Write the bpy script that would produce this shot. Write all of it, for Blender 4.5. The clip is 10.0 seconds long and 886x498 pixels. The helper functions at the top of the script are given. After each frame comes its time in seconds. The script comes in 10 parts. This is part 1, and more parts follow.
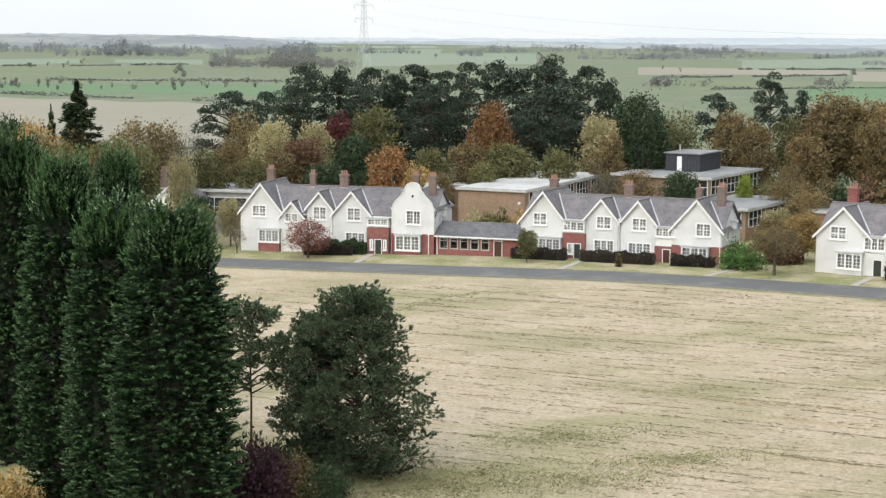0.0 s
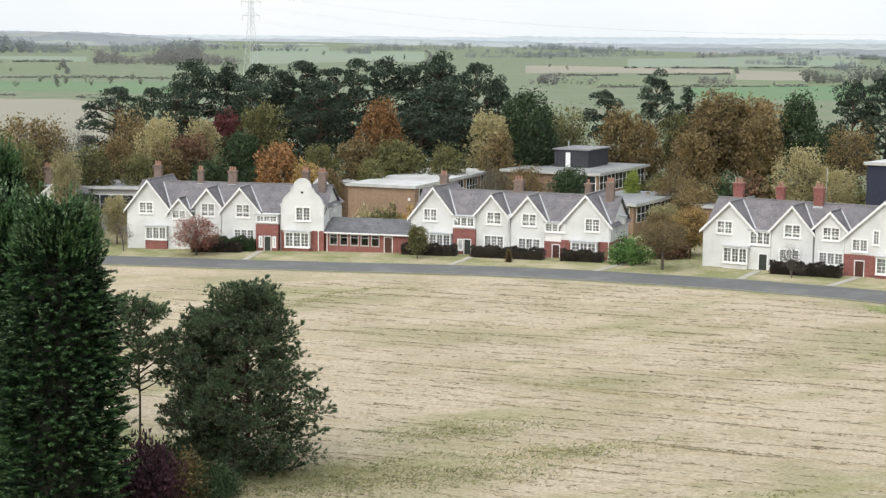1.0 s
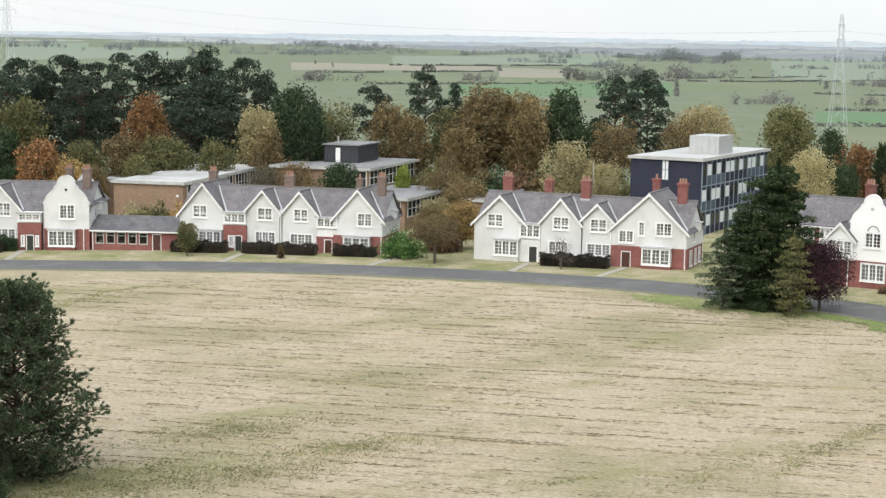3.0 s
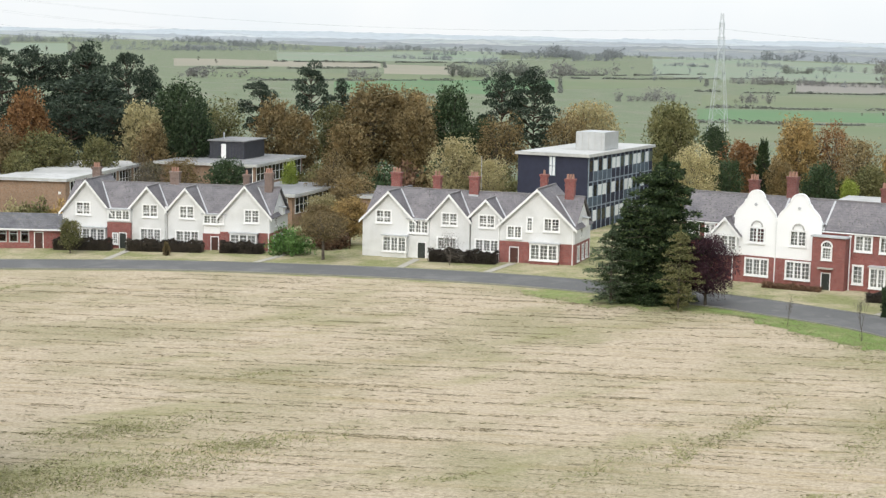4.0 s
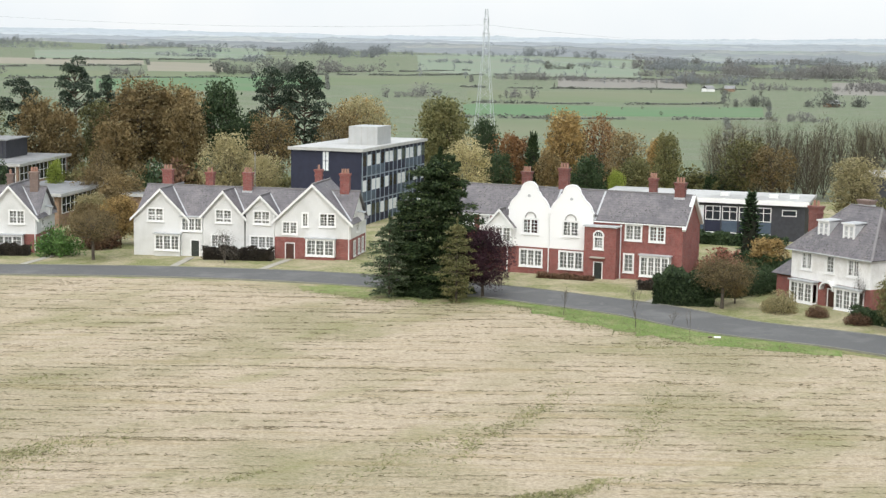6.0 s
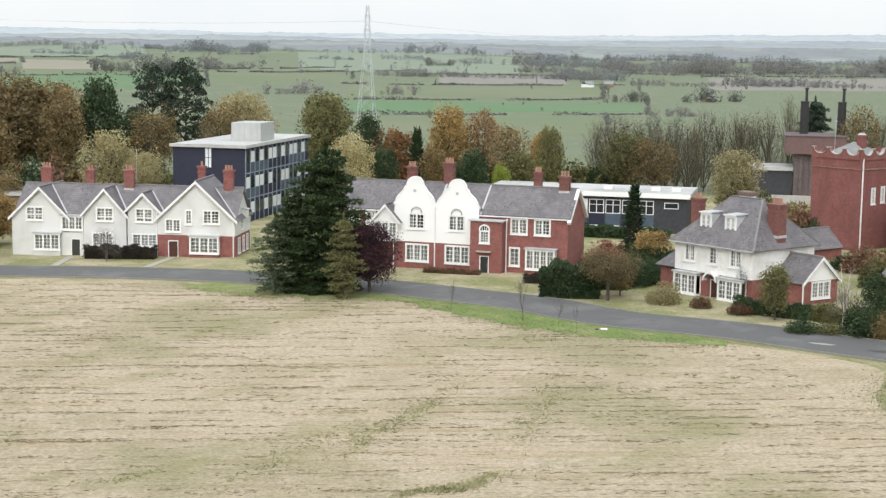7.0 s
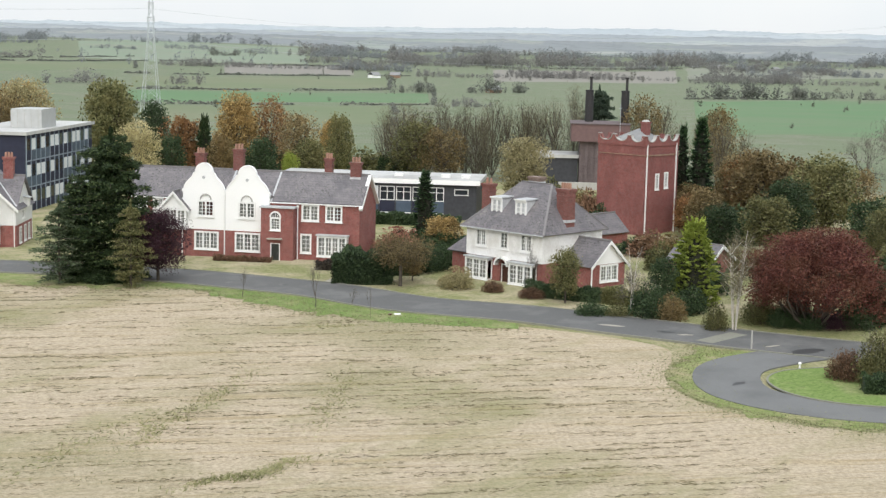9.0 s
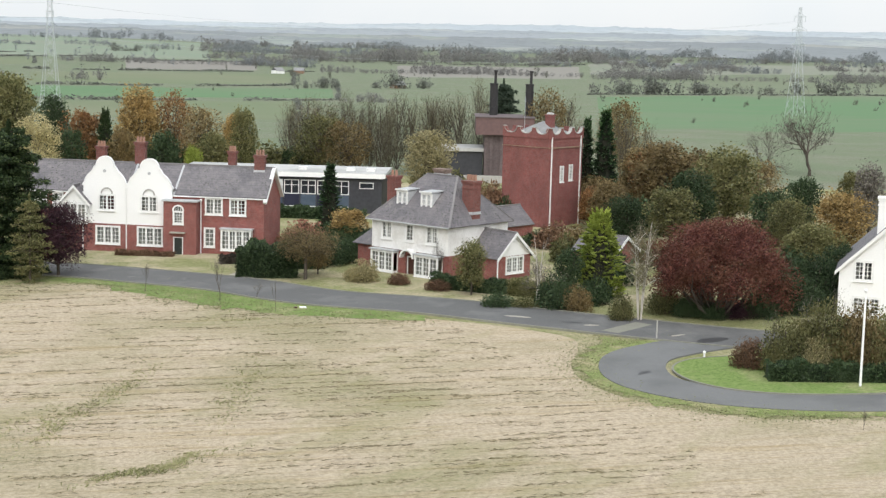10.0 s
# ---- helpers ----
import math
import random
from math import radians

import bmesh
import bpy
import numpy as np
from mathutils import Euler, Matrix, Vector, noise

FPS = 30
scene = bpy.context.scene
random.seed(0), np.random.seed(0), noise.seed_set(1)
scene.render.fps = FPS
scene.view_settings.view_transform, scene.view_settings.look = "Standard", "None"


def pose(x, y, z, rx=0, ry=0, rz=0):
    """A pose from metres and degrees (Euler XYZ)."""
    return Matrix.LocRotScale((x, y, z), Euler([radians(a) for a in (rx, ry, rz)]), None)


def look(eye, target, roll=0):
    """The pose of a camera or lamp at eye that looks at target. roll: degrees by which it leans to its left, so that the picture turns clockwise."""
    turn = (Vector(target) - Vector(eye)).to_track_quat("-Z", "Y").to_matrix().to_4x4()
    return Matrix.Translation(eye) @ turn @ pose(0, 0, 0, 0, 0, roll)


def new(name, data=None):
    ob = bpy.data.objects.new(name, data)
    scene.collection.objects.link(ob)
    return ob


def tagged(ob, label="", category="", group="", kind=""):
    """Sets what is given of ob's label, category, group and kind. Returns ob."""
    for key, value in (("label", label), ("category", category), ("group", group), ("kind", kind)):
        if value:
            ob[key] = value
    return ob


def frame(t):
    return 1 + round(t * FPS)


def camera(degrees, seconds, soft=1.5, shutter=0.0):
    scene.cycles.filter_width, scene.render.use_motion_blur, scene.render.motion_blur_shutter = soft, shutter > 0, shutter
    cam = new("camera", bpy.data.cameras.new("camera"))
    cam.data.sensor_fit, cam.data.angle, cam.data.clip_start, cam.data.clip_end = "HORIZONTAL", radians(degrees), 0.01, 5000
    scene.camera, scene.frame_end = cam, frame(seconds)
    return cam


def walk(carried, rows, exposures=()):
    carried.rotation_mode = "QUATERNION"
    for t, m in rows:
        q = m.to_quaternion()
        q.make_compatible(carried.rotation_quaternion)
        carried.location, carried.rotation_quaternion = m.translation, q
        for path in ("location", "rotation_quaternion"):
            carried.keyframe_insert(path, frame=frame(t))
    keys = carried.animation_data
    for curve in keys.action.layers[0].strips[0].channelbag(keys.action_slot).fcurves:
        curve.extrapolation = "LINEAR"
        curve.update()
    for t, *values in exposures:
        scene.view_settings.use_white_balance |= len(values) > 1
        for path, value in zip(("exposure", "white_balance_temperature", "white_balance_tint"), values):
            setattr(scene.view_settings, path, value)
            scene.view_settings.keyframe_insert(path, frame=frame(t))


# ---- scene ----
cam = camera(31.28, 10.0, soft=1.35)
PATH = [
    (0, (-0.401, -0.072, 26.417), (-35.523, 92.658, 13.469), 0.23),
    (0.5, (-0.565, 0.137, 26.234), (-32.545, 93.993, 13.266), 0.33),
    (1, (-0.744, 0.352, 26.079), (-29.216, 95.324, 13.060), 0.45),
    (1.5, (-0.936, 0.571, 25.949), (-25.868, 96.530, 12.893), 0.50),
    (2, (-1.140, 0.794, 25.839), (-22.534, 97.603, 12.786), 0.56),
    (2.5, (-1.352, 1.018, 25.743), (-19.134, 98.561, 12.736), 0.63),
    (4, (-2.007, 1.689, 25.507), (-8.956, 100.582, 12.398), 1.04),
    (4.5, (-2.221, 1.910, 25.433), (-5.593, 100.993, 12.355), 1.10),
    (5, (-2.427, 2.130, 25.357), (-2.203, 101.276, 12.320), 1.08),
    (5.5, (-2.623, 2.349, 25.274), (1.248, 101.421, 12.246), 1.04),
    (7, (-3.099, 3.014, 24.967), (11.838, 101.014, 11.817), 0.83),
    (7.5, (-3.208, 3.243, 24.837), (15.210, 100.646, 11.667), 0.93),
    (8, (-3.285, 3.479, 24.691), (18.536, 100.164, 11.430), 1.06),
    (8.5, (-3.326, 3.723, 24.525), (21.637, 99.633, 11.178), 1.20),
    (9, (-3.324, 3.981, 24.341), (24.687, 99.032, 10.900), 1.36),
    (9.5, (-3.276, 4.254, 24.136), (27.738, 98.364, 10.669), 1.45),
    (10, (-3.177, 4.546, 23.910), (30.521, 97.718, 10.370), 1.47),
]
walk(cam, [(t, look(eye, target, roll)) for t, eye, target, roll in PATH], [(0, 0.21), (2.5, 0.16), (5, 0.17), (7.5, 0.14), (10, 0.10)])

# ---- light ----
SLOPE = 0.01746                     # the site is tilted up to the east to fit the camera's roll and skyline
world = bpy.data.worlds.new("overcast_sky")
scene.world = world
world.use_nodes = True
wn, wl = world.node_tree.nodes, world.node_tree.links
wn.clear()
sky = wn.new("ShaderNodeTexSky")
sky.sky_type, sky.sun_disc = "NISHITA", False
sky.sun_elevation, sky.sun_rotation = radians(38), radians(200)
sky.air_density, sky.dust_density, sky.ozone_density = 1.0, 4.0, 1.0
sky_bg = wn.new("ShaderNodeBackground")
sky_bg.inputs["Strength"].default_value = 0.05
cloud_bg = wn.new("ShaderNodeBackground")
cloud_noise = wn.new("ShaderNodeTexNoise")
cloud_noise.inputs["Scale"].default_value = 7.0
cloud_noise.inputs["Detail"].default_value = 5.0
cloud_ramp = wn.new("ShaderNodeValToRGB")
cloud_ramp.color_ramp.elements[0].position, cloud_ramp.color_ramp.elements[0].color = 0.3, (0.88, 0.935, 0.975, 1)
cloud_ramp.color_ramp.elements[1].position, cloud_ramp.color_ramp.elements[1].color = 0.7, (0.97, 0.99, 1.0, 1)
cloud_bg.inputs["Strength"].default_value = 0.85
world_out = wn.new("ShaderNodeOutputWorld")
sky_sum = wn.new("ShaderNodeAddShader")
wl.new(cloud_noise.outputs["Fac"], cloud_ramp.inputs["Fac"])
wl.new(cloud_ramp.outputs["Color"], cloud_bg.inputs["Color"])
wl.new(sky.outputs["Color"], sky_bg.inputs["Color"])
wl.new(sky_bg.outputs["Background"], sky_sum.inputs[0])
wl.new(cloud_bg.outputs["Background"], sky_sum.inputs[1])
wl.new(sky_sum.outputs["Shader"], world_out.inputs["Surface"])

sun = new("sun", bpy.data.lights.new("sun", "SUN"))
sun.data.energy, sun.data.angle, sun.data.color = 2.0, radians(70), (0.93, 0.965, 1.0)
sun.matrix_basis = look((0, 0, 100), (20, 60, 0))


# ---- materials ----
def tree_of(name):
    m = bpy.data.materials.new(name)
    m.use_nodes = True
    nt = m.node_tree
    return m, nt.nodes, nt.links, nt.nodes["Principled BSDF"]


def ramp(nodes, links, fac, stops):
    r = nodes.new("ShaderNodeValToRGB")
    while len(r.color_ramp.elements) < len(stops):
        r.color_ramp.elements.new(0.5)
    for e, (p, c) in zip(r.color_ramp.elements, stops):
        e.position, e.color = p, (*c, 1)
    links.new(fac, r.inputs["Fac"])
    return r.outputs["Color"]


def noise_of(nodes, links, scale, detail=4.0, vector=None, rough=0.55):
    n = nodes.new("ShaderNodeTexNoise")
    n.inputs["Scale"].default_value, n.inputs["Detail"].default_value, n.inputs["Roughness"].default_value = scale, detail, rough
    if vector is not None:
        links.new(vector, n.inputs["Vector"])
    return n.outputs["Fac"]


def mixed(nodes, links, fac, a, b, how="MIX"):
    m = nodes.new("ShaderNodeMix")
    m.data_type, m.blend_type = "RGBA", how
    for value, socket in ((fac, m.inputs[0]), (a, m.inputs[6]), (b, m.inputs[7])):
        if isinstance(value, (int, float)):
            socket.default_value = value
        elif isinstance(value, tuple):
            socket.default_value = (*value, 1)
        else:
            links.new(value, socket)
    return m.outputs[2]


def place_of(nodes, scale=(1, 1, 1), turn=0.0, local=True):
    tc = nodes.new("ShaderNodeTexCoord") if local else nodes.new("ShaderNodeNewGeometry")
    mp = nodes.new("ShaderNodeMapping")
    mp.vector_type = "TEXTURE"
    mp.inputs["Scale"].default_value, mp.inputs["Rotation"].default_value = [1 / s for s in scale], (0, 0, turn)
    mp.id_data.links.new(tc.outputs["Object" if local else "Position"], mp.inputs["Vector"])
    return mp.outputs["Vector"]


def bumped(nodes, links, bsdf, height, strength=0.3, distance=0.02):
    b = nodes.new("ShaderNodeBump")
    b.inputs["Strength"].default_value, b.inputs["Distance"].default_value = strength, distance
    links.new(height, b.inputs["Height"])
    links.new(b.outputs["Normal"], bsdf.inputs["Normal"])


def surface(name, dark, light, fine=6.0, broad=0.4, rough=0.85, bump=0.3, depth=0.02, metal=0.0, stain=None, local=True):
    """A plain surface that varies at two scales, with fine relief; stain: a colour of broad blotches."""
    m, n, l, b = tree_of(name)
    v = place_of(n, local=local)
    grain = noise_of(n, l, fine, 6, v)
    col = ramp(n, l, grain, [(0.3, dark), (0.7, light)])
    patch = noise_of(n, l, broad, 3, v)
    if stain:
        col = mixed(n, l, ramp(n, l, patch, [(0.45, (0, 0, 0)), (0.75, (0.8, 0.8, 0.8))]), col, stain)
    else:
        col = mixed(n, l, 0.35, col, ramp(n, l, patch, [(0.3, dark), (0.7, light)]))
    l.new(col, b.inputs["Base Color"])
    b.inputs["Roughness"].default_value, b.inputs["Metallic"].default_value = rough, metal
    if bump:
        bumped(n, l, b, grain, bump, depth)
    return m


def brickwork(name, c1, c2, mortar, rows=0.075, length=0.225):
    """Coursed bricks in a vertical wall; u and z are taken from the wall's own frame."""
    m, n, l, b = tree_of(name)
    tc = n.new("ShaderNodeTexCoord")
    sep = n.new("ShaderNodeSeparateXYZ")
    l.new(tc.outputs["Object"], sep.inputs["Vector"])
    add = n.new("ShaderNodeMath")
    l.new(sep.outputs["X"], add.inputs[0]), l.new(sep.outputs["Y"], add.inputs[1])
    com = n.new("ShaderNodeCombineXYZ")
    l.new(add.outputs[0], com.inputs["X"]), l.new(sep.outputs["Z"], com.inputs["Y"])
    br = n.new("ShaderNodeTexBrick")
    br.inputs["Scale"].default_value = 1.0
    br.inputs["Brick Width"].default_value, br.inputs["Row Height"].default_value, br.inputs["Mortar Size"].default_value = length, rows, 0.007
    br.inputs["Color1"].default_value, br.inputs["Color2"].default_value, br.inputs["Mortar"].default_value = (*c1, 1), (*c2, 1), (*mortar, 1)
    l.new(com.outputs["Vector"], br.inputs["Vector"])
    big = noise_of(n, l, 0.5, 4, tc.outputs["Object"])
    col = mixed(n, l, 0.55, br.outputs["Color"], ramp(n, l, big, [(0.3, (0.5, 0.5, 0.5)), (0.7, (1, 1, 1))]), "MULTIPLY")
    mottle = noise_of(n, l, 2.2, 8, tc.outputs["Object"], 0.8)
    col = mixed(n, l, 0.8, col, ramp(n, l, mottle, [(0.34, (0.55, 0.52, 0.52)), (0.5, (0.95, 0.95, 0.95)), (0.68, (1.0, 1.0, 1.0))]), "MULTIPLY")
    bloom = noise_of(n, l, 1.1, 7, tc.outputs["Object"], 0.75)
    col = mixed(n, l, ramp(n, l, bloom, [(0.60, (0, 0, 0)), (0.76, (0.45, 0.45, 0.45))]), col, tuple(0.5 * (a + c) + 0.08 for a, c in zip(c2, mortar)))
    l.new(col, b.inputs["Base Color"])
    b.inputs["Roughness"].default_value = 0.88
    bumped(n, l, b, br.outputs["Fac"], -0.3, 0.01)
    return m


def slates(name, c1, c2, moss, course=0.22):
    """Slate courses laid up the slope, uneven in tone, with moss and lichen."""
    m, n, l, b = tree_of(name)
    tc = n.new("ShaderNodeTexCoord")
    sep = n.new("ShaderNodeSeparateXYZ")
    l.new(tc.outputs["Object"], sep.inputs["Vector"])
    add = n.new("ShaderNodeMath")
    l.new(sep.outputs["X"], add.inputs[0]), l.new(sep.outputs["Y"], add.inputs[1])
    com = n.new("ShaderNodeCombineXYZ")
    l.new(add.outputs[0], com.inputs["X"]), l.new(sep.outputs["Z"], com.inputs["Y"])
    br = n.new("ShaderNodeTexBrick")
    br.inputs["Scale"].default_value = 1.0
    br.inputs["Brick Width"].default_value, br.inputs["Row Height"].default_value, br.inputs["Mortar Size"].default_value = 0.3, course, 0.012
    br.inputs["Color1"].default_value, br.inputs["Color2"].default_value = (*c1, 1), (*c2, 1)
    br.inputs["Mortar"].default_value = tuple(0.72 * c for c in c1) + (1,)
    l.new(com.outputs["Vector"], br.inputs["Vector"])
    spots = noise_of(n, l, 1.6, 6, tc.outputs["Object"], 0.7)
    col = mixed(n, l, ramp(n, l, spots, [(0.56, (0, 0, 0)), (0.72, (0.75, 0.75, 0.75))]), br.outputs["Color"], moss)
    broad = noise_of(n, l, 0.55, 5, tc.outputs["Object"], 0.65)
    col = mixed(n, l, 0.8, col, ramp(n, l, broad, [(0.32, (0.60, 0.60, 0.64)), (0.5, (0.98, 0.95, 0.97)), (0.68, (1.25, 1.2, 1.2))]), "MULTIPLY")
    run = place_of(n, (1.6, 1.6, 0.25))
    streaks = noise_of(n, l, 1.0, 4, run, 0.7)
    col = mixed(n, l, ramp(n, l, streaks, [(0.55, (0, 0, 0)), (0.72, (0.5, 0.5, 0.5))]), col, tuple(0.62 * c for c in c1))
    soot = noise_of(n, l, 2.6, 8, tc.outputs["Object"], 0.75)
    col = mixed(n, l, ramp(n, l, soot, [(0.57, (0, 0, 0)), (0.66, (0.7, 0.7, 0.7))]), col, tuple(0.42 * c for c in c1))
    tufts = noise_of(n, l, 5.5, 6, tc.outputs["Object"], 0.6)
    where = noise_of(n, l, 0.45, 3, tc.outputs["Object"])
    moss_mask = mixed(n, l, 1.0, ramp(n, l, tufts, [(0.57, (0, 0, 0)), (0.61, (0.9, 0.9, 0.9))]), ramp(n, l, where, [(0.44, (0, 0, 0)), (0.54, (1, 1, 1))]), "MULTIPLY")
    col = mixed(n, l, moss_mask, col, (0.035, 0.034, 0.028))
    l.new(col, b.inputs["Base Color"])
    b.inputs["Roughness"].default_value = 0.6
    bumped(n, l, b, br.outputs["Fac"], -0.4, 0.012)
    return m


def foliage(name, deep, mid, bright, through_light=0.25, tips=None, stops=(0.0, 0.55, 1.0)):
    """Leaves whose tone varies from leaf to leaf, from clump to clump and from tree to tree."""
    m, n, l, b = tree_of(name)
    geo = n.new("ShaderNodeNewGeometry")
    info = n.new("ShaderNodeObjectInfo")
    col = ramp(n, l, geo.outputs["Random Per Island"], list(zip(stops, (tuple(0.6 * c for c in deep), mid, bright))))
    clump = noise_of(n, l, 0.45, 2, geo.outputs["Position"])
    col = mixed(n, l, ramp(n, l, clump, [(0.42, (0, 0, 0)), (0.66, (0.75, 0.75, 0.75))]), col, tips or bright)
    hsv = n.new("ShaderNodeHueSaturation")
    shift = n.new("ShaderNodeMapRange")
    shift.inputs["To Min"].default_value, shift.inputs["To Max"].default_value = 0.8, 1.2
    l.new(info.outputs["Random"], shift.inputs["Value"])
    l.new(shift.outputs["Result"], hsv.inputs["Value"])
    l.new(col, hsv.inputs["Color"])
    l.new(hsv.outputs["Color"], b.inputs["Base Color"])
    b.inputs["Roughness"].default_value = 0.62
    b.inputs["Specular IOR Level"].default_value = 0.25
    tr = n.new("ShaderNodeBsdfTranslucent")
    l.new(hsv.outputs["Color"], tr.inputs["Color"])
    mx = n.new("ShaderNodeMixShader")
    mx.inputs["Fac"].default_value = through_light
    l.new(b.outputs["BSDF"], mx.inputs[1]), l.new(tr.outputs["BSDF"], mx.inputs[2])
    l.new(mx.outputs["Shader"], n["Material Output"].inputs["Surface"])
    return m


M = {}
M["roughcast"] = surface("cream_roughcast", (0.61, 0.615, 0.60), (0.72, 0.72, 0.70), 9, 0.35, 0.92, 0.5, 0.02, stain=(0.50, 0.50, 0.47))
M["white_roughcast"] = surface("white_roughcast", (0.80, 0.80, 0.785), (0.88, 0.88, 0.865), 9, 0.35, 0.9, 0.4, 0.02)
M["patch"] = surface("dark_road_patch", (0.035, 0.036, 0.037), (0.06, 0.06, 0.06), 6, 0.8, 0.5, 0.2, 0.01)
M["stained_roughcast"] = surface("streaked_roughcast", (0.70, 0.69, 0.67), (0.85, 0.845, 0.82), 7, 0.7, 0.92, 0.5, 0.02, stain=(0.55, 0.53, 0.49))
M["paint"] = surface("white_gloss_paint", (0.72, 0.72, 0.70), (0.82, 0.82, 0.80), 3, 0.5, 0.45, 0.1, 0.005)
M["lead"] = surface("weathered_lead", (0.34, 0.35, 0.36), (0.55, 0.56, 0.56), 4, 0.6, 0.6, 0.2, 0.01)
M["brick"] = brickwork("red_brick", (0.25, 0.072, 0.06), (0.335, 0.107, 0.088), (0.29, 0.20, 0.18))
M["stack"] = brickwork("sooty_red_brick", (0.19, 0.066, 0.054), (0.26, 0.09, 0.074), (0.22, 0.15, 0.13))
# pylon steel is lightened in colour to stand for distance haze
M["pylon"] = surface("haze_pale_pylon_steel", (0.46, 0.49, 0.50), (0.58, 0.61, 0.62), 3, 0.5, 0.7, 0.05)
M["brick_tower"] = brickwork("dark_red_brick", (0.225, 0.068, 0.06), (0.295, 0.095, 0.082), (0.25, 0.16, 0.145))
M["brick_brown"] = brickwork("brown_brick", (0.30, 0.19, 0.12), (0.36, 0.23, 0.15), (0.34, 0.28, 0.22))
M["chimney"] = brickwork("chimney_brick", (0.205, 0.145, 0.12), (0.27, 0.195, 0.16), (0.27, 0.22, 0.19))
M["slate"] = slates("grey_slate", (0.138, 0.130, 0.134), (0.163, 0.155, 0.158), (0.25, 0.24, 0.215))
M["slate_old"] = slates("mossy_slate", (0.10, 0.10, 0.105), (0.14, 0.14, 0.145), (0.22, 0.21, 0.15))
M["pot"] = surface("clay_pot", (0.27, 0.145, 0.10), (0.38, 0.22, 0.16), 8, 1.0, 0.8)
M["dark_door"] = surface("dark_green_paint", (0.02, 0.025, 0.022), (0.04, 0.045, 0.04), 3, 0.5, 0.4, 0.1, 0.004)
M["brown_door"] = surface("brown_paint", (0.05, 0.02, 0.015), (0.09, 0.035, 0.025), 3, 0.5, 0.4, 0.1, 0.004)
M["curtain"] = surface("pale_pane_backing", (0.55, 0.53, 0.48), (0.7, 0.68, 0.63), 3, 0.6, 0.95, 0.2)
M["navy"] = surface("navy_cladding", (0.012, 0.014, 0.032), (0.02, 0.024, 0.048), 1.2, 0.3, 0.75, 0.1, 0.005)
M["panel_blue"] = surface("blue_grey_panel", (0.045, 0.07, 0.10), (0.085, 0.115, 0.155), 1.4, 0.6, 0.5, 0.05)
M["fin"] = surface("pale_blue_metal", (0.20, 0.25, 0.30), (0.28, 0.33, 0.38), 1.4, 0.6, 0.5, 0.05)
M["black_board"] = surface("black_boarding", (0.022, 0.024, 0.030), (0.05, 0.052, 0.06), 2, 0.4, 0.6, 0.2, 0.01)
M["felt"] = surface("pale_roof_felt", (0.40, 0.40, 0.385), (0.54, 0.54, 0.52), 1.4, 0.12, 0.85, 0.2, 0.01, stain=(0.28, 0.28, 0.26))
M["felt_grey"] = surface("grey_roof_felt", (0.19, 0.195, 0.195), (0.29, 0.29, 0.285), 1.2, 0.12, 0.85, 0.2, 0.01, stain=(0.13, 0.135, 0.135))
M["concrete"] = surface("weathered_concrete", (0.33, 0.32, 0.30), (0.46, 0.45, 0.42), 3, 0.3, 0.9, 0.3, 0.01)
M["metal_sheet"] = surface("pale_metal_sheet", (0.40, 0.41, 0.40), (0.50, 0.51, 0.50), 1.2, 0.4, 0.5, 0.05, metal=0.2)
M["maroon"] = surface("maroon_cladding", (0.11, 0.065, 0.065), (0.16, 0.095, 0.09), 2, 0.4, 0.6, 0.1)
M["purple_brick"] = brickwork("grey_purple_brick", (0.13, 0.10, 0.10), (0.17, 0.13, 0.13), (0.16, 0.14, 0.14))
M["steel"] = surface("galvanised_steel", (0.36, 0.38, 0.39), (0.5, 0.52, 0.53), 3, 0.5, 0.55, 0.05, metal=0.5)
M["black_steel"] = surface("sooty_steel", (0.02, 0.019, 0.02), (0.04, 0.038, 0.038), 3, 0.5, 0.8, 0.05)
M["ridge_tile"] = surface("dark_ridge_tile", (0.15, 0.14, 0.14), (0.23, 0.22, 0.215), 6, 0.8, 0.7, 0.2)
# dead inner branches, coloured near black for the shade between plumes
M["dead_wood"] = surface("shade_dark_inner_branches", (0.012, 0.014, 0.008), (0.028, 0.028, 0.017), 8, 1.5, 1.0, 0.6, 0.05)
M["bark"] = surface("grey_brown_bark", (0.055, 0.045, 0.035), (0.12, 0.10, 0.08), 12, 1.5, 0.95, 0.6, 0.03)
M["pine_bark"] = surface("orange_brown_bark", (0.045, 0.032, 0.022), (0.095, 0.06, 0.04), 10, 1.5, 0.95, 0.6, 0.03)
M["birch_bark"] = surface("pale_birch_bark", (0.42, 0.38, 0.33), (0.66, 0.62, 0.56), 6, 1.5, 0.8, 0.3, 0.01)

M["dark_pane"], dn, dl, db = tree_of("dark_window_glass")
db.inputs["Base Color"].default_value, db.inputs["Roughness"].default_value = (0.03, 0.035, 0.04, 1), 0.05
glass, gn, gl, gb = tree_of("window_glass")
gb.inputs["Base Color"].default_value = (0.62, 0.65, 0.66, 1)
gb.inputs["Roughness"].default_value = 0.02
gb.inputs["Transmission Weight"].default_value = 1.0
M["glass"] = glass


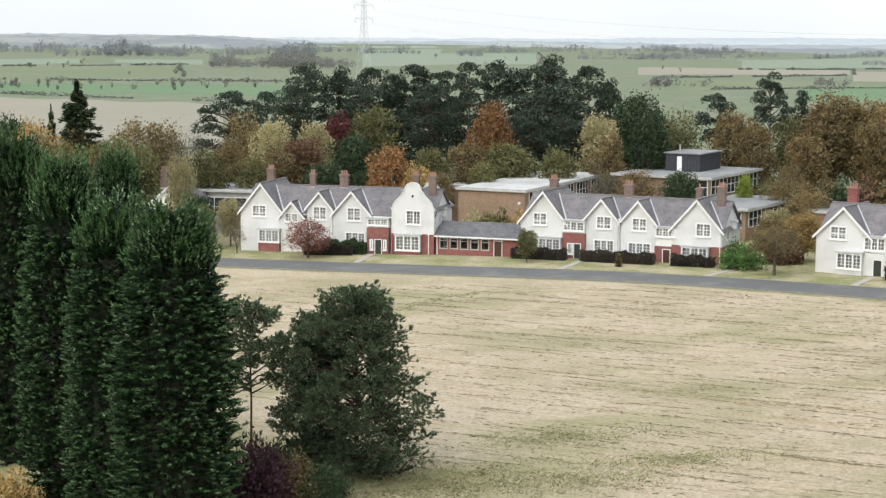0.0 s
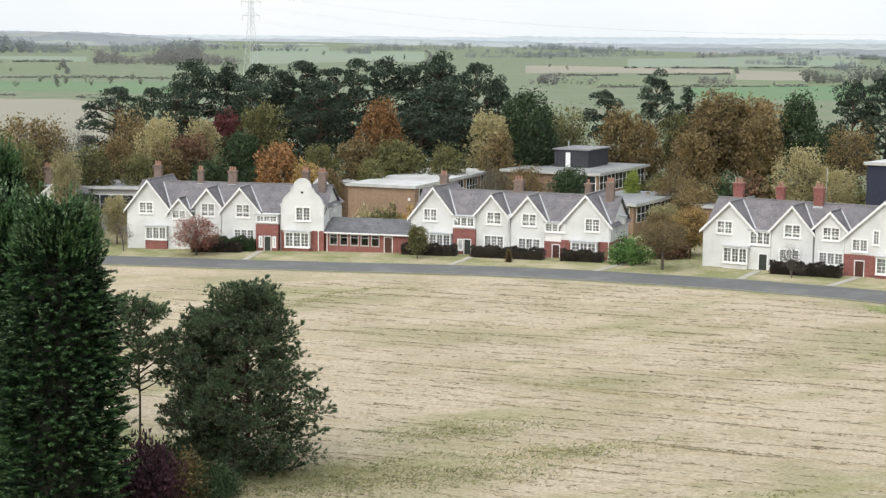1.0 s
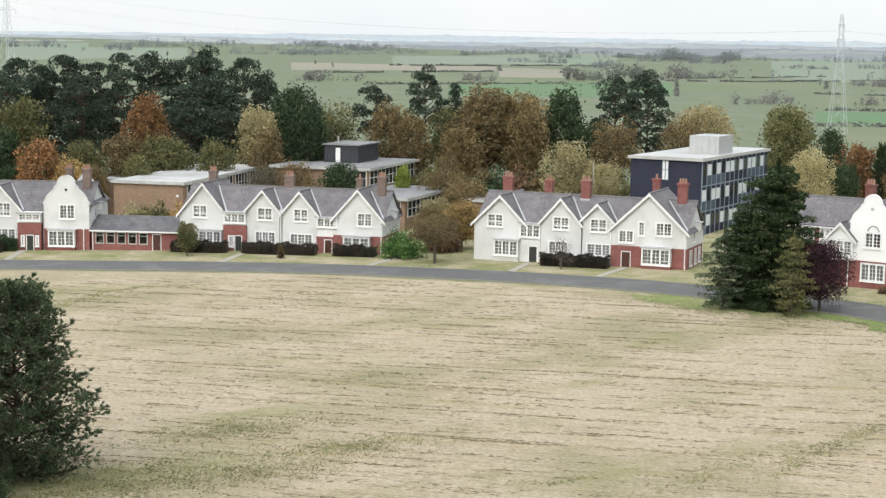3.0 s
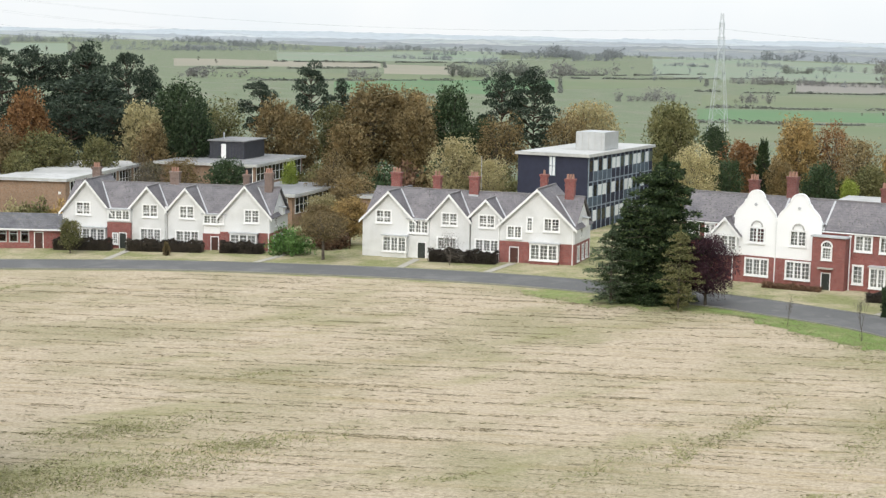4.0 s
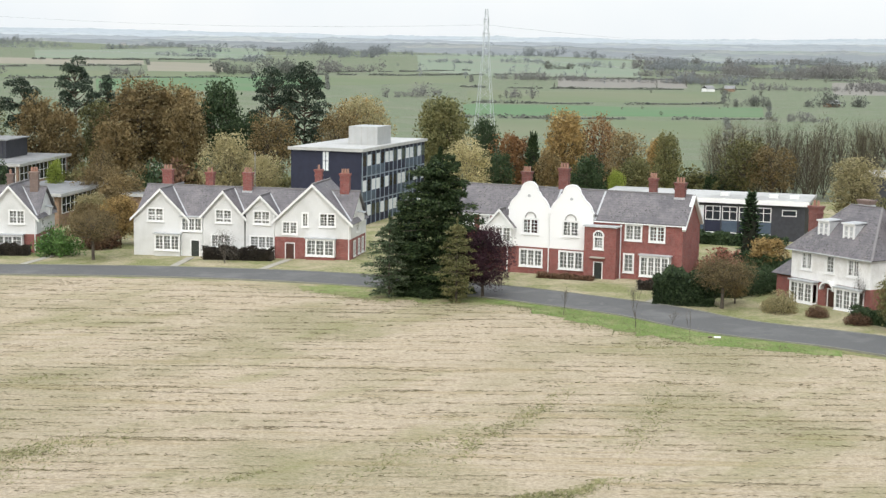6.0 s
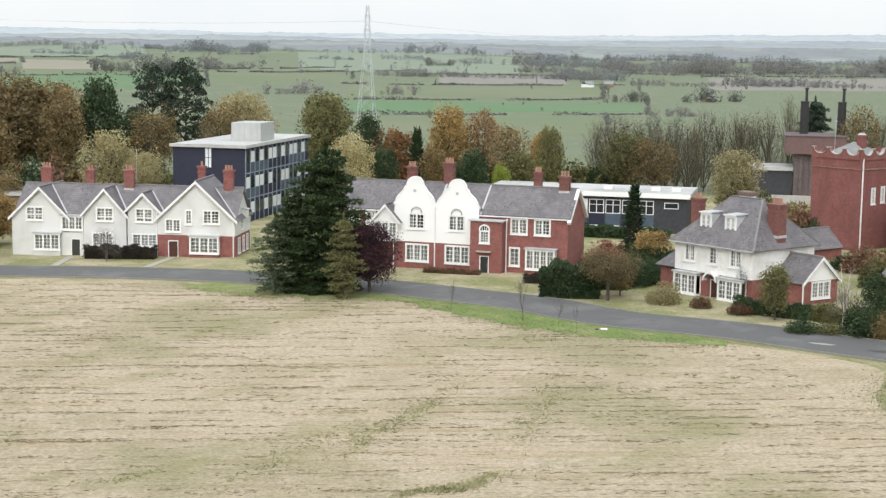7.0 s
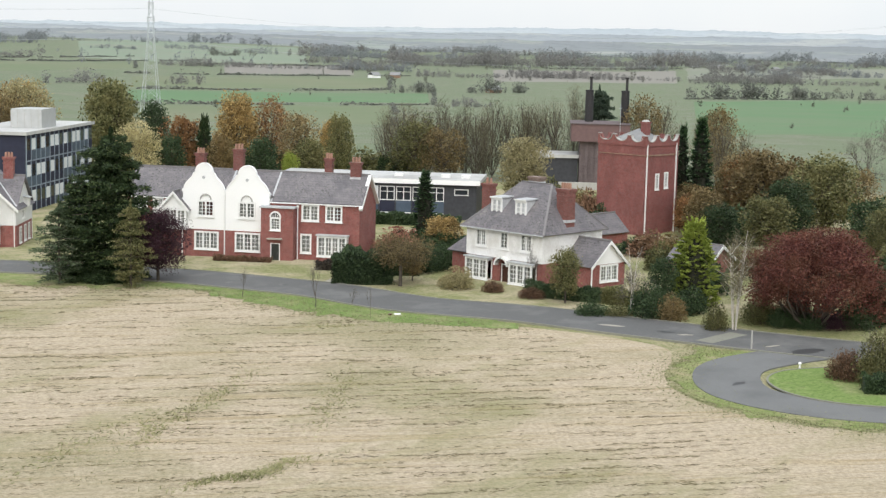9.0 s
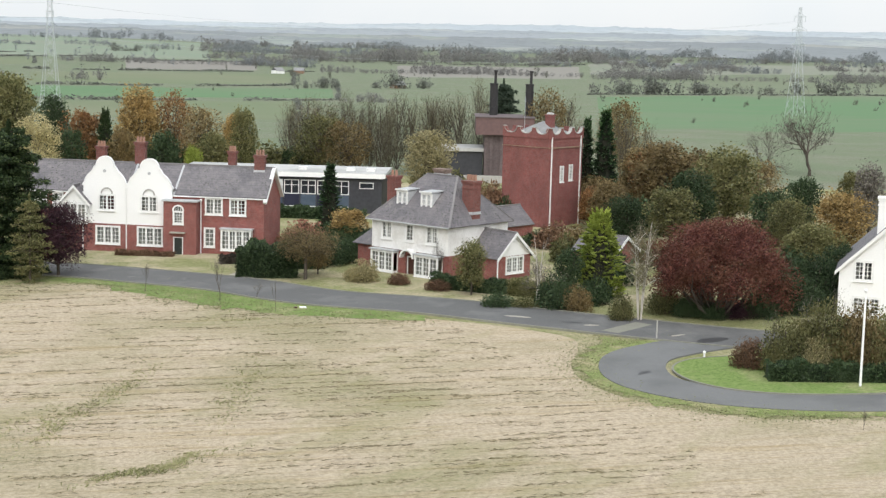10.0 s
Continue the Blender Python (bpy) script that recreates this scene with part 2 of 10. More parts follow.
def asphalt_material():
    m, n, l, b = tree_of("worn_asphalt")
    v = place_of(n, local=False)
    grain = noise_of(n, l, 18, 6, v)
    col = ramp(n, l, grain, [(0.3, (0.082, 0.082, 0.080)), (0.7, (0.118, 0.118, 0.114))])
    worn = noise_of(n, l, 0.22, 4, v, 0.65)
    col = mixed(n, l, ramp(n, l, worn, [(0.50, (0, 0, 0)), (0.66, (0.75, 0.75, 0.75))]), col, (0.158, 0.157, 0.15))
    pale = noise_of(n, l, 0.6, 7, v, 0.75)
    col = mixed(n, l, ramp(n, l, pale, [(0.64, (0, 0, 0)), (0.69, (0.6, 0.6, 0.6))]), col, (0.23, 0.23, 0.215))
    seams = noise_of(n, l, 0.9, 5, v, 0.7)
    col = mixed(n, l, ramp(n, l, seams, [(0.66, (0, 0, 0)), (0.70, (0.7, 0.7, 0.7))]), col, (0.06, 0.062, 0.065))
    l.new(col, b.inputs["Base Color"])
    b.inputs["Roughness"].default_value = 0.8
    bumped(n, l, b, grain, 0.3, 0.01)
    return m


def grass_material(name, deep, mid, pale, straw, amount, streak=0.0, green=None, patch=0.06):
    """Turf at three scales; streak lays mown swathes along one direction; green: the tone of lusher patches."""
    m, n, l, b = tree_of(name)
    v = place_of(n, local=False)
    blades = noise_of(n, l, 3.4, 9, v, 0.85)
    col = ramp(n, l, blades, [(0.38, deep), (0.5, mid), (0.62, pale)])
    broad = noise_of(n, l, patch, 6 if patch > 0.1 else 4, v, 0.68 if patch > 0.1 else 0.6)
    lo = 0.62 - 0.4 * amount
    col = mixed(n, l, ramp(n, l, broad, [(lo, (0, 0, 0)), (lo + 0.2, (1, 1, 1))]), col, ramp(n, l, blades, [(0.38, tuple(0.6 * c for c in straw)), (0.5, tuple(0.93 * c for c in straw)), (0.62, tuple(1.16 * c for c in straw))]))
    if streak:
        if green:
            w = place_of(n, (0.035, 0.11, 1), radians(STREAK + 44), local=False)
            lush = noise_of(n, l, 1.0, 5, w, 0.7)
            col = mixed(n, l, ramp(n, l, lush, [(0.52, (0, 0, 0)), (0.72, (0.7, 0.7, 0.7))]), col, green)
        for sx, sy, lo2, hi2, shade in ((0.05, 0.75, 0.54, 0.70, 0.90), (0.13, 2.6, 0.57, 0.68, 0.84), (0.30, 6.5, 0.57, 0.67, 0.76), (0.8, 11.0, 0.60, 0.68, 0.72)):
            w = place_of(n, (sx, sy, 1), radians(STREAK), local=False)
            lines = noise_of(n, l, 1.0, 3, w, 0.65)
            k = ramp(n, l, lines, [(lo2, (0, 0, 0)), (hi2, (streak, streak, streak))])
            col = mixed(n, l, k, col, mixed(n, l, 1.0, col, (shade, shade * 0.97, shade * 0.86), "MULTIPLY"))
    l.new(col, b.inputs["Base Color"])
    b.inputs["Roughness"].default_value = 0.95
    b.inputs["Specular IOR Level"].default_value = 0.1
    bumped(n, l, b, blades, 0.8, 0.08)
    return m


STREAK = -8.0
M["asphalt"] = asphalt_material()
M["drive"] = surface("pale_worn_asphalt", (0.128, 0.13, 0.128), (0.172, 0.174, 0.17), 14, 0.25, 0.85, 0.3, 0.01, stain=(0.095, 0.096, 0.094), local=False)
M["hay"] = grass_material("mown_hay_field", (0.20, 0.185, 0.10), (0.315, 0.28, 0.178), (0.42, 0.36, 0.25), (0.475, 0.398, 0.292), 0.68, 0.95, (0.235, 0.24, 0.105))
M["verge"] = grass_material("rough_verge_grass", (0.125, 0.14, 0.055), (0.215, 0.225, 0.10), (0.32, 0.30, 0.165), (0.42, 0.365, 0.245), 0.50, patch=0.16)
M["lawn"] = grass_material("green_turf", (0.13, 0.165, 0.055), (0.205, 0.25, 0.09), (0.29, 0.325, 0.135), (0.39, 0.345, 0.205), 0.40, patch=0.28)
M["island"] = grass_material("bright_green_turf", (0.10, 0.155, 0.045), (0.165, 0.235, 0.07), (0.235, 0.305, 0.105), (0.30, 0.31, 0.15), 0.36, patch=0.3)
M["plain"] = grass_material("distant_pasture", (0.125, 0.155, 0.096), (0.156, 0.189, 0.118), (0.187, 0.213, 0.138), (0.208, 0.216, 0.157), 0.42)


def crop_material(name, main, other, soil, mix=0.5):
    """A far field: its crop, broad paler and duller parts, drill lines and wet soil showing through."""
    m, n, l, b = tree_of(name)
    v = place_of(n, local=False)
    broad = noise_of(n, l, 0.0045, 5, v, 0.6)
    col = mixed(n, l, ramp(n, l, broad, [(0.40, (0, 0, 0)), (0.62, (mix + 0.35, mix + 0.35, mix + 0.35))]), main, other)
    w = place_of(n, (0.006, 0.05, 1), radians(14), local=False)
    rows = noise_of(n, l, 1.0, 5, w, 0.7)
    col = mixed(n, l, ramp(n, l, rows, [(0.52, (0, 0, 0)), (0.72, (0.55, 0.55, 0.55))]), col, soil)
    l.new(col, b.inputs["Base Color"])
    b.inputs["Roughness"].default_value = 0.95
    b.inputs["Specular IOR Level"].default_value = 0.1
    return m


# The far_ crops repeat the field_ ones with haze mixed into their colour.
M["field_green"] = crop_material("winter_wheat", (0.122, 0.203, 0.106), (0.148, 0.20, 0.118), (0.17, 0.19, 0.125))
M["field_brown"] = crop_material("ploughed_field", (0.19, 0.175, 0.145), (0.205, 0.195, 0.155), (0.165, 0.16, 0.135))
M["far_brown"] = crop_material("haze_pale_plough", (0.235, 0.222, 0.195), (0.245, 0.235, 0.205), (0.215, 0.215, 0.19))
M["field_tan"] = crop_material("stubble_field", (0.285, 0.262, 0.208), (0.255, 0.245, 0.19), (0.22, 0.225, 0.165))
M["field_olive"] = crop_material("rough_pasture", (0.155, 0.19, 0.11), (0.188, 0.20, 0.13), (0.197, 0.195, 0.14))
M["far_green"] = crop_material("haze_pale_winter_wheat", (0.205, 0.255, 0.185), (0.225, 0.245, 0.19), (0.225, 0.23, 0.19))
M["far_tan"] = crop_material("haze_pale_stubble", (0.31, 0.295, 0.25), (0.28, 0.275, 0.235), (0.25, 0.255, 0.215))
M["far_olive"] = crop_material("haze_pale_pasture_strip", (0.21, 0.23, 0.175), (0.235, 0.24, 0.195), (0.235, 0.23, 0.195))
M["path"] = surface("pale_concrete_path", (0.30, 0.28, 0.235), (0.40, 0.375, 0.32), 5, 0.6, 0.9, 0.2)
M["kerb"] = surface("kerb_stone", (0.17, 0.17, 0.135), (0.25, 0.245, 0.20), 6, 0.6, 0.9, 0.2)

F = {}
# Dark sprays and light tips: young growth, plus shade and highlight in colour.
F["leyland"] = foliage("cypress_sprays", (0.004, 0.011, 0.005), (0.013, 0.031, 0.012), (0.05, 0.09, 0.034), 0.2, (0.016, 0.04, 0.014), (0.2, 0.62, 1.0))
F["leyland_tips"] = foliage("young_lit_cypress_sprays", (0.02, 0.048, 0.017), (0.064, 0.12, 0.047), (0.235, 0.32, 0.185), 0.2, (0.072, 0.15, 0.045), (0.1, 0.62, 1.0))
F["pine"] = foliage("pine_needles", (0.03, 0.05, 0.024), (0.085, 0.125, 0.064), (0.25, 0.30, 0.18), 0.22, (0.105, 0.15, 0.075), (0.1, 0.6, 1.0))
F["belt_pine"] = foliage("dark_pine_needles", (0.014, 0.026, 0.018), (0.042, 0.063, 0.042), (0.11, 0.14, 0.092), 0.18, (0.05, 0.072, 0.046), (0.1, 0.6, 1.0))
F["cedar"] = foliage("cedar_needles", (0.007, 0.016, 0.006), (0.026, 0.047, 0.017), (0.12, 0.16, 0.062), 0.15, (0.034, 0.058, 0.021), (0.1, 0.62, 1.0))
F["dark_green"] = foliage("evergreen_leaves", (0.011, 0.022, 0.010), (0.042, 0.072, 0.031), (0.094, 0.134, 0.061), 0.2, (0.052, 0.08, 0.034))
F["olive"] = foliage("fading_green_leaves", (0.041, 0.046, 0.018), (0.15, 0.155, 0.065), (0.281, 0.270, 0.121), 0.36, (0.20, 0.185, 0.076))
F["yellow"] = foliage("yellowing_leaves", (0.35, 0.305, 0.16), (0.44, 0.39, 0.215), (0.58, 0.52, 0.295), 0.45, (0.42, 0.37, 0.19))
F["gold"] = foliage("golden_leaves", (0.132, 0.091, 0.036), (0.40, 0.275, 0.11), (0.594, 0.440, 0.193), 0.4, (0.42, 0.29, 0.11))
F["orange"] = foliage("orange_autumn_leaves", (0.088, 0.045, 0.020), (0.27, 0.145, 0.062), (0.418, 0.237, 0.105), 0.3, (0.27, 0.14, 0.055))
F["brown"] = foliage("brown_autumn_leaves", (0.069, 0.051, 0.024), (0.225, 0.175, 0.084), (0.385, 0.303, 0.154), 0.36, (0.25, 0.175, 0.075))
F["russet"] = foliage("russet_leaves", (0.052, 0.030, 0.020), (0.17, 0.098, 0.06), (0.286, 0.171, 0.105), 0.3, (0.18, 0.115, 0.065))
F["red_brown"] = foliage("red_brown_leaves", (0.10, 0.042, 0.035), (0.22, 0.095, 0.075), (0.34, 0.17, 0.13), 0.3)
F["red"] = foliage("crimson_leaves", (0.033, 0.010, 0.011), (0.115, 0.032, 0.034), (0.198, 0.066, 0.061), 0.25)
F["copper"] = foliage("copper_leaves", (0.055, 0.02, 0.017), (0.115, 0.038, 0.031), (0.19, 0.075, 0.052), 0.25, (0.14, 0.066, 0.038))
F["purple"] = foliage("purple_leaves", (0.022, 0.010, 0.016), (0.04, 0.018, 0.027), (0.08, 0.035, 0.045), 0.2)
F["laurel"] = foliage("glossy_laurel_leaves", (0.018, 0.05, 0.012), (0.055, 0.125, 0.028), (0.15, 0.26, 0.075), 0.2)
F["twig_brown"] = foliage("brown_twigs_and_leaves", (0.055, 0.042, 0.022), (0.145, 0.115, 0.058), (0.26, 0.20, 0.10), 0.3)
F["lime"] = foliage("golden_cypress_sprays", (0.05, 0.085, 0.012), (0.17, 0.225, 0.035), (0.38, 0.44, 0.09), 0.25)
F["pink"] = foliage("pink_autumn_leaves", (0.30, 0.12, 0.085), (0.44, 0.20, 0.14), (0.55, 0.30, 0.21), 0.35)
F["grey_wood"] = foliage("leafless_twigs", (0.09, 0.08, 0.07), (0.15, 0.135, 0.115), (0.22, 0.2, 0.17), 0.1)
F["bare_brown"] = foliage("olive_brown_twigs", (0.07, 0.058, 0.038), (0.135, 0.118, 0.075), (0.235, 0.21, 0.13), 0.2, (0.15, 0.138, 0.08))
F["box_hedge"] = foliage("clipped_hedge_leaves", (0.018, 0.016, 0.013), (0.036, 0.03, 0.024), (0.075, 0.062, 0.045), 0.2)

def hill_material(name, wood, field, pale):
    """A far hillside: thin strips of woods, green fields and pale fields, seen almost edge-on."""
    m, n, l, b = tree_of(name)
    v = place_of(n, (0.0035, 0.0035, 0.045), local=False)
    patch = noise_of(n, l, 1.0, 4, v, 0.6)
    w = place_of(n, (0.006, 0.006, 0.07), local=False)
    crop = noise_of(n, l, 1.0, 3, w, 0.6)
    land = mixed(n, l, ramp(n, l, crop, [(0.46, (0, 0, 0)), (0.56, (1, 1, 1))]), field, pale)
    u = place_of(n, (0.03, 0.03, 0.2), local=False)
    trees = noise_of(n, l, 1.0, 6, u, 0.7)
    col = mixed(n, l, ramp(n, l, patch, [(0.44, (0, 0, 0)), (0.50, (1, 1, 1))]), land, wood)
    col = mixed(n, l, ramp(n, l, trees, [(0.52, (0, 0, 0)), (0.60, (0.7, 0.7, 0.7))]), col, tuple(0.85 * c for c in wood))
    l.new(col, b.inputs["Base Color"])
    b.inputs["Roughness"].default_value = 1.0
    b.inputs["Specular IOR Level"].default_value = 0.0
    return m


# Haze is put into these colours: each farther ridge is paler and bluer.
M["ridge_near"] = hill_material("haze_grey_wooded_hills", (0.25, 0.268, 0.272), (0.285, 0.315, 0.285), (0.32, 0.33, 0.305))
M["ridge_mid"] = hill_material("haze_blue_hills", (0.335, 0.36, 0.37), (0.37, 0.40, 0.385), (0.40, 0.415, 0.40))
M["ridge_far"] = hill_material("haze_pale_hills", (0.45, 0.488, 0.505), (0.475, 0.51, 0.515), (0.50, 0.525, 0.525))
# haze_wood and mid_wood carry distance haze in their leaf colours
F["haze_wood"] = foliage("haze_pale_hill_woods", (0.475, 0.508, 0.520), (0.310, 0.332, 0.336), (0.345, 0.365, 0.365), 0.6)
F["mid_wood"] = foliage("haze_blue_woodland", (0.355, 0.383, 0.398), (0.252, 0.269, 0.275), (0.297, 0.311, 0.312), 0.6)
F["turf_blades"] = foliage("green_grass_blades", (0.26, 0.28, 0.13), (0.32, 0.34, 0.17), (0.42, 0.40, 0.23), 0.4)
# these far trees are greyed and paled in colour for haze
F["far_wood"] = foliage("far_hazy_woodland", (0.217, 0.243, 0.207), (0.182, 0.195, 0.168), (0.240, 0.247, 0.214), 0.5, (0.195, 0.192, 0.168))
F["lone_tree"] = foliage("hazy_hedgerow_tree_leaves", (0.270, 0.290, 0.231), (0.210, 0.216, 0.173), (0.264, 0.264, 0.216), 0.5, (0.216, 0.204, 0.173))
F["brown_wood"] = foliage("leafless_hazy_woodland", (0.393, 0.383, 0.365), (0.287, 0.276, 0.263), (0.345, 0.331, 0.310), 0.6, (0.276, 0.278, 0.261))


# ---- building helpers ----
def clamp(x, a=0.0, b=1.0):
    return max(a, min(b, x))


def ease(x, a, b):
    k = clamp((x - a) / (b - a))
    return k * k * (3 - 2 * k)


def land_tilt(x, y):
    """How the far land is tilted up to the west and down to the east to fit the camera's view, in degrees."""
    az = math.degrees(math.atan2(x, y))
    k = clamp((az + 22) / 40)
    return (0.64 - 0.97 * (k * k * (3 - 2 * k))) * (1 - ease(abs(az), 70, 120))


def ground_z(x, y):
    """The site's gentle slope, fitted to the view; beyond it the land falls to a plain nine metres lower, which reaches
    the horizon.
    """
    r = math.hypot(x, y)
    site = SLOPE * clamp(x, -180, 180)
    low = -9 + 2.0 * noise.noise((x / 500, y / 500, 0)) * ease(r, 700, 1500)
    fall = ease(r, 330, 520) if y > -50 else ease(r, 250, 520)
    z = site * (1 - fall) + low * fall
    if r > 330:
        z += ease(r, 330, 900) * min(r, 1500) * math.tan(radians(land_tilt(x, y)))
    if r > 2000:
        z += ease(r, 1900, 3600) * (9 + 9 * noise.noise((x / 800, y / 800, 4)) + 4 * noise.noise((x / 260, y / 260, 7)))
    return z


def mesh_from(name, verts, faces, material=None, smooth=False):
    me = bpy.data.meshes.new(name)
    me.from_pydata(verts, [], faces)
    if smooth:
        me.polygons.foreach_set("use_smooth", [True] * len(me.polygons))
    if material:
        me.materials.append(material)
    me.update()
    return me


def thing(name, x, y, turn=0.0, label="", category="", group="", z=None):
    ob = new(name)
    ob.matrix_basis = pose(x, y, ground_z(x, y) if z is None else z, 0, 0, turn)
    ob.empty_display_size = 0.2
    return tagged(ob, label, category, group)


def part(name, bm, material, parent, label=""):
    """Links a bmesh as one mesh object under a thing or a part."""
    me = bpy.data.meshes.new(name)
    bm.normal_update()
    bm.to_mesh(me)
    bm.free()
    me.materials.append(material)
    ob = new(name, me)
    ob.parent = parent
    return tagged(ob, label)


def box(bm, x0, x1, y0, y1, z0, z1):
    v = [bm.verts.new(p) for p in ((x0, y0, z0), (x1, y0, z0), (x1, y1, z0), (x0, y1, z0), (x0, y0, z1), (x1, y0, z1), (x1, y1, z1), (x0, y1, z1))]
    for f in ((3, 2, 1, 0), (4, 5, 6, 7), (0, 1, 5, 4), (1, 2, 6, 5), (2, 3, 7, 6), (3, 0, 4, 7)):
        bm.faces.new([v[i] for i in f])
    return bm


def boxes(*rows):
    bm = bmesh.new()
    for r in rows:
        box(bm, *r)
    return bm


def slab(bm, corners, thick, down=True):
    """A flat polygon in space given a thickness below its face."""
    pts = [Vector(p) for p in corners]
    nrm = (pts[1] - pts[0]).cross(pts[2] - pts[0]).normalized()
    if nrm.z < 0:
        pts.reverse()
        nrm = -nrm
    top = [bm.verts.new(p) for p in pts]
    bot = [bm.verts.new(p - nrm * thick) for p in pts]
    bm.faces.new(top)
    bm.faces.new(bot[::-1])
    n = len(pts)
    for i in range(n):
        bm.faces.new((top[i], bot[i], bot[(i + 1) % n], top[(i + 1) % n]))
    return bm


def wall_bm(outline, holes, v0, thick, axis="u", bm=None):
    """A wall with real openings: outline and holes in the wall's plane, from v0 to v0 + thick. axis 'v' turns it end-on."""
    bm = bm or bmesh.new()
    place = (lambda a, b, z: (a, b, z)) if axis == "u" else (lambda a, b, z: (b, a, z))
    flat = bmesh.new()
    edges, loops = [], []
    for loop in (outline, *[[(a, c), (b, c), (b, d), (a, d)] for a, b, c, d in holes]):
        vs = [flat.verts.new((p[0], 0, p[1])) for p in loop]
        edges += [flat.edges.new((vs[i], vs[(i + 1) % len(vs)])) for i in range(len(vs))]
        loops.append(loop)
    bmesh.ops.triangle_fill(flat, edges=edges, use_beauty=True, use_dissolve=False)
    for v in (v0, v0 + thick):
        flat.verts.index_update()
        made = [bm.verts.new(place(q.co.x, v, q.co.z)) for q in flat.verts]
        for f in flat.faces:
            order = [made[q.index] for q in f.verts]
            bm.faces.new(order)
    flat.free()
    for loop in loops:
        for i in range(len(loop)):
            (a, c), (b, d) = loop[i], loop[(i + 1) % len(loop)]
            bm.faces.new([bm.verts.new(place(*q)) for q in ((a, v0, c), (b, v0, d), (b, v0 + thick, d), (a, v0 + thick, c))])
    return bm


def sweep_ribbon(points, left, right, lift, thick=0.0):
    """A ribbon along a plan line from offset left to offset right, draped on the ground."""
    verts, faces = [], []
    n = len(points)
    for i, (x, y) in enumerate(points):
        ax, ay = points[max(i - 1, 0)]
        bx, by = points[min(i + 1, n - 1)]
        d = math.hypot(bx - ax, by - ay) or 1.0
        nx, ny = -(by - ay) / d, (bx - ax) / d
        for off in (left, right):
            px, py = x + nx * off, y + ny * off
            verts.append((px, py, ground_z(px, py) + lift))
    if thick:
        low = [(x, y, z - thick) for x, y, z in verts]
        k = len(verts)
        verts += low
    for i in range(n - 1):
        a = 2 * i
        faces.append((a, a + 1, a + 3, a + 2))
        if thick:
            faces += [(a, a + 2, k + a + 2, k + a), (a + 1, k + a + 1, k + a + 3, a + 3)]
    return verts, faces


def smooth_line(points, steps=8):
    """A Catmull-Rom line through a few plan points."""
    out = []
    p = [points[0], *points, points[-1]]
    for i in range(1, len(p) - 2):
        for s in range(steps):
            t = s / steps
            out.append(tuple(0.5 * (2 * p[i][k] + (p[i + 1][k] - p[i - 1][k]) * t + (2 * p[i - 1][k] - 5 * p[i][k] + 4 * p[i + 1][k] - p[i + 2][k]) * t * t + (3 * p[i][k] - p[i - 1][k] - 3 * p[i + 1][k] + p[i + 2][k]) * t ** 3) for k in (0, 1)))
    return out + [points[-1]]


def ragged(outline, amount=0.5, gap=0.8, seed=3):
    """An outline cut into short steps and shaken, as grass edges are."""
    g, out = random.Random(seed), []
    for (a, b), (c, d) in zip(outline, outline[1:] + outline[:1]):
        n = max(1, int(math.hypot(c - a, d - b) / gap))
        out += [(a + (c - a) * k / n + g.uniform(-amount, amount), b + (d - b) * k / n + g.uniform(-amount, amount)) for k in range(n)]
    return out


def draped(name, outline, material, lift, label, step=4.0, kind="structure"):
    """A flat patch of ground cover with a free outline, cut from a grid draped on the land."""
    bm = bmesh.new()
    vs = [bm.verts.new((x, y, 0)) for x, y in outline]
    es = [bm.edges.new((vs[i], vs[(i + 1) % len(vs)])) for i in range(len(vs))]
    bmesh.ops.triangle_fill(bm, edges=es, use_beauty=True)
    xs, ys = [p[0] for p in outline], [p[1] for p in outline]
    for axis, lo, hi in ((0, min(xs), max(xs)), (1, min(ys), max(ys))):
        k = lo + step
        while k < hi:
            co, no = ((k, 0, 0), (1, 0, 0)) if axis == 0 else ((0, k, 0), (0, 1, 0))
            bmesh.ops.bisect_plane(bm, geom=bm.verts[:] + bm.edges[:] + bm.faces[:], plane_co=co, plane_no=no)
            k += step
    for v in bm.verts:
        v.co.z = ground_z(v.co.x, v.co.y) + lift
    bm.normal_update()
    for f in bm.faces:
        if f.normal.z < 0:
            f.normal_flip()
    me = bpy.data.meshes.new(name)
    bm.to_mesh(me)
    bm.free()
    me.materials.append(material)
    return tagged(new(name, me), label, "ground", kind=kind)


# ---- ground, road and verges ----
def build_ground():
    rings = [0, 10, 20, 30, 40] + [40 + 8 * i for i in range(1, 40)] + [360 + 14 * i for i in range(1, 16)]
    r = rings[-1]
    while r < 4950:
        r *= 1.06
        rings.append(min(r, 4980))
    seg = 300
    verts, faces = [(0, 0, ground_z(0, 0))], []
    for r in rings[1:]:
        for s in range(seg):
            a = 2 * math.pi * s / seg
            x, y = r * math.sin(a), r * math.cos(a)
            verts.append((x, y, ground_z(x, y)))
    for s in range(seg):
        faces.append((0, 1 + (s + 1) % seg, 1 + s))
    for k in range(len(rings) - 2):
        a, b = 1 + k * seg, 1 + (k + 1) * seg
        for s in range(seg):
            t = (s + 1) % seg
            faces.append((a + s, a + t, b + t, b + s))
    me = mesh_from("ground", verts, faces, M["plain"], True)
    tagged(new("ground", me), "pasture land that falls away to a wide plain", "ground", kind="structure")


build_ground()

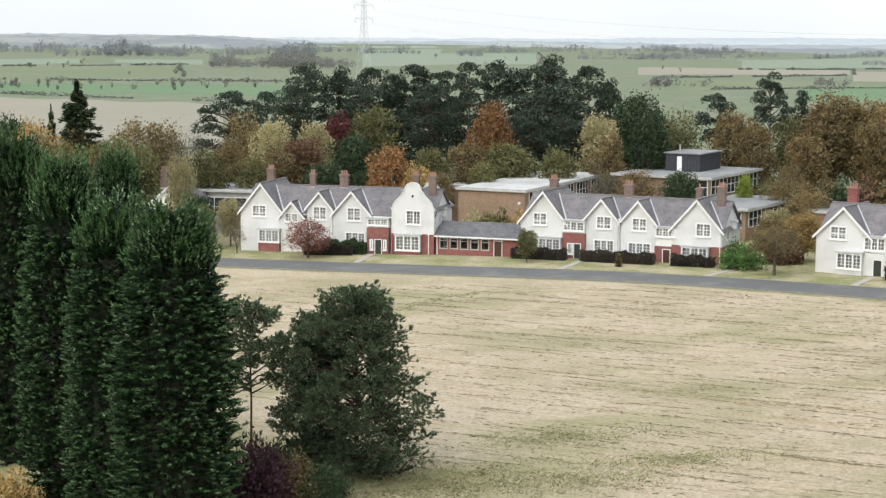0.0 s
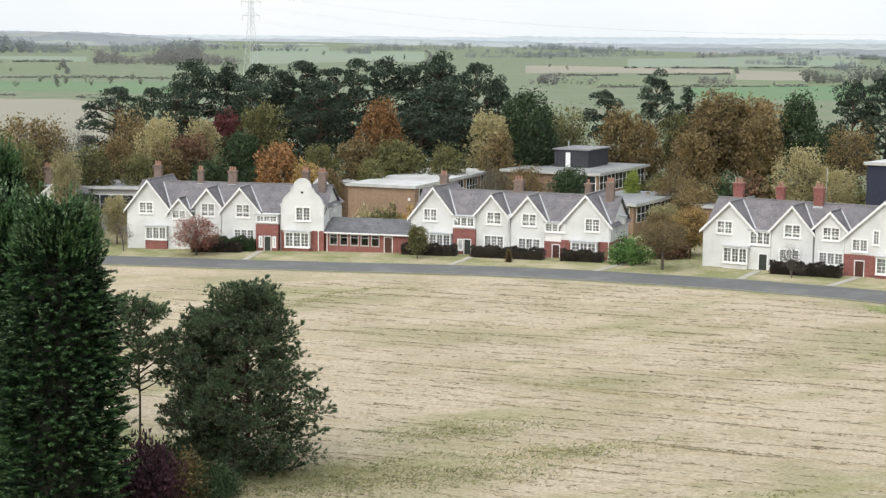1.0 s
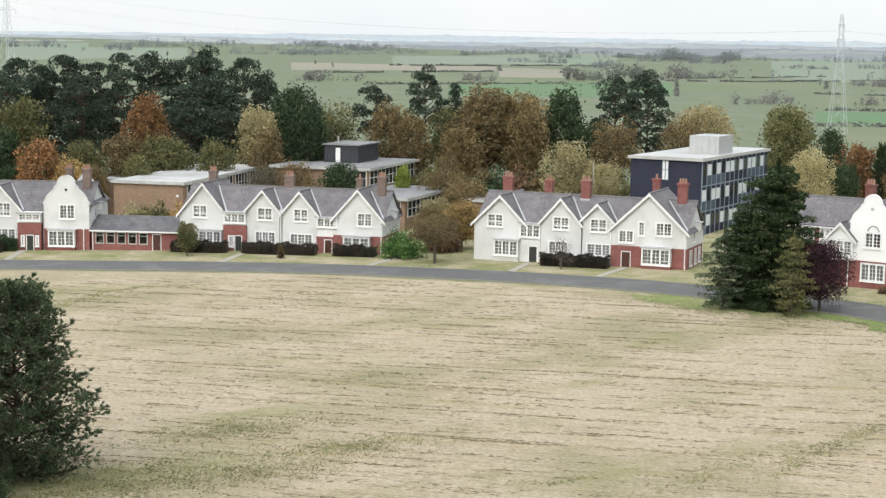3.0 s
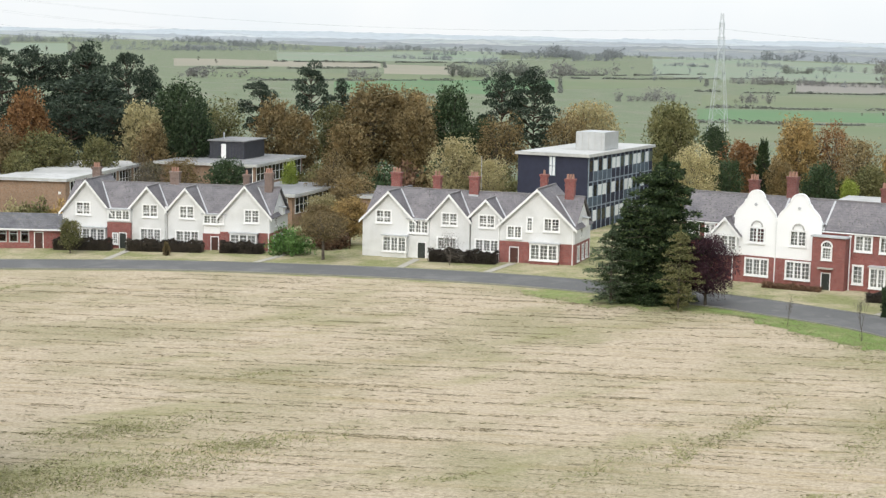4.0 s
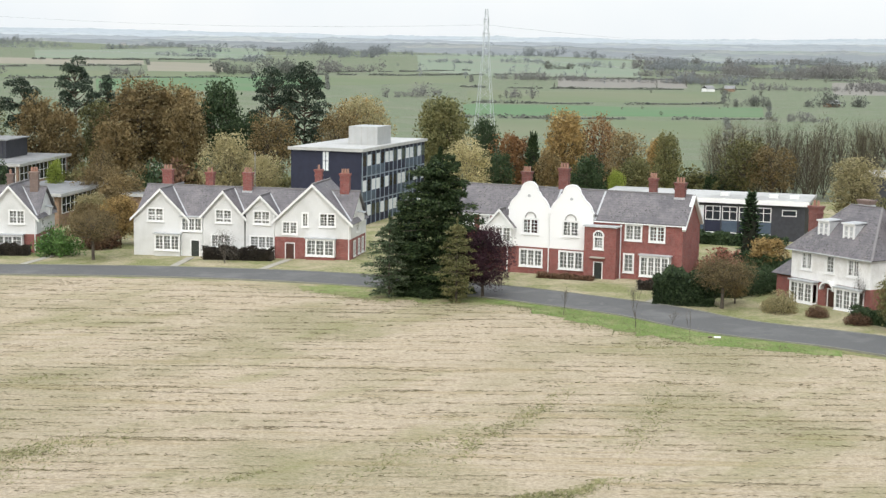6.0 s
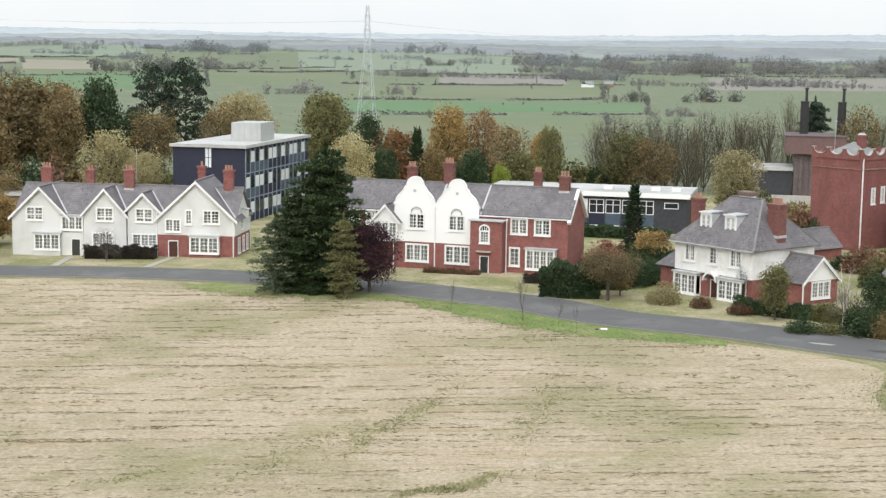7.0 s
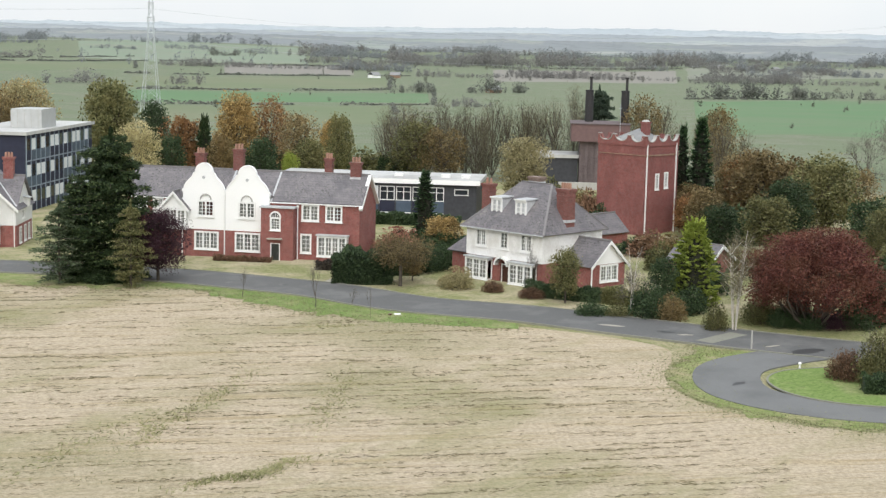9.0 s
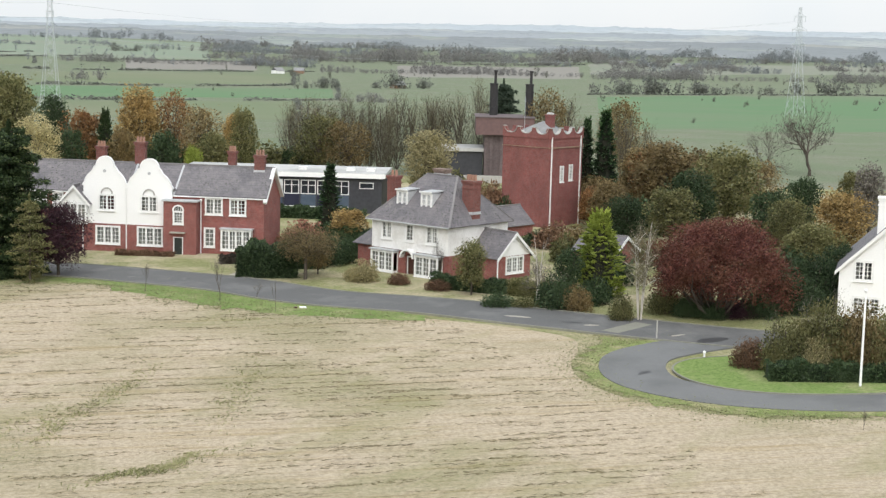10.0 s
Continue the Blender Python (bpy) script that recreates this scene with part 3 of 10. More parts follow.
ROAD = smooth_line([(-190, 160), (-150, 170), (-120, 174.6), (-99, 176.8), (-77, 177.2), (-54, 178.2), (-43, 177.9), (-32.5, 176.6), (-19.5, 174.1), (-7, 170.2), (2, 165.9), (9, 161.6), (15.4, 157), (21.4, 151.4), (27.2, 145.4), (33, 136.5), (41.2, 129.5), (48, 121.5), (56, 112.6), (64, 105), (80, 92), (110, 60)], 10)
draped("site_grass", [(-230, 205), (-150, 262), (-60, 268), (20, 262), (90, 235), (150, 190), (165, 120), (150, 40), (60, 20), (-100, 20), (-200, 70)], M["verge"], 0.085, "rough straw-green grass round the houses", 10)
hay_edge = [(x, y) for x, y in smooth_line([(-190, 150), (-150, 162), (-120, 169.8), (-99, 172.3), (-77, 172.8), (-54, 173.8), (-43, 173.4), (-33, 172), (-20, 169.2), (-8, 165), (1, 159.8), (9, 154), (17, 147.5), (23.5, 139.4), (31, 130), (39.5, 124), (46.5, 115), (45.6, 109.5), (42.6, 104), (41.6, 98), (43.6, 91.4), (48.6, 86.6), (55, 84), (75, 70), (95, 40)], 6)]
draped("hay_field", hay_edge + [(95, 10), (0, 8), (-34, 60), (-38, 76), (-42, 90), (-56, 100), (-90, 108), (-200, 120)], M["hay"], 0.10, "broad mown field of straw-coloured grass with dark swathe lines", 8)
for pts in ([(1, 167.5), (6, 164.5), (13, 158.5), (17.5, 152), (13.5, 150.5), (6, 152.5), (-1, 156.5), (-5, 162)],
            [(17.6, 151.8), (22.8, 144.3), (27.5, 137.2), (33, 131), (39, 126.2), (37.5, 124.4), (30, 128.2), (24.5, 134), (20.5, 140), (16.5, 147)],
            [(49.5, 114.2), (51.6, 110.6), (46.6, 107.6), (44.2, 103), (43.6, 97.6), (45.6, 92.6), (51, 88.4), (57, 86.2), (57, 84.8), (49.7, 86.8), (44.4, 91.4), (42.2, 97.6), (42.8, 104), (45.6, 108.6), (48.2, 111.4)],
            ):
    draped("turf", ragged(smooth_line(pts + [pts[0]], 5)[:-1], 0.9, 0.7), M["island" if pts[0][0] == 17.6 else "lawn"], 0.118, "green turf at the edge of the mown field", 4)

EDGE = [(57.5, 109), (52.5, 107.6), (48.6, 105.5), (46.2, 101.5), (45.8, 97.3), (48.2, 93), (52.8, 89.8), (60, 87.6), (70, 86)]
for line, off, wide, sod in ((smooth_line(EDGE, 10), -2.3, 1.1, "lawn"), ([p for p in ROAD if 16 < p[0] < 41], -3.6, 1.9, "island")):
    tagged(new("turf", mesh_from("turf", *sweep_ribbon(line, off, off - wide, 0.135), M[sod])), "strip of bright green turf beside the asphalt", "ground", kind="structure")
road_mesh = mesh_from("road", *sweep_ribbon(ROAD, 3.6, -3.6, 0.20, 0.2), M["asphalt"])
tagged(new("road", road_mesh), "grey worn asphalt road that curves past the houses", "road", kind="structure")
for off, side in ((3.6, 1), (-3.6, -1)):
    v, f = sweep_ribbon(ROAD, off + 0.14 * max(side, 0), off + 0.14 * min(side, 0), 0.26, 0.2)
    tagged(new("kerb", mesh_from("kerb", v, f, M["kerb"])), "low concrete kerb along the asphalt road", "kerb", kind="structure")
LOOP = smooth_line([(57.5, 109), (52.5, 107.6), (48.6, 105.5), (46.2, 101.5), (45.8, 97.3), (48.2, 93), (52.8, 89.8), (60, 87.6), (70, 86), (90, 80)], 10)
tagged(new("driveway", mesh_from("driveway", *sweep_ribbon(LOOP, 2.35, -2.35, 0.18, 0.2), M["drive"])), "grey asphalt drive that loops round a grass island", "driveway", kind="structure")
ISLAND = smooth_line([(55.5, 103.6), (51.5, 103.4), (48.9, 101), (48.4, 97), (50.2, 93.5), (54, 91.2), (60, 89.8), (70, 88.4), (74, 94), (66, 101), (55.5, 103.6)], 6)[:-1]
draped("grass_island", ISLAND, M["island"], 0.24, "bright green grass island inside the drive", 4)
v, f = sweep_ribbon(ISLAND + [ISLAND[0]], 0.0, 0.14, 0.27, 0.1)
tagged(new("kerb", mesh_from("kerb", v, f, M["kerb"])), "low kerb round the grass island", "kerb", kind="structure")
for (a, b), w in (((( -82.6, 190.3), (-80.8, 180.4)), 0.9), (((-54, 192), (-54.6, 181.4)), 0.9), (((-33.6, 190.6), (-36.9, 180.4)), 0.9), (((-18, 186), (-19.6, 177.4)), 0.9), (((-6.6, 183.4), (-9.9, 174.4)), 0.9), (((31, 153.8), (27.6, 149.4)), 1.0)):
    v, f = sweep_ribbon([a, b], w / 2, -w / 2, 0.135, 0.1)
    tagged(new("path", mesh_from("path", v, f, M["path"])), "pale concrete path across the verge", "path", kind="structure")


def road_patch(x, y, long, wide, turn, lift, material="patch"):
    """A ragged patch on the asphalt, a dark puddle or pale concrete."""
    g = random.Random(int(x * 10))
    c, k = math.cos(radians(turn)), math.sin(radians(turn))
    ring_pts = [(long * math.cos(t) * g.uniform(0.7, 1.1), wide * math.sin(t) * g.uniform(0.7, 1.1)) for t in (2 * math.pi * i / 14 for i in range(14))]
    draped("road_patch", [(x + u * c - v * k, y + u * k + v * c) for u, v in ring_pts], M[material], lift, "dark ragged repair in the road surface" if material == "patch" else "pale ragged patch of worn concrete in the road", 3)


road_patch(56.6, 109.2, 1.6, 0.8, 10, 0.212)
road_patch(46.6, 100.6, 0.8, 0.35, 30, 0.19)
road_patch(49.4, 119.0, 0.9, 0.3, -40, 0.212)
road_patch(46.2, 122.6, 1.2, 0.35, -40, 0.212, "path")
road_patch(50.4, 117.4, 0.7, 0.3, -20, 0.214, "path")
road_patch(55.0, 111.6, 0.8, 0.25, 15, 0.216, "path")
v, f = sweep_ribbon([(50.6, 114.5), (54.8, 116.9)], 0.8, -0.8, 0.21, 0.05)
tagged(new("path", mesh_from("path", v, f, M["kerb"])), "pale concrete strip set across the road", "path", kind="structure")


# ---- plants ----
rng = np.random.default_rng(7)


def np_mesh(name, verts, quads, material):
    me = bpy.data.meshes.new(name)
    me.vertices.add(len(verts)), me.loops.add(quads.size), me.polygons.add(len(quads))
    me.vertices.foreach_set("co", verts.astype(np.float32).ravel())
    me.loops.foreach_set("vertex_index", quads.astype(np.int32).ravel())
    me.polygons.foreach_set("loop_start", np.arange(0, quads.size, quads.shape[1], dtype=np.int32))
    me.materials.append(material)
    me.update(calc_edges=True)
    return me


LEAF = {"tall": 1.0}      # how much taller than wide the plant in hand will stand


def leaf_cards(centre, out, size, long=1.6, lift=0.0, flat=0.5, g=rng):
    """Small pointed leaf sprays at the centres; they point along out, mixed with chance and lift."""
    even = np.array([LEAF["tall"] ** 0.5, LEAF["tall"] ** 0.5, LEAF["tall"] ** -0.5])
    n = len(centre)
    along = out + flat * g.normal(size=(n, 3)) + np.array([0, 0, lift])
    along /= np.linalg.norm(along, axis=1, keepdims=True) + 1e-9
    side = np.cross(along, g.normal(size=(n, 3)))
    side /= np.linalg.norm(side, axis=1, keepdims=True) + 1e-9
    s = size[:, None]
    bend = np.cross(along, side) * s * 0.12 * even
    tip, wide = along * s * long * 0.5 * even, side * s * 0.5 * even
    v = np.stack([centre - tip * 0.85 - wide, centre - tip * 0.75 + wide + bend, centre + tip - bend], 1).reshape(-1, 3)
    return v, np.arange(3 * n).reshape(-1, 3)


def tube(path, radii, sides=6):
    """A tapered limb along a line of points."""
    path = np.asarray(path, float)
    verts, faces = [], []
    n = len(path)
    for i in range(n):
        d = path[min(i + 1, n - 1)] - path[max(i - 1, 0)]
        d /= np.linalg.norm(d) + 1e-9
        a = np.cross(d, (0.31, 0.95, 0.05))
        a /= np.linalg.norm(a) + 1e-9
        b = np.cross(d, a)
        for k in range(sides):
            t = 2 * math.pi * k / sides
            verts.append(path[i] + radii[i] * (math.cos(t) * a + math.sin(t) * b))
    for i in range(n - 1):
        for k in range(sides):
            k2 = (k + 1) % sides
            faces.append((i * sides + k, i * sides + k2, (i + 1) * sides + k2, (i + 1) * sides + k))
    return np.array(verts), np.array(faces)


def joined(pieces):
    vs, fs, k = [], [], 0
    for v, f in pieces:
        vs.append(v), fs.append(f + k)
        k += len(v)
    return np.concatenate(vs), np.concatenate(fs)


def limb(a, b, r0, r1, g, sides=5, bend=0.12, steps=4):
    a, b = np.asarray(a, float), np.asarray(b, float)
    d = np.linalg.norm(b - a)
    mid = g.normal(size=3) * bend * d
    ts = np.linspace(0, 1, steps)
    return tube([a + (b - a) * t + mid * 4 * t * (1 - t) * 0.5 for t in ts], [r0 + (r1 - r0) * t for t in ts], sides)


def shell(lobe_c, lobe_r, n, g, under=0.35, deep=0.35):
    """Points on and a little inside a lobe, fewer underneath, with the outward way."""
    d = g.normal(size=(int(n * 1.5) + 4, 3))
    d /= np.linalg.norm(d, axis=1, keepdims=True)
    d = d[(d[:, 2] > -0.35) | (g.random(len(d)) < under)][:n]
    k = 1 - deep * g.random(len(d)) ** 2
    wob = 1 + 0.16 * np.sin(5 * d[:, 0] + 3 * lobe_c[0]) * np.cos(4 * d[:, 1] + lobe_c[1])
    return lobe_c + d * np.asarray(lobe_r) * (k * wob)[:, None], d


# Every plant is built one metre high and a metre wide, and scaled where it stands.
def broadleaf_meshes(seed, leaves=2600, leaf=0.045, lobes=20, bare=0.18, fine=1.0, loose=0.5, round_top=0.5):
    g = np.random.default_rng(seed)
    wood, crown = [], []
    top = np.array([0.03 * g.normal(), 0.03 * g.normal(), 0.72])
    wood.append(limb((0, 0, -0.02), (0, 0, bare + 0.1), 0.028, 0.02, g, 8, 0.02))
    wood.append(limb((0, 0, bare + 0.1), top, 0.02, 0.006, g, 6, 0.05))
    per = leaves // lobes
    zc, hz = (1 + bare) / 2, (1 - bare) / 2
    for i in range(lobes):
        a, h = 2.4 * i + 0.6 * g.random(), -0.85 + 1.75 * (i + 0.5) / lobes
        ring = math.sqrt(max(0.05, 1 - abs(h) ** (2 + round_top)))
        rad = (0.15 + 0.21 * g.random()) * ring
        c = np.array([math.cos(a) * rad, math.sin(a) * rad, zc + h * hz * 0.82])
        r = (0.10 + 0.11 * g.random()) * (0.65 + 0.35 * ring)
        base = (0, 0, bare + 0.05 + 0.5 * max(0.0, c[2] - bare - 0.1))
        wood.append(limb(base, c, 0.010, 0.003, g, 4, 0.1))
        for e in c + np.clip(g.normal(size=(2, 3)), -1.3, 1.3) * r * 0.75:
            wood.append(limb(c * 0.75 + np.array(base) * 0.25, e, 0.0035, 0.001, g, 3, 0.1, 2))
        p, d = shell(c, (r * 1.15, r * 1.15, r * 0.85), per, g, 0.35, 0.5)
        crown.append(leaf_cards(p, d, leaf * (0.55 + 0.9 * g.random(len(p))) * fine, 1.4, 0.1, 0.9, g))
        k = max(1, int(per * loose * 0.25))
        q = c + np.clip(g.normal(size=(k, 3)), -1.25, 1.25) * r * 0.8
        crown.append(leaf_cards(q, g.normal(size=(k, 3)), leaf * (0.5 + 0.7 * g.random(k)) * fine, 1.5, 0, 1.0, g))
    return joined(wood), joined(crown)


def pine_meshes(seed, leaves=4200, leaf=0.036, bare=0.42, pads=26, broad=1.0, pad=1.0):
    """A pine with a bare lower stem and flat, separate pads of needles on crooked limbs."""
    g = np.random.default_rng(seed)
    wood, crown = [], []
    bend = g.normal(size=2) * 0.03
    line = [np.array([bend[0] * math.sin(3 * t), bend[1] * math.sin(2.5 * t), t]) for t in np.linspace(-0.02, 0.95, 8)]
    wood.append(tube(line, np.linspace(0.022, 0.004, 8), 7))
    per = leaves // pads
    lean = 6.28 * g.random()
    for i in range(pads):
        t = (i + 0.6) / pads
        z = bare + (0.95 - bare) * t
        a = 2.4 * i + 0.9 * g.random()
        reach = broad * (0.10 + 0.36 * math.sin(math.pi * (0.22 + 0.66 * t)) * (0.35 + 0.85 * g.random())) * (1 + 0.2 * math.cos(a - lean))
        c = np.array([math.cos(a) * reach, math.sin(a) * reach, z + 0.025 * g.normal()])
        if i > pads - 4:
            c[:2] *= 0.35
        wood.append(limb((0, 0, z - 0.07), c, 0.008, 0.003, g, 4, 0.12))
        r = pad * (0.075 + 0.075 * g.random())
        p, d = shell(c, (r * 1.4, r * 1.4, r * 0.38), per, g, 0.1, 0.5)
        crown.append(leaf_cards(p, d * (1, 1, 0.6), leaf * (0.6 + 0.7 * g.random(len(p))), 1.9, 0.5, 0.8, g))
    for z in np.linspace(bare * 0.45, bare, 5):
        a = 6.28 * g.random()
        wood.append(limb((0, 0, z), (0.09 * math.cos(a), 0.09 * math.sin(a), z + 0.01), 0.004, 0.001, g, 3, 0.1))
    return joined(wood), joined(crown)


def cypress_meshes(seed, leaves=76000, leaf=0.0092, full=0.30, blunt=3.4, plumes=2300, tall=3.8, core=0.56):
    """A dense column that narrows to feathery leaders: dark inside, with plumes of fine sprays that arch out and up."""
    g = np.random.default_rng(seed)

    def radius(z):
        upper = np.clip((z - full) / (1 - full), 0, 1)
        return np.where(z < full, 0.40 + 0.06 * np.sin(np.pi * 0.5 * z / full), 0.46 * np.clip(1 - upper ** blunt, 0, 1) ** 0.85)

    pz = np.concatenate([g.random(plumes) ** 0.85 * 0.95, 0.84 + 0.12 * g.random(plumes // 14)])
    n = len(pz)
    pa = 6.283 * g.random(n)
    ridge = 1 + 0.07 * np.sin(5 * pa + seed + 6 * pz) + 0.06 * np.sin(9 * pa + 17 * pz)
    way = np.stack([np.cos(pa), np.sin(pa), np.zeros(n)], 1)
    root = way * (radius(pz) * ridge * (0.66 + 0.20 * g.random(n)))[:, None]
    root[:, 2] = pz - 0.008
    reach = (0.06 + 0.10 * g.random(n) ** 1.4) * (0.6 + 0.4 * np.clip(radius(pz) / 0.45, 0, 1))
    climb = np.where(pz > 0.80, 1.9, 0.25) * (0.5 + g.random(n))      # the upper plumes stand up as leaders
    k = g.integers(0, n, leaves)
    t = g.random(leaves) ** 0.75
    twist = g.normal(size=(leaves, 3)) * np.array([0.012, 0.012, 0.011 / tall])
    p = root[k] + way[k] * (reach[k] * t)[:, None] + twist * (1.1 - 0.8 * t)[:, None]
    p[:, 2] += reach[k] * climb[k] * (0.25 * t + 0.75 * t * t) / tall * 1.25
    rise = np.column_stack([way[k][:, :2], 0.1 + climb[k] * t])
    size = leaf * (1.2 - 0.45 * t) * (0.6 + 0.7 * g.random(leaves))
    # plume ends take the lighter colour, as young growth and as lit tips
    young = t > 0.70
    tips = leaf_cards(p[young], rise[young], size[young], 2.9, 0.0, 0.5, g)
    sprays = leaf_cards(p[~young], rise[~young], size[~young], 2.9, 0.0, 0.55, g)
    m = leaves // 10
    z = g.random(m) * 0.95
    a = 6.283 * g.random(m)
    r = radius(z) * (0.54 + 0.12 * g.random(m))
    coat = leaf_cards(np.stack([np.cos(a) * r, np.sin(a) * r, z], 1), np.stack([np.cos(a), np.sin(a), 0.4 + 0 * a], 1), leaf * 2.2 * (0.7 + 0.6 * g.random(m)), 1.6, 0.0, 0.5, g)
    cards = joined([sprays, coat])
    cards[0][:, 2] = np.maximum(cards[0][:, 2], -0.02)
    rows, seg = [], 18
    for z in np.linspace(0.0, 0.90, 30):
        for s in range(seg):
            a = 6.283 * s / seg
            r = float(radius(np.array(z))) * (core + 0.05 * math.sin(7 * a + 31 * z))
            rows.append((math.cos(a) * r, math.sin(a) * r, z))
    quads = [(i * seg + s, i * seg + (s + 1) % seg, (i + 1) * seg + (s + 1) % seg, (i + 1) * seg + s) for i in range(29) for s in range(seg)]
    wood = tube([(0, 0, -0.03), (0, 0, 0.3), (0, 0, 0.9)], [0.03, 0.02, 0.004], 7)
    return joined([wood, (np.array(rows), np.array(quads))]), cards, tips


def fir_meshes(seed, leaves=30000, leaf=0.017, tiers=22, bare=0.03, top=0.48, tall=1.6):
    """Flat tiers of boughs on a straight stem, with dark gaps between them and ragged ends."""
    g = np.random.default_rng(seed)
    wood, crown = [tube([(0, 0, -0.02), (0, 0, 0.5), (0, 0, 0.98)], [0.024, 0.014, 0.003], 7)], []
    boughs = 9
    per = leaves // (tiers * boughs)
    for i in range(tiers):
        t = i / (tiers - 1)
        z = bare + (0.97 - bare) * t
        reach = 0.5 * (1 - t ** 2.3) ** (top + 0.02) * (0.62 + 0.38 * min(1.0, t / 0.3)) + 0.015
        for j in range(boughs):
            a = 6.283 * j / boughs + 1.1 * i + 0.3 * g.normal()
            r = reach * (0.45 + 0.65 * g.random())
            zz = z + 0.022 * g.normal()
            root = np.array([0, 0, zz - 0.01])
            tip = np.array([math.cos(a) * r, math.sin(a) * r, zz - 0.02 + 0.05 * r + 0.012 * g.normal()])
            if j % 2 == 0:
                wood.append(limb(root, tip, 0.006, 0.002, g, 3, 0.05, 3))
            s = g.random(per) ** 0.55
            fan = (0.10 * r + 0.16 * r * s * (1.25 - s)) * g.normal(size=per)
            p = root + (tip - root) * s[:, None] + fan[:, None] * np.array([-math.sin(a), math.cos(a), 0])
            p[:, 2] += (0.010 * g.normal(size=per) - 0.03 * s * s * r) 
            d = np.array([math.cos(a), math.sin(a), -0.1])
            crown.append(leaf_cards(p, np.tile(d, (per, 1)), leaf * (0.6 + 0.8 * g.random(per)), 2.0, 0.0, 0.55, g))
    return joined(wood), joined(crown)


def bare_meshes(seed, depth=5, spread=0.55, up=0.35, twigs=1400, fork=3, trunk=0.2, fine=1.0, low_fork=False):
    """A leafless tree: forking limbs, and a haze of twigs at their ends."""
    g = np.random.default_rng(seed)
    wood, ends = [], []

    def grow(a, way, length, r, left):
        b = a + way * length
        wood.append(limb(a, b, r, r * 0.62, g, 5 if left > 3 else 3, 0.10, 4 if left > 3 else 2))
        if left == 0:
            ends.append((b, way))
            return
        for _ in range(fork if left > 1 else 2):
            w = way + spread * g.normal(size=3)
            w[2] += up
            grow(b, w / np.linalg.norm(w), (0.17 if left == depth and low_fork else length) * (0.62 + 0.3 * g.random()), r * 0.58, left - 1)

    grow(np.array([0.0, 0, -0.02]), np.array([0.0, 0, 1.0]), trunk, 0.017, depth)
    pts, ways = np.array([e for e, _ in ends]), np.array([w for _, w in ends])
    k = g.integers(0, len(pts), twigs)
    p = pts[k] + g.normal(size=(twigs, 3)) * 0.035
    v, q = leaf_cards(p, ways[k] + np.array([0, 0, 0.3]), 0.010 * fine * (0.6 + 0.8 * g.random(twigs)), 9.0, 0.15, 0.7, g)
    w = joined(wood)
    top = max(w[0][:, 2].max(), v[:, 2].max())
    half = max(np.abs(w[0][:, :2]).max(), np.abs(v[:, :2]).max())
    scale = np.array([0.5 / half, 0.5 / half, 1 / top])
    return (w[0] * scale, w[1]), (v * scale, q)


def needle_tufts(tufts, way, count, length, width, g):
    """Bunches of thin needles that spread from the end of each shoot."""
    n = len(tufts)
    k = np.repeat(np.arange(n), count)
    d = way[k] + 0.65 * g.normal(size=(n * count, 3))
    d /= np.linalg.norm(d, axis=1, keepdims=True)
    even = np.array([1, 1, 1 / LEAF["tall"]])
    size = length * (0.6 + 0.6 * g.random(n * count))
    c = tufts[k] + d * size[:, None] * 0.5 * even
    return leaf_cards(c, d, width * (0.7 + 0.6 * g.random(n * count)) / LEAF["tall"] ** 0.5, length / width, 0.0, 0.05, g)


def bushy_pine_meshes(seed, lobes=140, tufts=62, needles=11, length=0.030, width=0.0085, low=0.03):
    """A pine furnished to the ground: puffs of needle tufts on crooked limbs, ragged, with dark gaps between."""
    g = np.random.default_rng(seed)
    wood, crown = [tube([(0, 0, -0.02), (0.01, 0.01, 0.4), (-0.01, 0.02, 0.90)], [0.020, 0.013, 0.003], 7)], []
    for i in range(lobes):
        t = (i + 0.5) / lobes
        z = low + (0.95 - low) * t
        wide = np.interp(t, (0.0, 0.15, 0.38, 0.55, 0.7, 0.85, 1.0), (0.33, 0.42, 0.50, 0.40, 0.32, 0.26, 0.12))
        a = 2.4 * i + 0.7 * g.random()
        rad = wide * (0.25 + 0.75 * g.random() ** 0.55) * (1.0 + 0.15 * math.sin(3 * a + seed))
        c = np.array([math.cos(a) * rad, math.sin(a) * rad, z + 0.02 * g.normal()])
        wood.append(limb((0, 0, max(0.03, z - 0.08)), c, 0.006, 0.002, g, 4, 0.14))
        r = 0.062 + 0.055 * g.random()
        p, d = shell(c, (r * 1.35, r * 1.35, r * 0.55), tufts, g, 0.2, 0.6)
        for q in p[::5]:
            wood.append(limb(c, q, 0.002, 0.001, g, 3, 0.1, 3))
        way = d * 0.5 + np.array([0.4 * math.cos(a), 0.4 * math.sin(a), 0.85])
        crown.append(needle_tufts(p, way, needles, length, width, g))
        if i % 2 == 0:
            # a shoot that stands out beyond the puff
            tip = c + np.array([math.cos(a) * (r + 0.05), math.sin(a) * (r + 0.05), 0.03 + 0.03 * t])
            wood.append(limb(c, tip, 0.0025, 0.0012, g, 3, 0.1, 3))
            q = c + (tip - c) * (0.5 + 0.5 * g.random((9, 1))) + 0.006 * g.normal(size=(9, 3))
            crown.append(needle_tufts(q, np.tile(tip - c, (9, 1)) * 6 + np.array([0, 0, 0.7]), needles, length, width, g))
    return joined(wood), joined(crown)


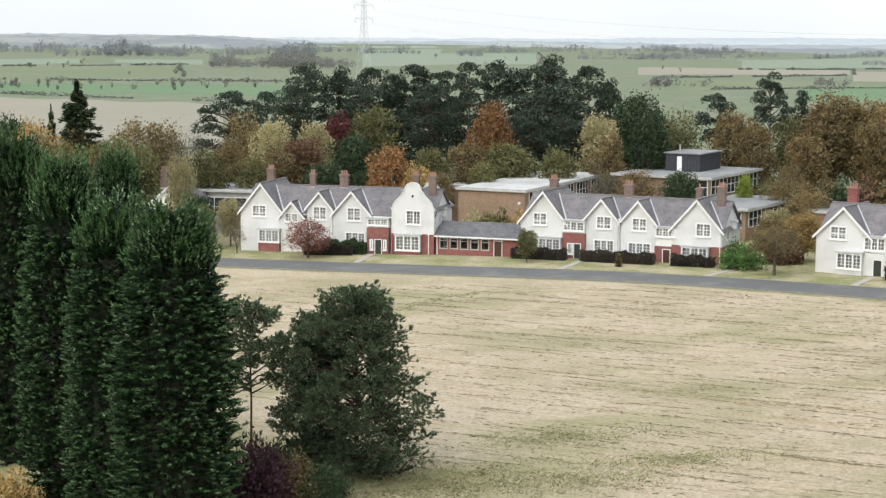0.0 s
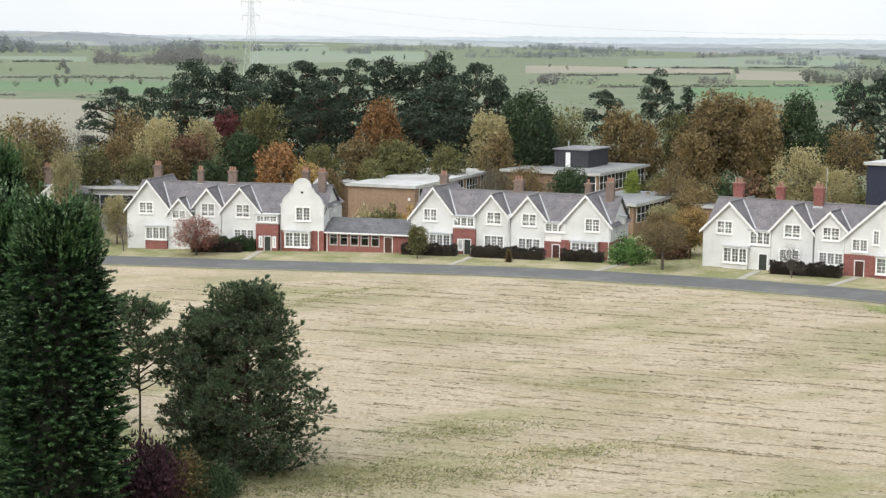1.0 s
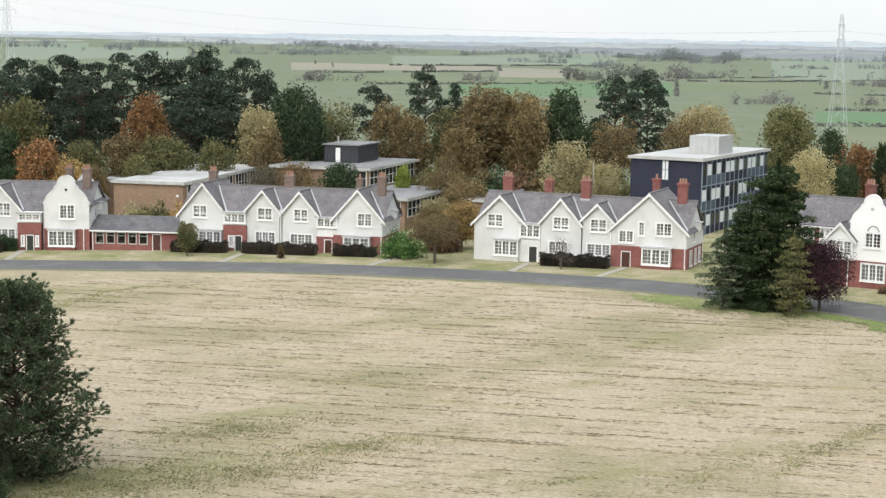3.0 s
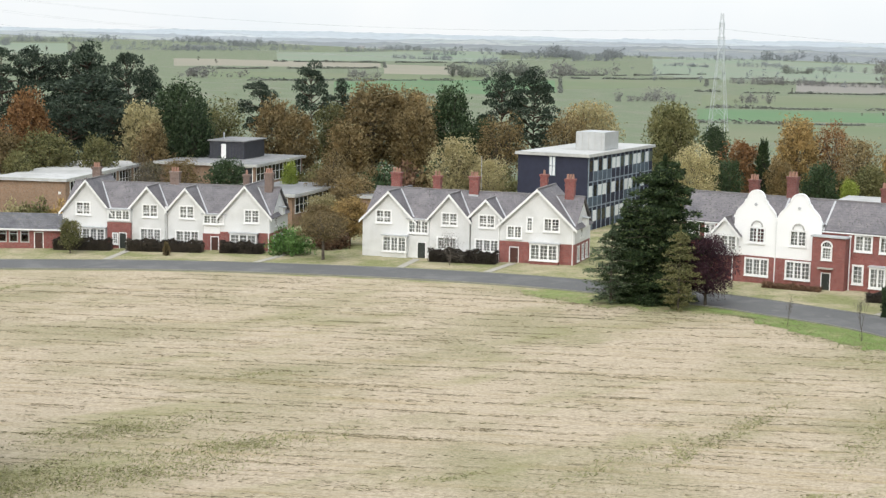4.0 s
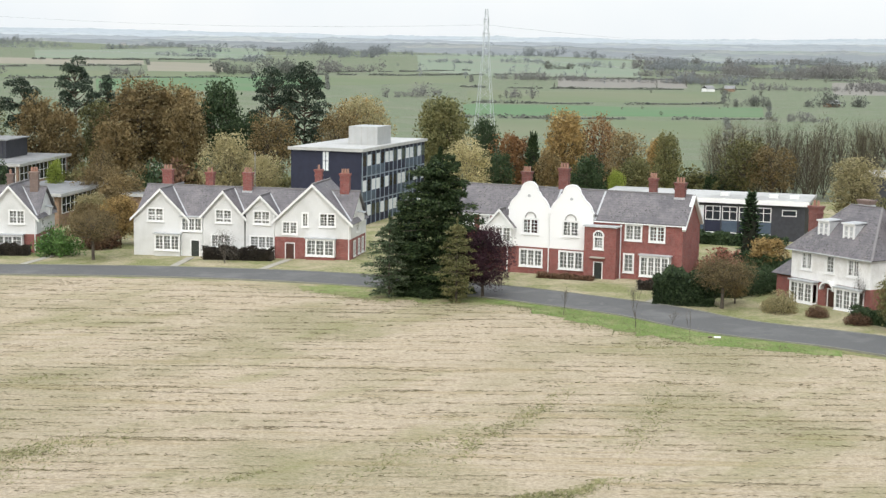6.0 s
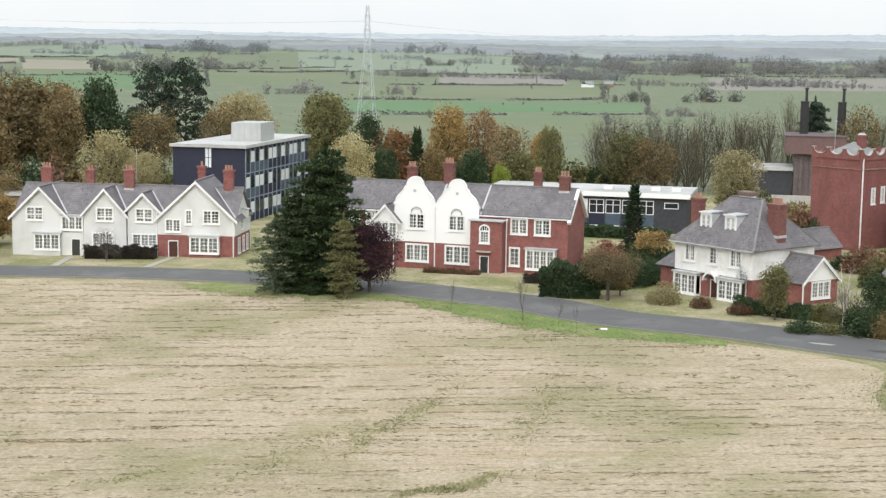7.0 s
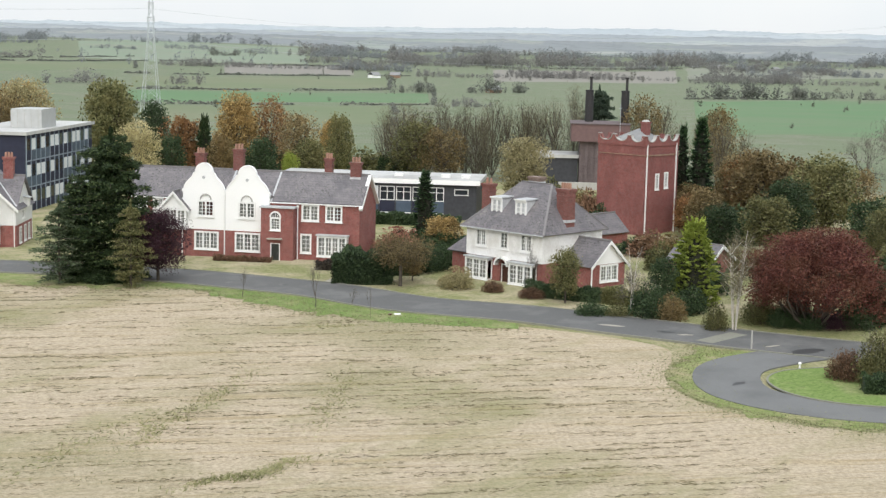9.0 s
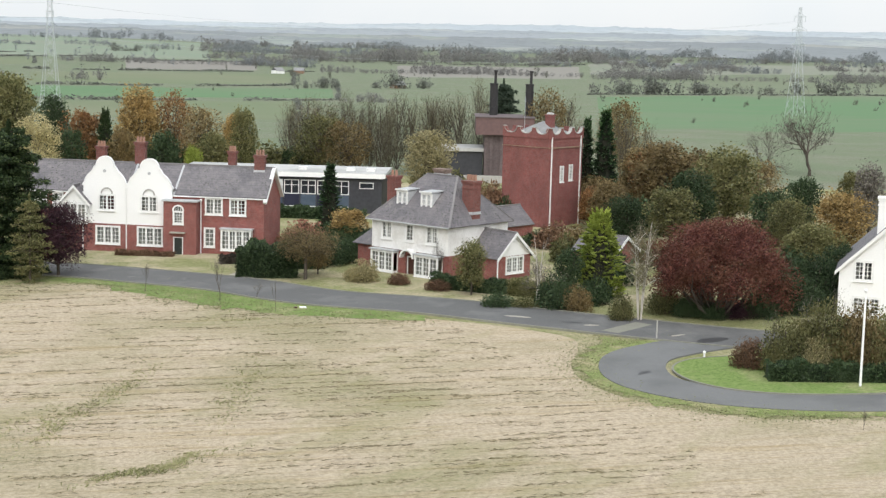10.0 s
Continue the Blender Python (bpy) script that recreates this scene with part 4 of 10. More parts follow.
def twig_meshes(seed, twigs=3800, lobes=26, narrow=1.0, bare=0.10, fine=1.0):
    """A leafless crown: rising limbs and a haze of fine upright twigs through its whole height."""
    g = np.random.default_rng(seed)
    wood, crown = [tube([(0, 0, -0.02), (0.01, 0, 0.35), (0.0, 0.02, 0.8)], [0.016, 0.010, 0.003], 6)], []
    per = twigs // lobes
    for i in range(lobes):
        t = (i + 0.5) / lobes
        a = 2.4 * i + 0.6 * g.random()
        rad = narrow * 0.40 * math.sin(math.pi * (0.2 + 0.68 * t)) * (0.5 + 0.6 * g.random())
        c = np.array([math.cos(a) * rad, math.sin(a) * rad, bare + 0.16 + (0.80 - bare) * t])
        root = np.array([0.15 * c[0], 0.15 * c[1], max(0.05, c[2] - 0.36)])
        wood.append(limb(root, c, 0.011, 0.002, g, 4, 0.10, 4))
        for _ in range(3):
            q = root + (c - root) * (0.4 + 0.5 * g.random())
            e = q + g.normal(size=3) * np.array([0.08, 0.08, 0.03]) + np.array([0, 0, 0.10])
            wood.append(limb(q, e, 0.003, 0.001, g, 3, 0.1, 3))
        p = root + (c - root) * (0.35 + 0.7 * g.random((per, 1))) + g.normal(size=(per, 3)) * np.array([0.06, 0.06, 0.05])
        d = np.tile(c / (np.linalg.norm(c) + 1e-9), (per, 1)) * np.array([0.8, 0.8, 0.5])
        crown.append(leaf_cards(p, d, 0.0042 * fine * (0.6 + 0.8 * g.random(per)), 16.0, 0.6, 0.45, g))
    return joined(wood), joined(crown)


def birch_meshes(seed, stems=4, twigs=3000, thick=0.015):
    """Several pale stems from one root, with a thin haze of twigs."""
    g = np.random.default_rng(seed)
    wood, crown = [], []
    for i in range(stems):
        a = 6.283 * i / stems + 0.5 * g.random()
        lean = 0.08 + 0.16 * g.random()
        end = np.array([math.cos(a) * lean, math.sin(a) * lean, 0.72 + 0.25 * g.random()])
        root = np.array([0.03 * math.cos(a), 0.03 * math.sin(a), -0.02])
        wood.append(limb(root, end, thick, 0.003, g, 6, 0.05, 6))
        for _ in range(12):
            t = 0.35 + 0.6 * g.random()
            q = root + (end - root) * t
            e = q + np.array([0.16 * g.normal(), 0.16 * g.normal(), 0.08 + 0.08 * g.random()])
            wood.append(limb(q, e, 0.0045, 0.0015, g, 3, 0.08, 3))
            n = twigs // (stems * 12)
            p = q + (e - q) * (0.3 + 0.8 * g.random((n, 1))) + 0.04 * g.normal(size=(n, 3))
            crown.append(leaf_cards(p, np.tile(e - q, (n, 1)), 0.0042 * (0.6 + 0.8 * g.random(n)), 15.0, 0.05, 0.5, g))
    return joined(wood), joined(crown)


def shrub_meshes(seed, leaves=2600, leaf=0.06, lobes=16):
    g = np.random.default_rng(seed)
    crown, wood = [], []
    per = leaves // lobes
    for i in range(lobes):
        a, rad = 2.4 * i, 0.36 * math.sqrt((i + 0.5) / lobes)
        h = 0.22 + 0.50 * (1 - (rad / 0.4) ** 2) * (0.45 + 0.75 * g.random())
        lump = 0.13 + 0.11 * g.random()
        c = np.array([math.cos(a) * rad, math.sin(a) * rad, h])
        wood.append(limb((0.1 * math.cos(a), 0.1 * math.sin(a), -0.02), c, 0.016, 0.005, g, 4, 0.1))
        for z in (h, h * 0.45):
            p, d = shell(np.array([c[0] * 1.1, c[1] * 1.1, z]), (lump, lump, lump * 1.15), per // 2, g, 0.6, 0.6)
            p[:, 2] = np.maximum(p[:, 2], 0.01)
            crown.append(leaf_cards(p, d, leaf * (0.6 + 0.8 * g.random(len(p))), 1.4, 0.1, 0.8, g))
    return joined(wood), joined(crown)


def dome_meshes(seed, leaves=34000, leaf=0.0125, lobes=90):
    """A low spreading tree: a ragged dome of drooping leaves over several stems, hollow underneath."""
    g = np.random.default_rng(seed)
    wood, crown = [], []
    per = leaves // lobes
    for i in range(lobes):
        a = 2.4 * i + 0.3 * g.normal()
        t = (i + 0.5) / lobes
        rad = 0.40 * math.sqrt(t) * (0.82 + 0.34 * g.random())
        h = 0.86 - 0.48 * (rad / 0.42) ** 2.2 + 0.07 * g.normal()
        if g.random() < 0.34:
            h *= 0.45 + 0.4 * g.random()
            rad *= 0.92
        c = np.array([math.cos(a) * rad, math.sin(a) * rad, max(h, 0.16)])
        if i % 2 == 0:
            wood.append(limb((0.03 * math.cos(a), 0.03 * math.sin(a), -0.02), c * 0.93, 0.011, 0.002, g, 4, 0.12))
        size = 0.085 + 0.05 * g.random()
        p, d = shell(c, (size, size, size * 1.25), per, g, 0.55, 0.75)
        p += g.normal(size=p.shape) * 0.012
        p[:, 2] = np.clip(p[:, 2], 0.05, 0.99)
        crown.append(leaf_cards(p, d, leaf * (0.6 + 0.8 * g.random(len(p))), 1.7, -0.25, 0.7, g))
    return joined(wood), joined(crown)


KINDS = {
    "broad": lambda s: broadleaf_meshes(s, 5200, 0.027, 30, 0.12, 1.0, 0.8),
    "broad_fine": lambda s: broadleaf_meshes(s, 9000, 0.0225, 42, 0.08, 1.0, 0.8),
    "low_broad": lambda s: dome_meshes(s, 60000, 0.0095),
    "thin": lambda s: broadleaf_meshes(s, 4200, 0.0205, 30, 0.10, 1.0, 1.5),
    "umbrella": lambda s: broadleaf_meshes(s, 6500, 0.017, 30, 0.40, 1.0, 1.5),
    "weeping": lambda s: broadleaf_meshes(s, 9000, 0.0195, 34, 0.06, 1.0, 0.9, 1.5),
    "pine": lambda s: pine_meshes(s, 12000, 0.0165, 0.22, 50, 1.0, 1.05),
    "tall_pine": lambda s: pine_meshes(s, 7500, 0.0155, 0.52, 26, 0.9),
    "near_pine": lambda s: bushy_pine_meshes(s),
    "near_pine_bare": lambda s: bushy_pine_meshes(s, 34, 70, 13, 0.042, 0.012, 0.52),
    "cypress": lambda s: cypress_meshes(s),
    "small_cypress": lambda s: cypress_meshes(s, 13000, 0.020, 0.22, 1.9, 380, 2.4, 0.6),
    "slim_cypress": lambda s: cypress_meshes(s, 11000, 0.019, 0.2, 1.5, 380, 4.7, 0.6),
    "fir": lambda s: fir_meshes(s, 56000, 0.0125),
    "light_fir": lambda s: fir_meshes(s, 10000, 0.014, 14, 0.10, 0.72),
    "far_fir": lambda s: fir_meshes(s, 12000, 0.020, 18, 0.03, 0.62),
    "bare": lambda s: bare_meshes(s, 6, 0.55, 0.14, 700, 3, 0.06, 0.4, True),
    "bare_tall": lambda s: twig_meshes(s, 5200, 30, 1.0, 0.10, 0.85),
    "birch": lambda s: birch_meshes(s, 4, 4200, 0.019),
    "birch_pair": lambda s: birch_meshes(s, 2, 500, 0.032),
    "sapling": lambda s: bare_meshes(s, 4, 0.35, 0.5, 160, 3, 0.30, 0.7),
    "shrub": lambda s: shrub_meshes(s, 4200, 0.040, 26),
    "dense_broad": lambda s: broadleaf_meshes(s, 17000, 0.0135, 40, 0.10, 1.0, 1.6),
    "fine_shrub": lambda s: shrub_meshes(s, 11000, 0.025, 34),
    "undergrowth": lambda s: shrub_meshes(s, 2100, 0.058, 18),
}
VARIANTS = {"light_fir": 2, "fir": 2, "broad": 6, "broad_fine": 4, "thin": 4, "weeping": 3, "pine": 5, "tall_pine": 3, "near_pine": 2, "cypress": 3, "small_cypress": 2, "slim_cypress": 2, "bare": 4, "bare_tall": 3, "sapling": 3, "shrub": 5, "fine_shrub": 3}
TALL = {"umbrella": 0.8, "dense_broad": 1.3, "pine": 2.35, "tall_pine": 2.8, "broad_fine": 1.5, "broad": 1.5, "weeping": 1.6, "thin": 1.4, "far_fir": 3.7, "shrub": 0.75, "fine_shrub": 0.75, "undergrowth": 0.75, "small_cypress": 2.4, "slim_cypress": 4.7, "bare_tall": 2.0, "birch": 2.4, "fir": 1.6, "light_fir": 1.6, "cypress": 3.8, "near_pine": 1.6, "near_pine_bare": 2.4, "low_broad": 0.77}
MADE, COUNT = {}, {}


def plant(kind, x, y, high, wide, leaves, label, name="tree", bark="bark", category="tree", group="", turn=None, deep=None, lift=0.0):
    """A tree or shrub of that height and width: a thing with its trunk and its crown."""
    i = COUNT[kind] = COUNT.get(kind, -1) + 1
    key = (kind, i % VARIANTS.get(kind, 1))
    if key not in MADE:
        LEAF["tall"] = TALL.get(kind, 1.0)
        wood, *crown = KINDS[kind](101 + 17 * key[1] + 3 * len(kind))
        MADE[key] = [np_mesh("trunk", *wood, M["bark"])] + [np_mesh(n, *c, F["olive"]) for n, c in zip(("crown", "new_growth"), crown)]
        LEAF["tall"] = 1.0
    ob = new(name)
    ob.empty_display_size = 0.2
    ob.matrix_basis = pose(x, y, ground_z(x, y) + lift, 0, 0, 137.5 * i if turn is None else turn) @ Matrix.Diagonal((wide, deep or wide, high, 1))
    tagged(ob, label, category, group)
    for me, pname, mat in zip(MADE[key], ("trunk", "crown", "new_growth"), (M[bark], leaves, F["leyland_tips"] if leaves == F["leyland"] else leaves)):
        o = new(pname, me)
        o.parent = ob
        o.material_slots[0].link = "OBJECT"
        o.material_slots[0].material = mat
    return ob


def hedge(x0, y0, x1, y1, high, deep, leaves, label, density=150, leaf=0.14):
    """A clipped hedge: a leafy block, uneven at the top and the sides."""
    g = np.random.default_rng(int(abs(x0 * 7 + y0 * 13)))
    length = math.hypot(x1 - x0, y1 - y0)
    n = int(1.7 * density * (length * high * 2 + length * deep))
    p = np.stack([g.random(n) * length, (g.random(n) - 0.5) * deep, g.random(n) * high], 1)
    face = g.random(n)
    p[:, 1] = np.where(face < 0.35, -deep / 2, np.where(face < 0.6, deep / 2, p[:, 1]))
    p[:, 2] = np.where(face >= 0.6, high, p[:, 2])
    lump = 0.12 * np.sin(p[:, 0] * 2.1 + x0) + 0.08 * np.sin(p[:, 0] * 5.3 + y0)
    p[:, 2] *= 1 + lump
    p += g.normal(size=(n, 3)) * 0.07
    p[:, 2] = np.maximum(p[:, 2], 0.03)
    out = np.stack([0 * face, np.where(face < 0.35, -1, np.where(face < 0.6, 1, 0)), np.where(face >= 0.6, 1, 0.2)], 1)
    v, q = leaf_cards(p, out, 0.78 * leaf * (0.6 + 0.8 * g.random(n)), 1.4, 0.1, 0.8, g)
    k = len(v)
    core = np.array([(a, b, c) for c in (0.0, high * 0.86) for a, b in ((0.1, -deep * 0.42), (length - 0.1, -deep * 0.42), (length - 0.1, deep * 0.42), (0.1, deep * 0.42))])
    cq = np.array([t for a, b, c, d in ((0, 1, 5, 4), (1, 2, 6, 5), (2, 3, 7, 6), (3, 0, 4, 7), (4, 5, 6, 7)) for t in ((a, b, c), (a, c, d))]) + k
    me = np_mesh("hedge", np.concatenate([v, core]), np.concatenate([q, cq]), leaves)
    ob = new("hedge", me)
    ob.matrix_basis = pose(x0, y0, (ground_z(x0, y0) + ground_z(x1, y1)) / 2, 0, 0, math.degrees(math.atan2(y1 - y0, x1 - x0)))
    return tagged(ob, label, "hedge")


# ---- houses ----
def ring(u0, u1, z0, z1, b, v0, v1):
    """A rectangular frame in one piece."""
    bm = bmesh.new()
    loops = [[bm.verts.new((u, v, z)) for u, z in ((u0 + e, z0 + e), (u1 - e, z0 + e), (u1 - e, z1 - e), (u0 + e, z1 - e))] for v in (v0, v1) for e in (0, b)]
    for p, q in ((0, 1), (1, 3), (3, 2), (2, 0)):
        for i in range(4):
            j = (i + 1) % 4
            bm.faces.new((loops[p][i], loops[p][j], loops[q][j], loops[q][i]))
    return bm


def half_disc(u, z, r0, r1, v0, v1, steps=10):
    """A half ring, or with r0 at nought a half disc, standing on z."""
    bm = bmesh.new()
    rows = [[bm.verts.new((u + r * math.cos(math.pi * i / steps), v, z + r * math.sin(math.pi * i / steps))) for v, r in ((v0, r0), (v0, r1), (v1, r1), (v1, r0))] for i in range(steps + 1)]
    for p, q in zip(rows, rows[1:]):
        for i in range(4):
            bm.faces.new((p[i], q[i], q[(i + 1) % 4], p[(i + 1) % 4]))
    bm.faces.new(rows[0]), bm.faces.new(rows[-1][::-1])
    return bm


def window(parent, u0, u1, z0, z1, v, lights=2, rows=4, cols=2, arched=False, label=""):
    """A painted timber window set in its opening: frame, mullions and glazing bars, pane and sill."""
    b = 0.13
    win = part("window", ring(u0 - 0.06, u1 + 0.06, z0, z1 + 0.06, b + 0.06, v - 0.05, v + 0.08), M["paint"], parent, label)
    w = (u1 - u0 - 2 * b) / lights
    for i in range(1, lights):
        c = u0 + b + w * i
        part("mullion", boxes((c - 0.10, c + 0.10, v - 0.03, v + 0.07, z0 + b, z1 - b)), M["paint"], win)
    for i in range(lights):
        for j in range(1, cols):
            c = u0 + b + w * (i + j / cols)
            part("glazing_bar", boxes((c - 0.03, c + 0.03, v + 0.012, v + 0.05, z0 + b, z1 - b)), M["paint"], win)
    for k in range(1, rows):
        c = z0 + b + (z1 - z0 - 2 * b) * k / rows
        part("glazing_bar", boxes((u0 + b, u1 - b, v + 0.016, v + 0.046, c - 0.03, c + 0.03)), M["paint"], win)
    if arched:
        m, r = (u0 + u1) / 2, (u1 - u0) / 2 + 0.06
        part("arch_pane", half_disc(m, z1 + 0.062, 0.0, r - 0.02, v - 0.03, v - 0.004), M["dark_door"], win)
        part("arch_head", half_disc(m, z1 + 0.062, r - 0.12, r + 0.05, v - 0.09, v - 0.004), M["paint"], win)
        for t in (0.75, 1.57, 2.39):
            d = (r - 0.06) * math.cos(t)
            part("glazing_bar", boxes((m + d * 0.6 - 0.03, m + d * 0.6 + 0.03, v - 0.06, v - 0.032, z1 + 0.07, z1 + (r - 0.1) * math.sin(t))), M["paint"], win)
    part("pane", boxes((u0 + 0.05, u1 - 0.05, v + 0.055, v + 0.061, z0 + 0.05, z1 - 0.05)), M["glass"], win)
    part("sill", boxes((u0 - 0.1, u1 + 0.1, v - 0.14, v + 0.02, z0 - 0.08, z0 - 0.004)), M["paint"], win)
    # A pale sheet or part curtain is added to lighten the pane like a reflection.
    if (int(u0 * 10) + int(z0 * 10)) % 4:
        part("net_curtain", boxes((u0 + 0.06, u1 - 0.06, v + 0.14, v + 0.15, z0, z1 - 0.05)), M["curtain"], win, "pale net curtain")
    else:
        part("curtain", boxes((u0 + 0.06, u0 + 0.3 * (u1 - u0), v + 0.2, v + 0.24, z0, z1 - 0.05)), M["curtain"], win)
    return win


def end_window(parent, v0, v1, z0, z1, u, lights=2, rows=4):
    """A painted window on an end wall, whose outer face stands at u."""
    bm = boxes((u - 0.03, u + 0.05, v0, v0 + 0.12, z0, z1), (u - 0.03, u + 0.05, v1 - 0.12, v1, z0, z1), (u - 0.03, u + 0.05, v0 + 0.12, v1 - 0.12, z0, z0 + 0.12), (u - 0.03, u + 0.05, v0 + 0.12, v1 - 0.12, z1 - 0.12, z1))
    win = part("window", bm, M["paint"], parent)
    for i in range(1, lights):
        c = v0 + (v1 - v0) * i / lights
        part("mullion", boxes((u + 0.004, u + 0.045, c - 0.06, c + 0.06, z0 + 0.12, z1 - 0.12)), M["paint"], win)
    for k in range(1, rows):
        c = z0 + (z1 - z0) * k / rows
        part("glazing_bar", boxes((u + 0.006, u + 0.03, v0 + 0.12, v1 - 0.12, c - 0.025, c + 0.025)), M["paint"], win)
    part("pane", boxes((u + 0.004, u + 0.012, v0 + 0.1, v1 - 0.1, z0 + 0.1, z1 - 0.1)), M["dark_pane"], win)
    part("sill", boxes((u, u + 0.14, v0 - 0.08, v1 + 0.08, z0 - 0.1, z0 - 0.004)), M["paint"], win)
    return win


def chimney(parent, u, v, z0, z1, w=1.1, d=0.75, pots=3, material="chimney"):
    w, d = 0.9 * w, 0.95 * d
    bm = boxes((u - w / 2, u + w / 2, v - d / 2, v + d / 2, z0, z1 - 0.32))
    box(bm, u - w / 2 - 0.06, u + w / 2 + 0.06, v - d / 2 - 0.06, v + d / 2 + 0.06, z1 - 0.78, z1 - 0.66)
    box(bm, u - w / 2 - 0.07, u + w / 2 + 0.07, v - d / 2 - 0.07, v + d / 2 + 0.07, z1 - 0.318, z1 - 0.16)
    box(bm, u - w / 2 - 0.12, u + w / 2 + 0.12, v - d / 2 - 0.12, v + d / 2 + 0.12, z1 - 0.158, z1)
    ch = part("chimney", bm, M[material], parent)
    part("flashing", boxes((u - w / 2 - 0.05, u + w / 2 + 0.05, v - d / 2 - 0.05, v + d / 2 + 0.05, z0 + 0.5, z0 + 0.75)), M["lead"], ch)
    for i in range(pots):
        c = u + (i - (pots - 1) / 2) * w / max(pots, 2) * 0.9
        bm = bmesh.new()
        bmesh.ops.create_cone(bm, cap_ends=True, segments=10, radius1=0.15, radius2=0.115, depth=0.55, matrix=Matrix.Translation((c, v, z1 + 0.27)))
        part("pot", bm, M["pot"], ch)
    return ch


def downpipe(parent, u, v, z0, z1):
    bm = boxes((u - 0.05, u + 0.05, v - 0.12, v - 0.02, z0, z1))
    box(bm, u - 0.11, u + 0.11, v - 0.16, v - 0.004, z1, z1 + 0.22)
    part("downpipe", bm, M["paint"], parent)


def door(parent, u0, u1, z1, v, material="dark_door", lights=False):
    bm = boxes((u0 - 0.1, u0, v - 0.05, v + 0.1, 0, z1 + 0.1), (u1, u1 + 0.1, v - 0.05, v + 0.1, 0, z1 + 0.1), (u0, u1, v - 0.05, v + 0.1, z1, z1 + 0.1))
    fr = part("door_frame", bm, M["paint"], parent)
    bm = boxes((u0, u1, v + 0.02, v + 0.07, 0.02, z1))
    for a, b in ((0.12, 0.46), (0.54, 0.88)):
        for c, e in ((0.08, 0.42), (0.52, 0.9)):
            box(bm, u0 + a * (u1 - u0), u0 + b * (u1 - u0), v + 0.004, v + 0.0198, c * z1, e * z1)
    leaf = part("door", bm, M[material], fr)
    part("handle", boxes((u1 - 0.16, u1 - 0.11, v - 0.035, v + 0.0035, 0.98, 1.06)), M["steel"], fr)
    part("doorstep", boxes((u0 - 0.3, u1 + 0.3, v - 0.75, v - 0.06, -0.4, -0.01)), M["path"], parent)
    return leaf


def bay(parent, u0, u1, z0, z1, v, proj=0.6, lights=3, base="brick", rows=4):
    """A square bay: low wall, glazed front and cheeks, and a flat lead roof."""
    part("bay_base", boxes((u0 - 0.05, u1 + 0.05, v - proj, v - 0.004, -0.5, z0 - 0.09)), M[base], parent)
    w = window(parent, u0, u1, z0, z1, v - proj, lights, rows)
    for a, b in ((u0 - 0.06, u0 + 0.03), (u1 - 0.03, u1 + 0.06)):
        part("cheek", boxes((a, b, v - proj + 0.09, v - 0.004, z0 - 0.08, z0 + 0.1)), M["paint"], w)
        part("cheek", boxes((a, b, v - proj + 0.09, v - 0.004, z1 - 0.1, z1)), M["paint"], w)
        part("cheek", boxes((a, b, v - 0.12, v - 0.004, z0 + 0.104, z1 - 0.104)), M["paint"], w)
    part("bay_roof", boxes((u0 - 0.2, u1 + 0.2, v - proj - 0.18, v - 0.004, z1 + 0.07, z1 + 0.19)), M["lead"], w)
    return w


def gable_outline(u0, u1, eave, apex, low, style="plain"):
    m = (u0 + u1) / 2
    if style == "plain":
        return [(u0, low), (u1, low), (u1, eave), (m, apex), (u0, eave)]
    h, w = apex - eave, (u1 - u0) / 2
    right = [(1.0, 0.0), (1.0, 0.07), (0.93, 0.10), (0.90, 0.20), (0.80, 0.33), (0.66, 0.44), (0.55, 0.52), (0.50, 0.60), (0.47, 0.66), (0.39, 0.67), (0.37, 0.78), (0.31, 0.88), (0.21, 0.96), (0.10, 0.995)]
    pts = [(m + a * w, eave + b * h) for a, b in right]
    return [(u0, low), (u1, low)] + pts + [(m, apex)] + [(2 * m - a, b) for a, b in reversed(pts)]


def coping(bm, outline, v0, v1):
    """A raised coping that follows the upper outline of a shaped gable."""
    pts = outline[2:]
    m = sum(p[0] for p in pts) / len(pts)
    for (a, b), (c, d) in zip(pts, pts[1:]):
        n = Vector((b - d, c - a))
        n = n.normalized() if n.length else Vector((0, 1))
        if n.y < 0 or (abs(n.y) < 1e-6 and (a - m) * n.x < 0):
            n = -n
        quad = [(a - n.x * 0.02, b - n.y * 0.02), (c - n.x * 0.02, d - n.y * 0.02), (c + n.x * 0.10, d + n.y * 0.10), (a + n.x * 0.10, b + n.y * 0.10)]
        f, k = [bm.verts.new((x, v0, z)) for x, z in quad], [bm.verts.new((x, v1, z)) for x, z in quad]
        bm.faces.new(f), bm.faces.new(k[::-1])
        for i in range(4):
            j = (i + 1) % 4
            bm.faces.new((f[i], k[i], k[j], f[j]))


